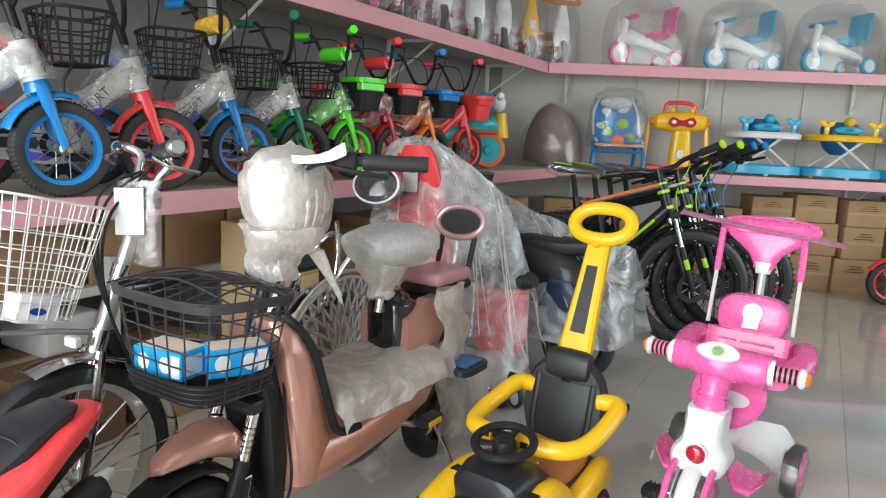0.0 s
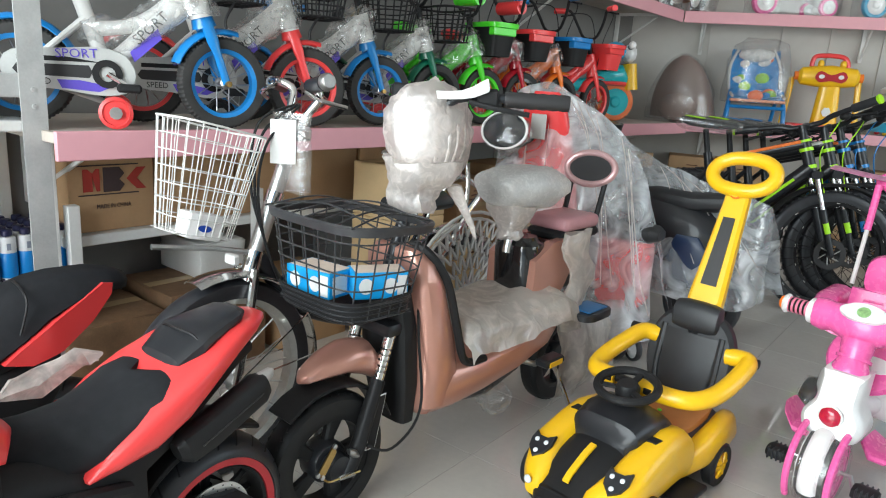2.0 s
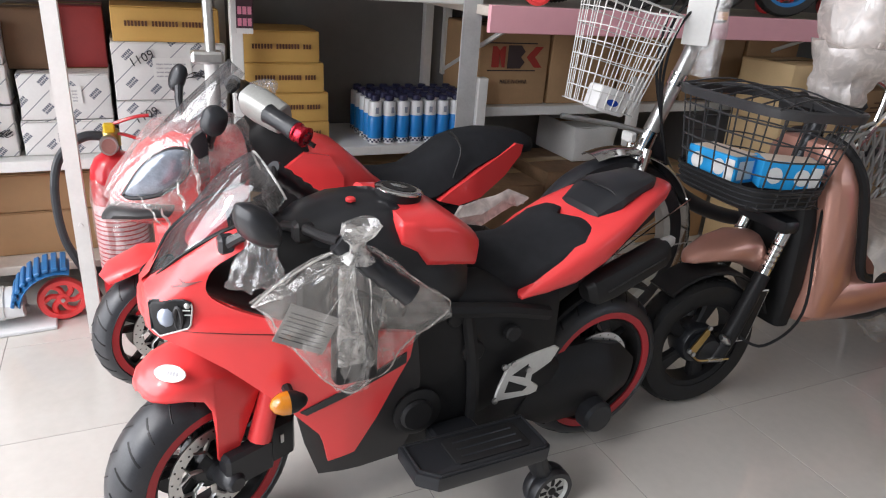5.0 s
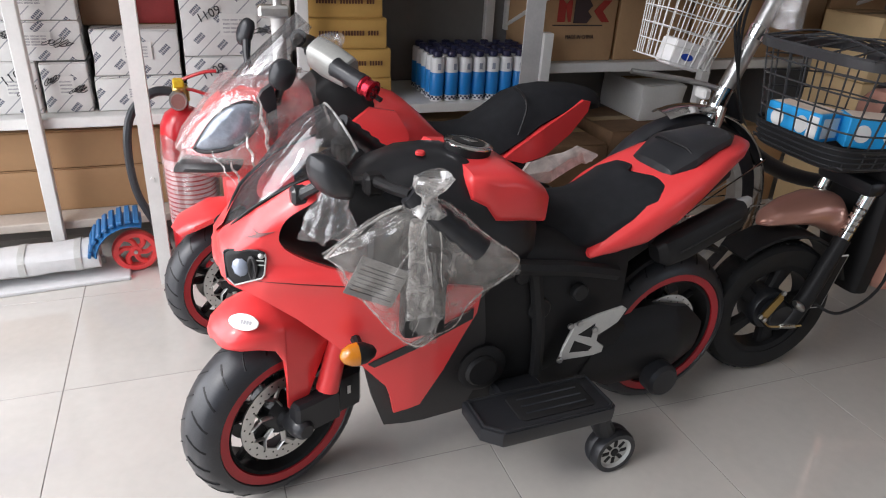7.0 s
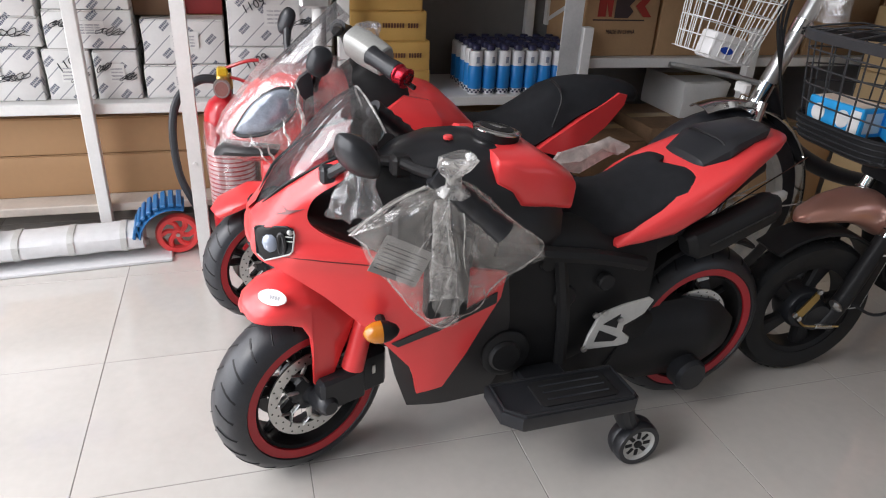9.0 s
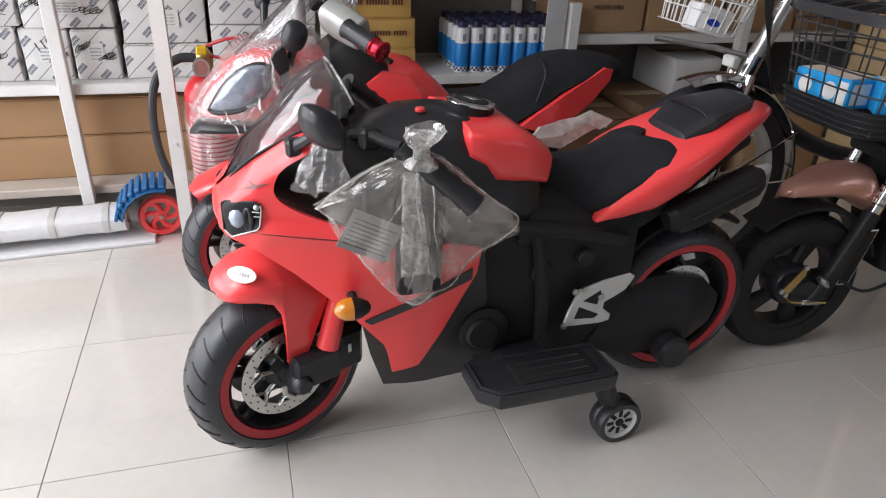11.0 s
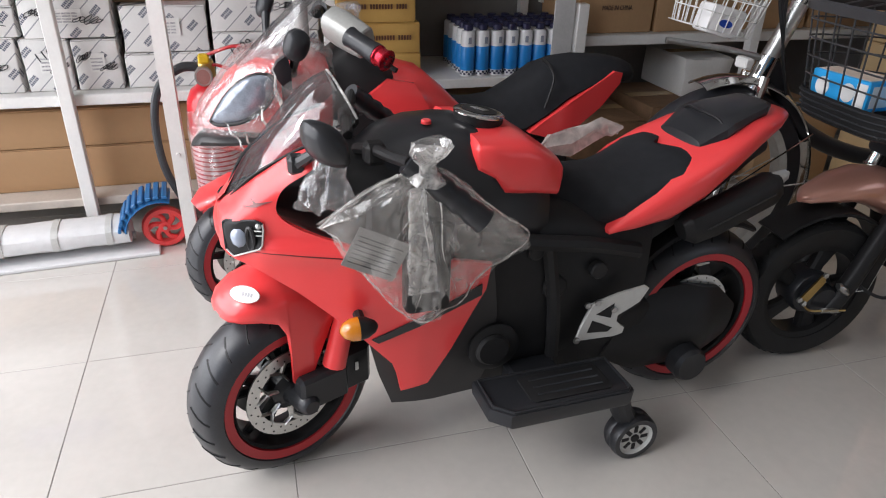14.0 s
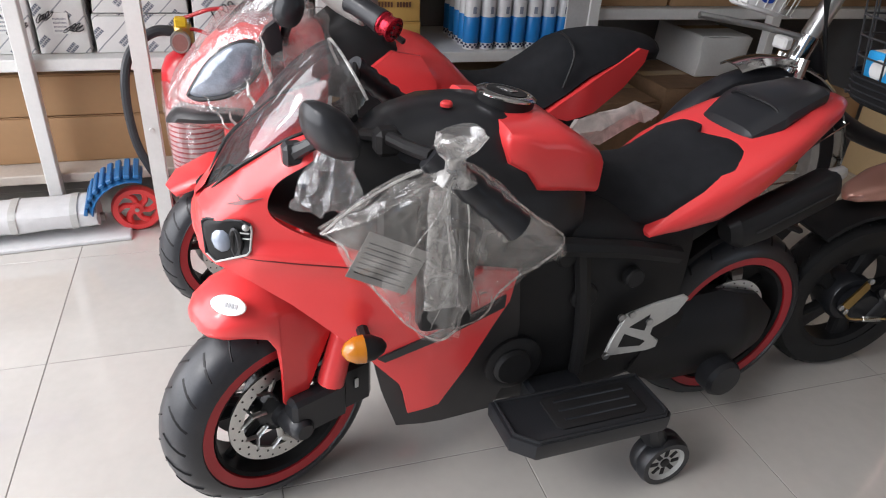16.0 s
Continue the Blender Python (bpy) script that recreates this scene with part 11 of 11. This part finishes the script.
for z0, z1, mt in ((0.52, 0.56, RED), (0.02, 0.08, RED), (0.1, 0.14, INK)):
    part("print_band", box(B(), (-0.128, -0.0625, z0), (0.128, -0.0605, z1)), mt, t, "printed band")
part("picture_patch", prism(B(), [(p.x, p.y) for p in smooth([(-0.1, 0.0, 0), (-0.06, 0.09, 0), (0.05, 0.12, 0), (0.1, 0.02, 0), (0.05, -0.07, 0), (-0.06, -0.06, 0)], 4, closed=True)], 0.003, Matrix.Translation((0, -0.0615, 0.33)) @ pose(0, 0, 0, 90, 0, 0)), GREYTRIM, t, "dark printed picture")
# cartons and dark bundles on the floor under the left shelf
for i, y in enumerate((2.75, 3.15, 3.55, 3.95, 4.35, 4.75)):
    plain_carton(pose(-1.02, y, 0, 0, 0, 90 + rng.uniform(-4, 4)), (0.34, 0.3, 0.34 + 0.05 * (i % 2)), CARD if i % 2 else CARD_PALE, "brown cardboard carton on the floor below the shelf", 50 + i)
    plain_carton(pose(-1.04, y + 0.03, 0.345 + 0.05 * (i % 2), 0, 0, 90 + rng.uniform(-4, 4)), (0.32, 0.28, 0.24), CARD, "brown cardboard carton on another carton", 70 + i)


# ---- floor tiles ----
TS = 0.4
tile_mesh = finish(box(B(), (0.0008, 0.0008, -0.0038), (TS - 0.0008, TS - 0.0008, 0.0), 0.0006), "tile", TILE)
cells = []
for i in range(-4, 9):
    for j in range(-4, 20):
        x, y = i * TS, j * TS
        if x < 3.6:
            cells.append(((x + 0.2 - 0.3) ** 2 + (y + 0.2 - 1.0) ** 2, x, y))
cells.sort()
for d, x, y in cells[:280]:
    ob = new("tile", tile_mesh)
    ob.parent = floor
    ob.location = (x, y, 0)
part("grout_bed", box(B(), (-1.6, -1.6, -0.003), (3.6, 8.0, -0.0009)), GROUT, floor)
b = B()
for d, x, y in cells[280:]:
    box(b, (x + 0.0012, y + 0.0012, -0.0038), (x + TS - 0.0012, y + TS - 0.0012, 0.0))
if b.verts:
    tagged(part("far_tiles", b, TILE, floor), kind="stuff")
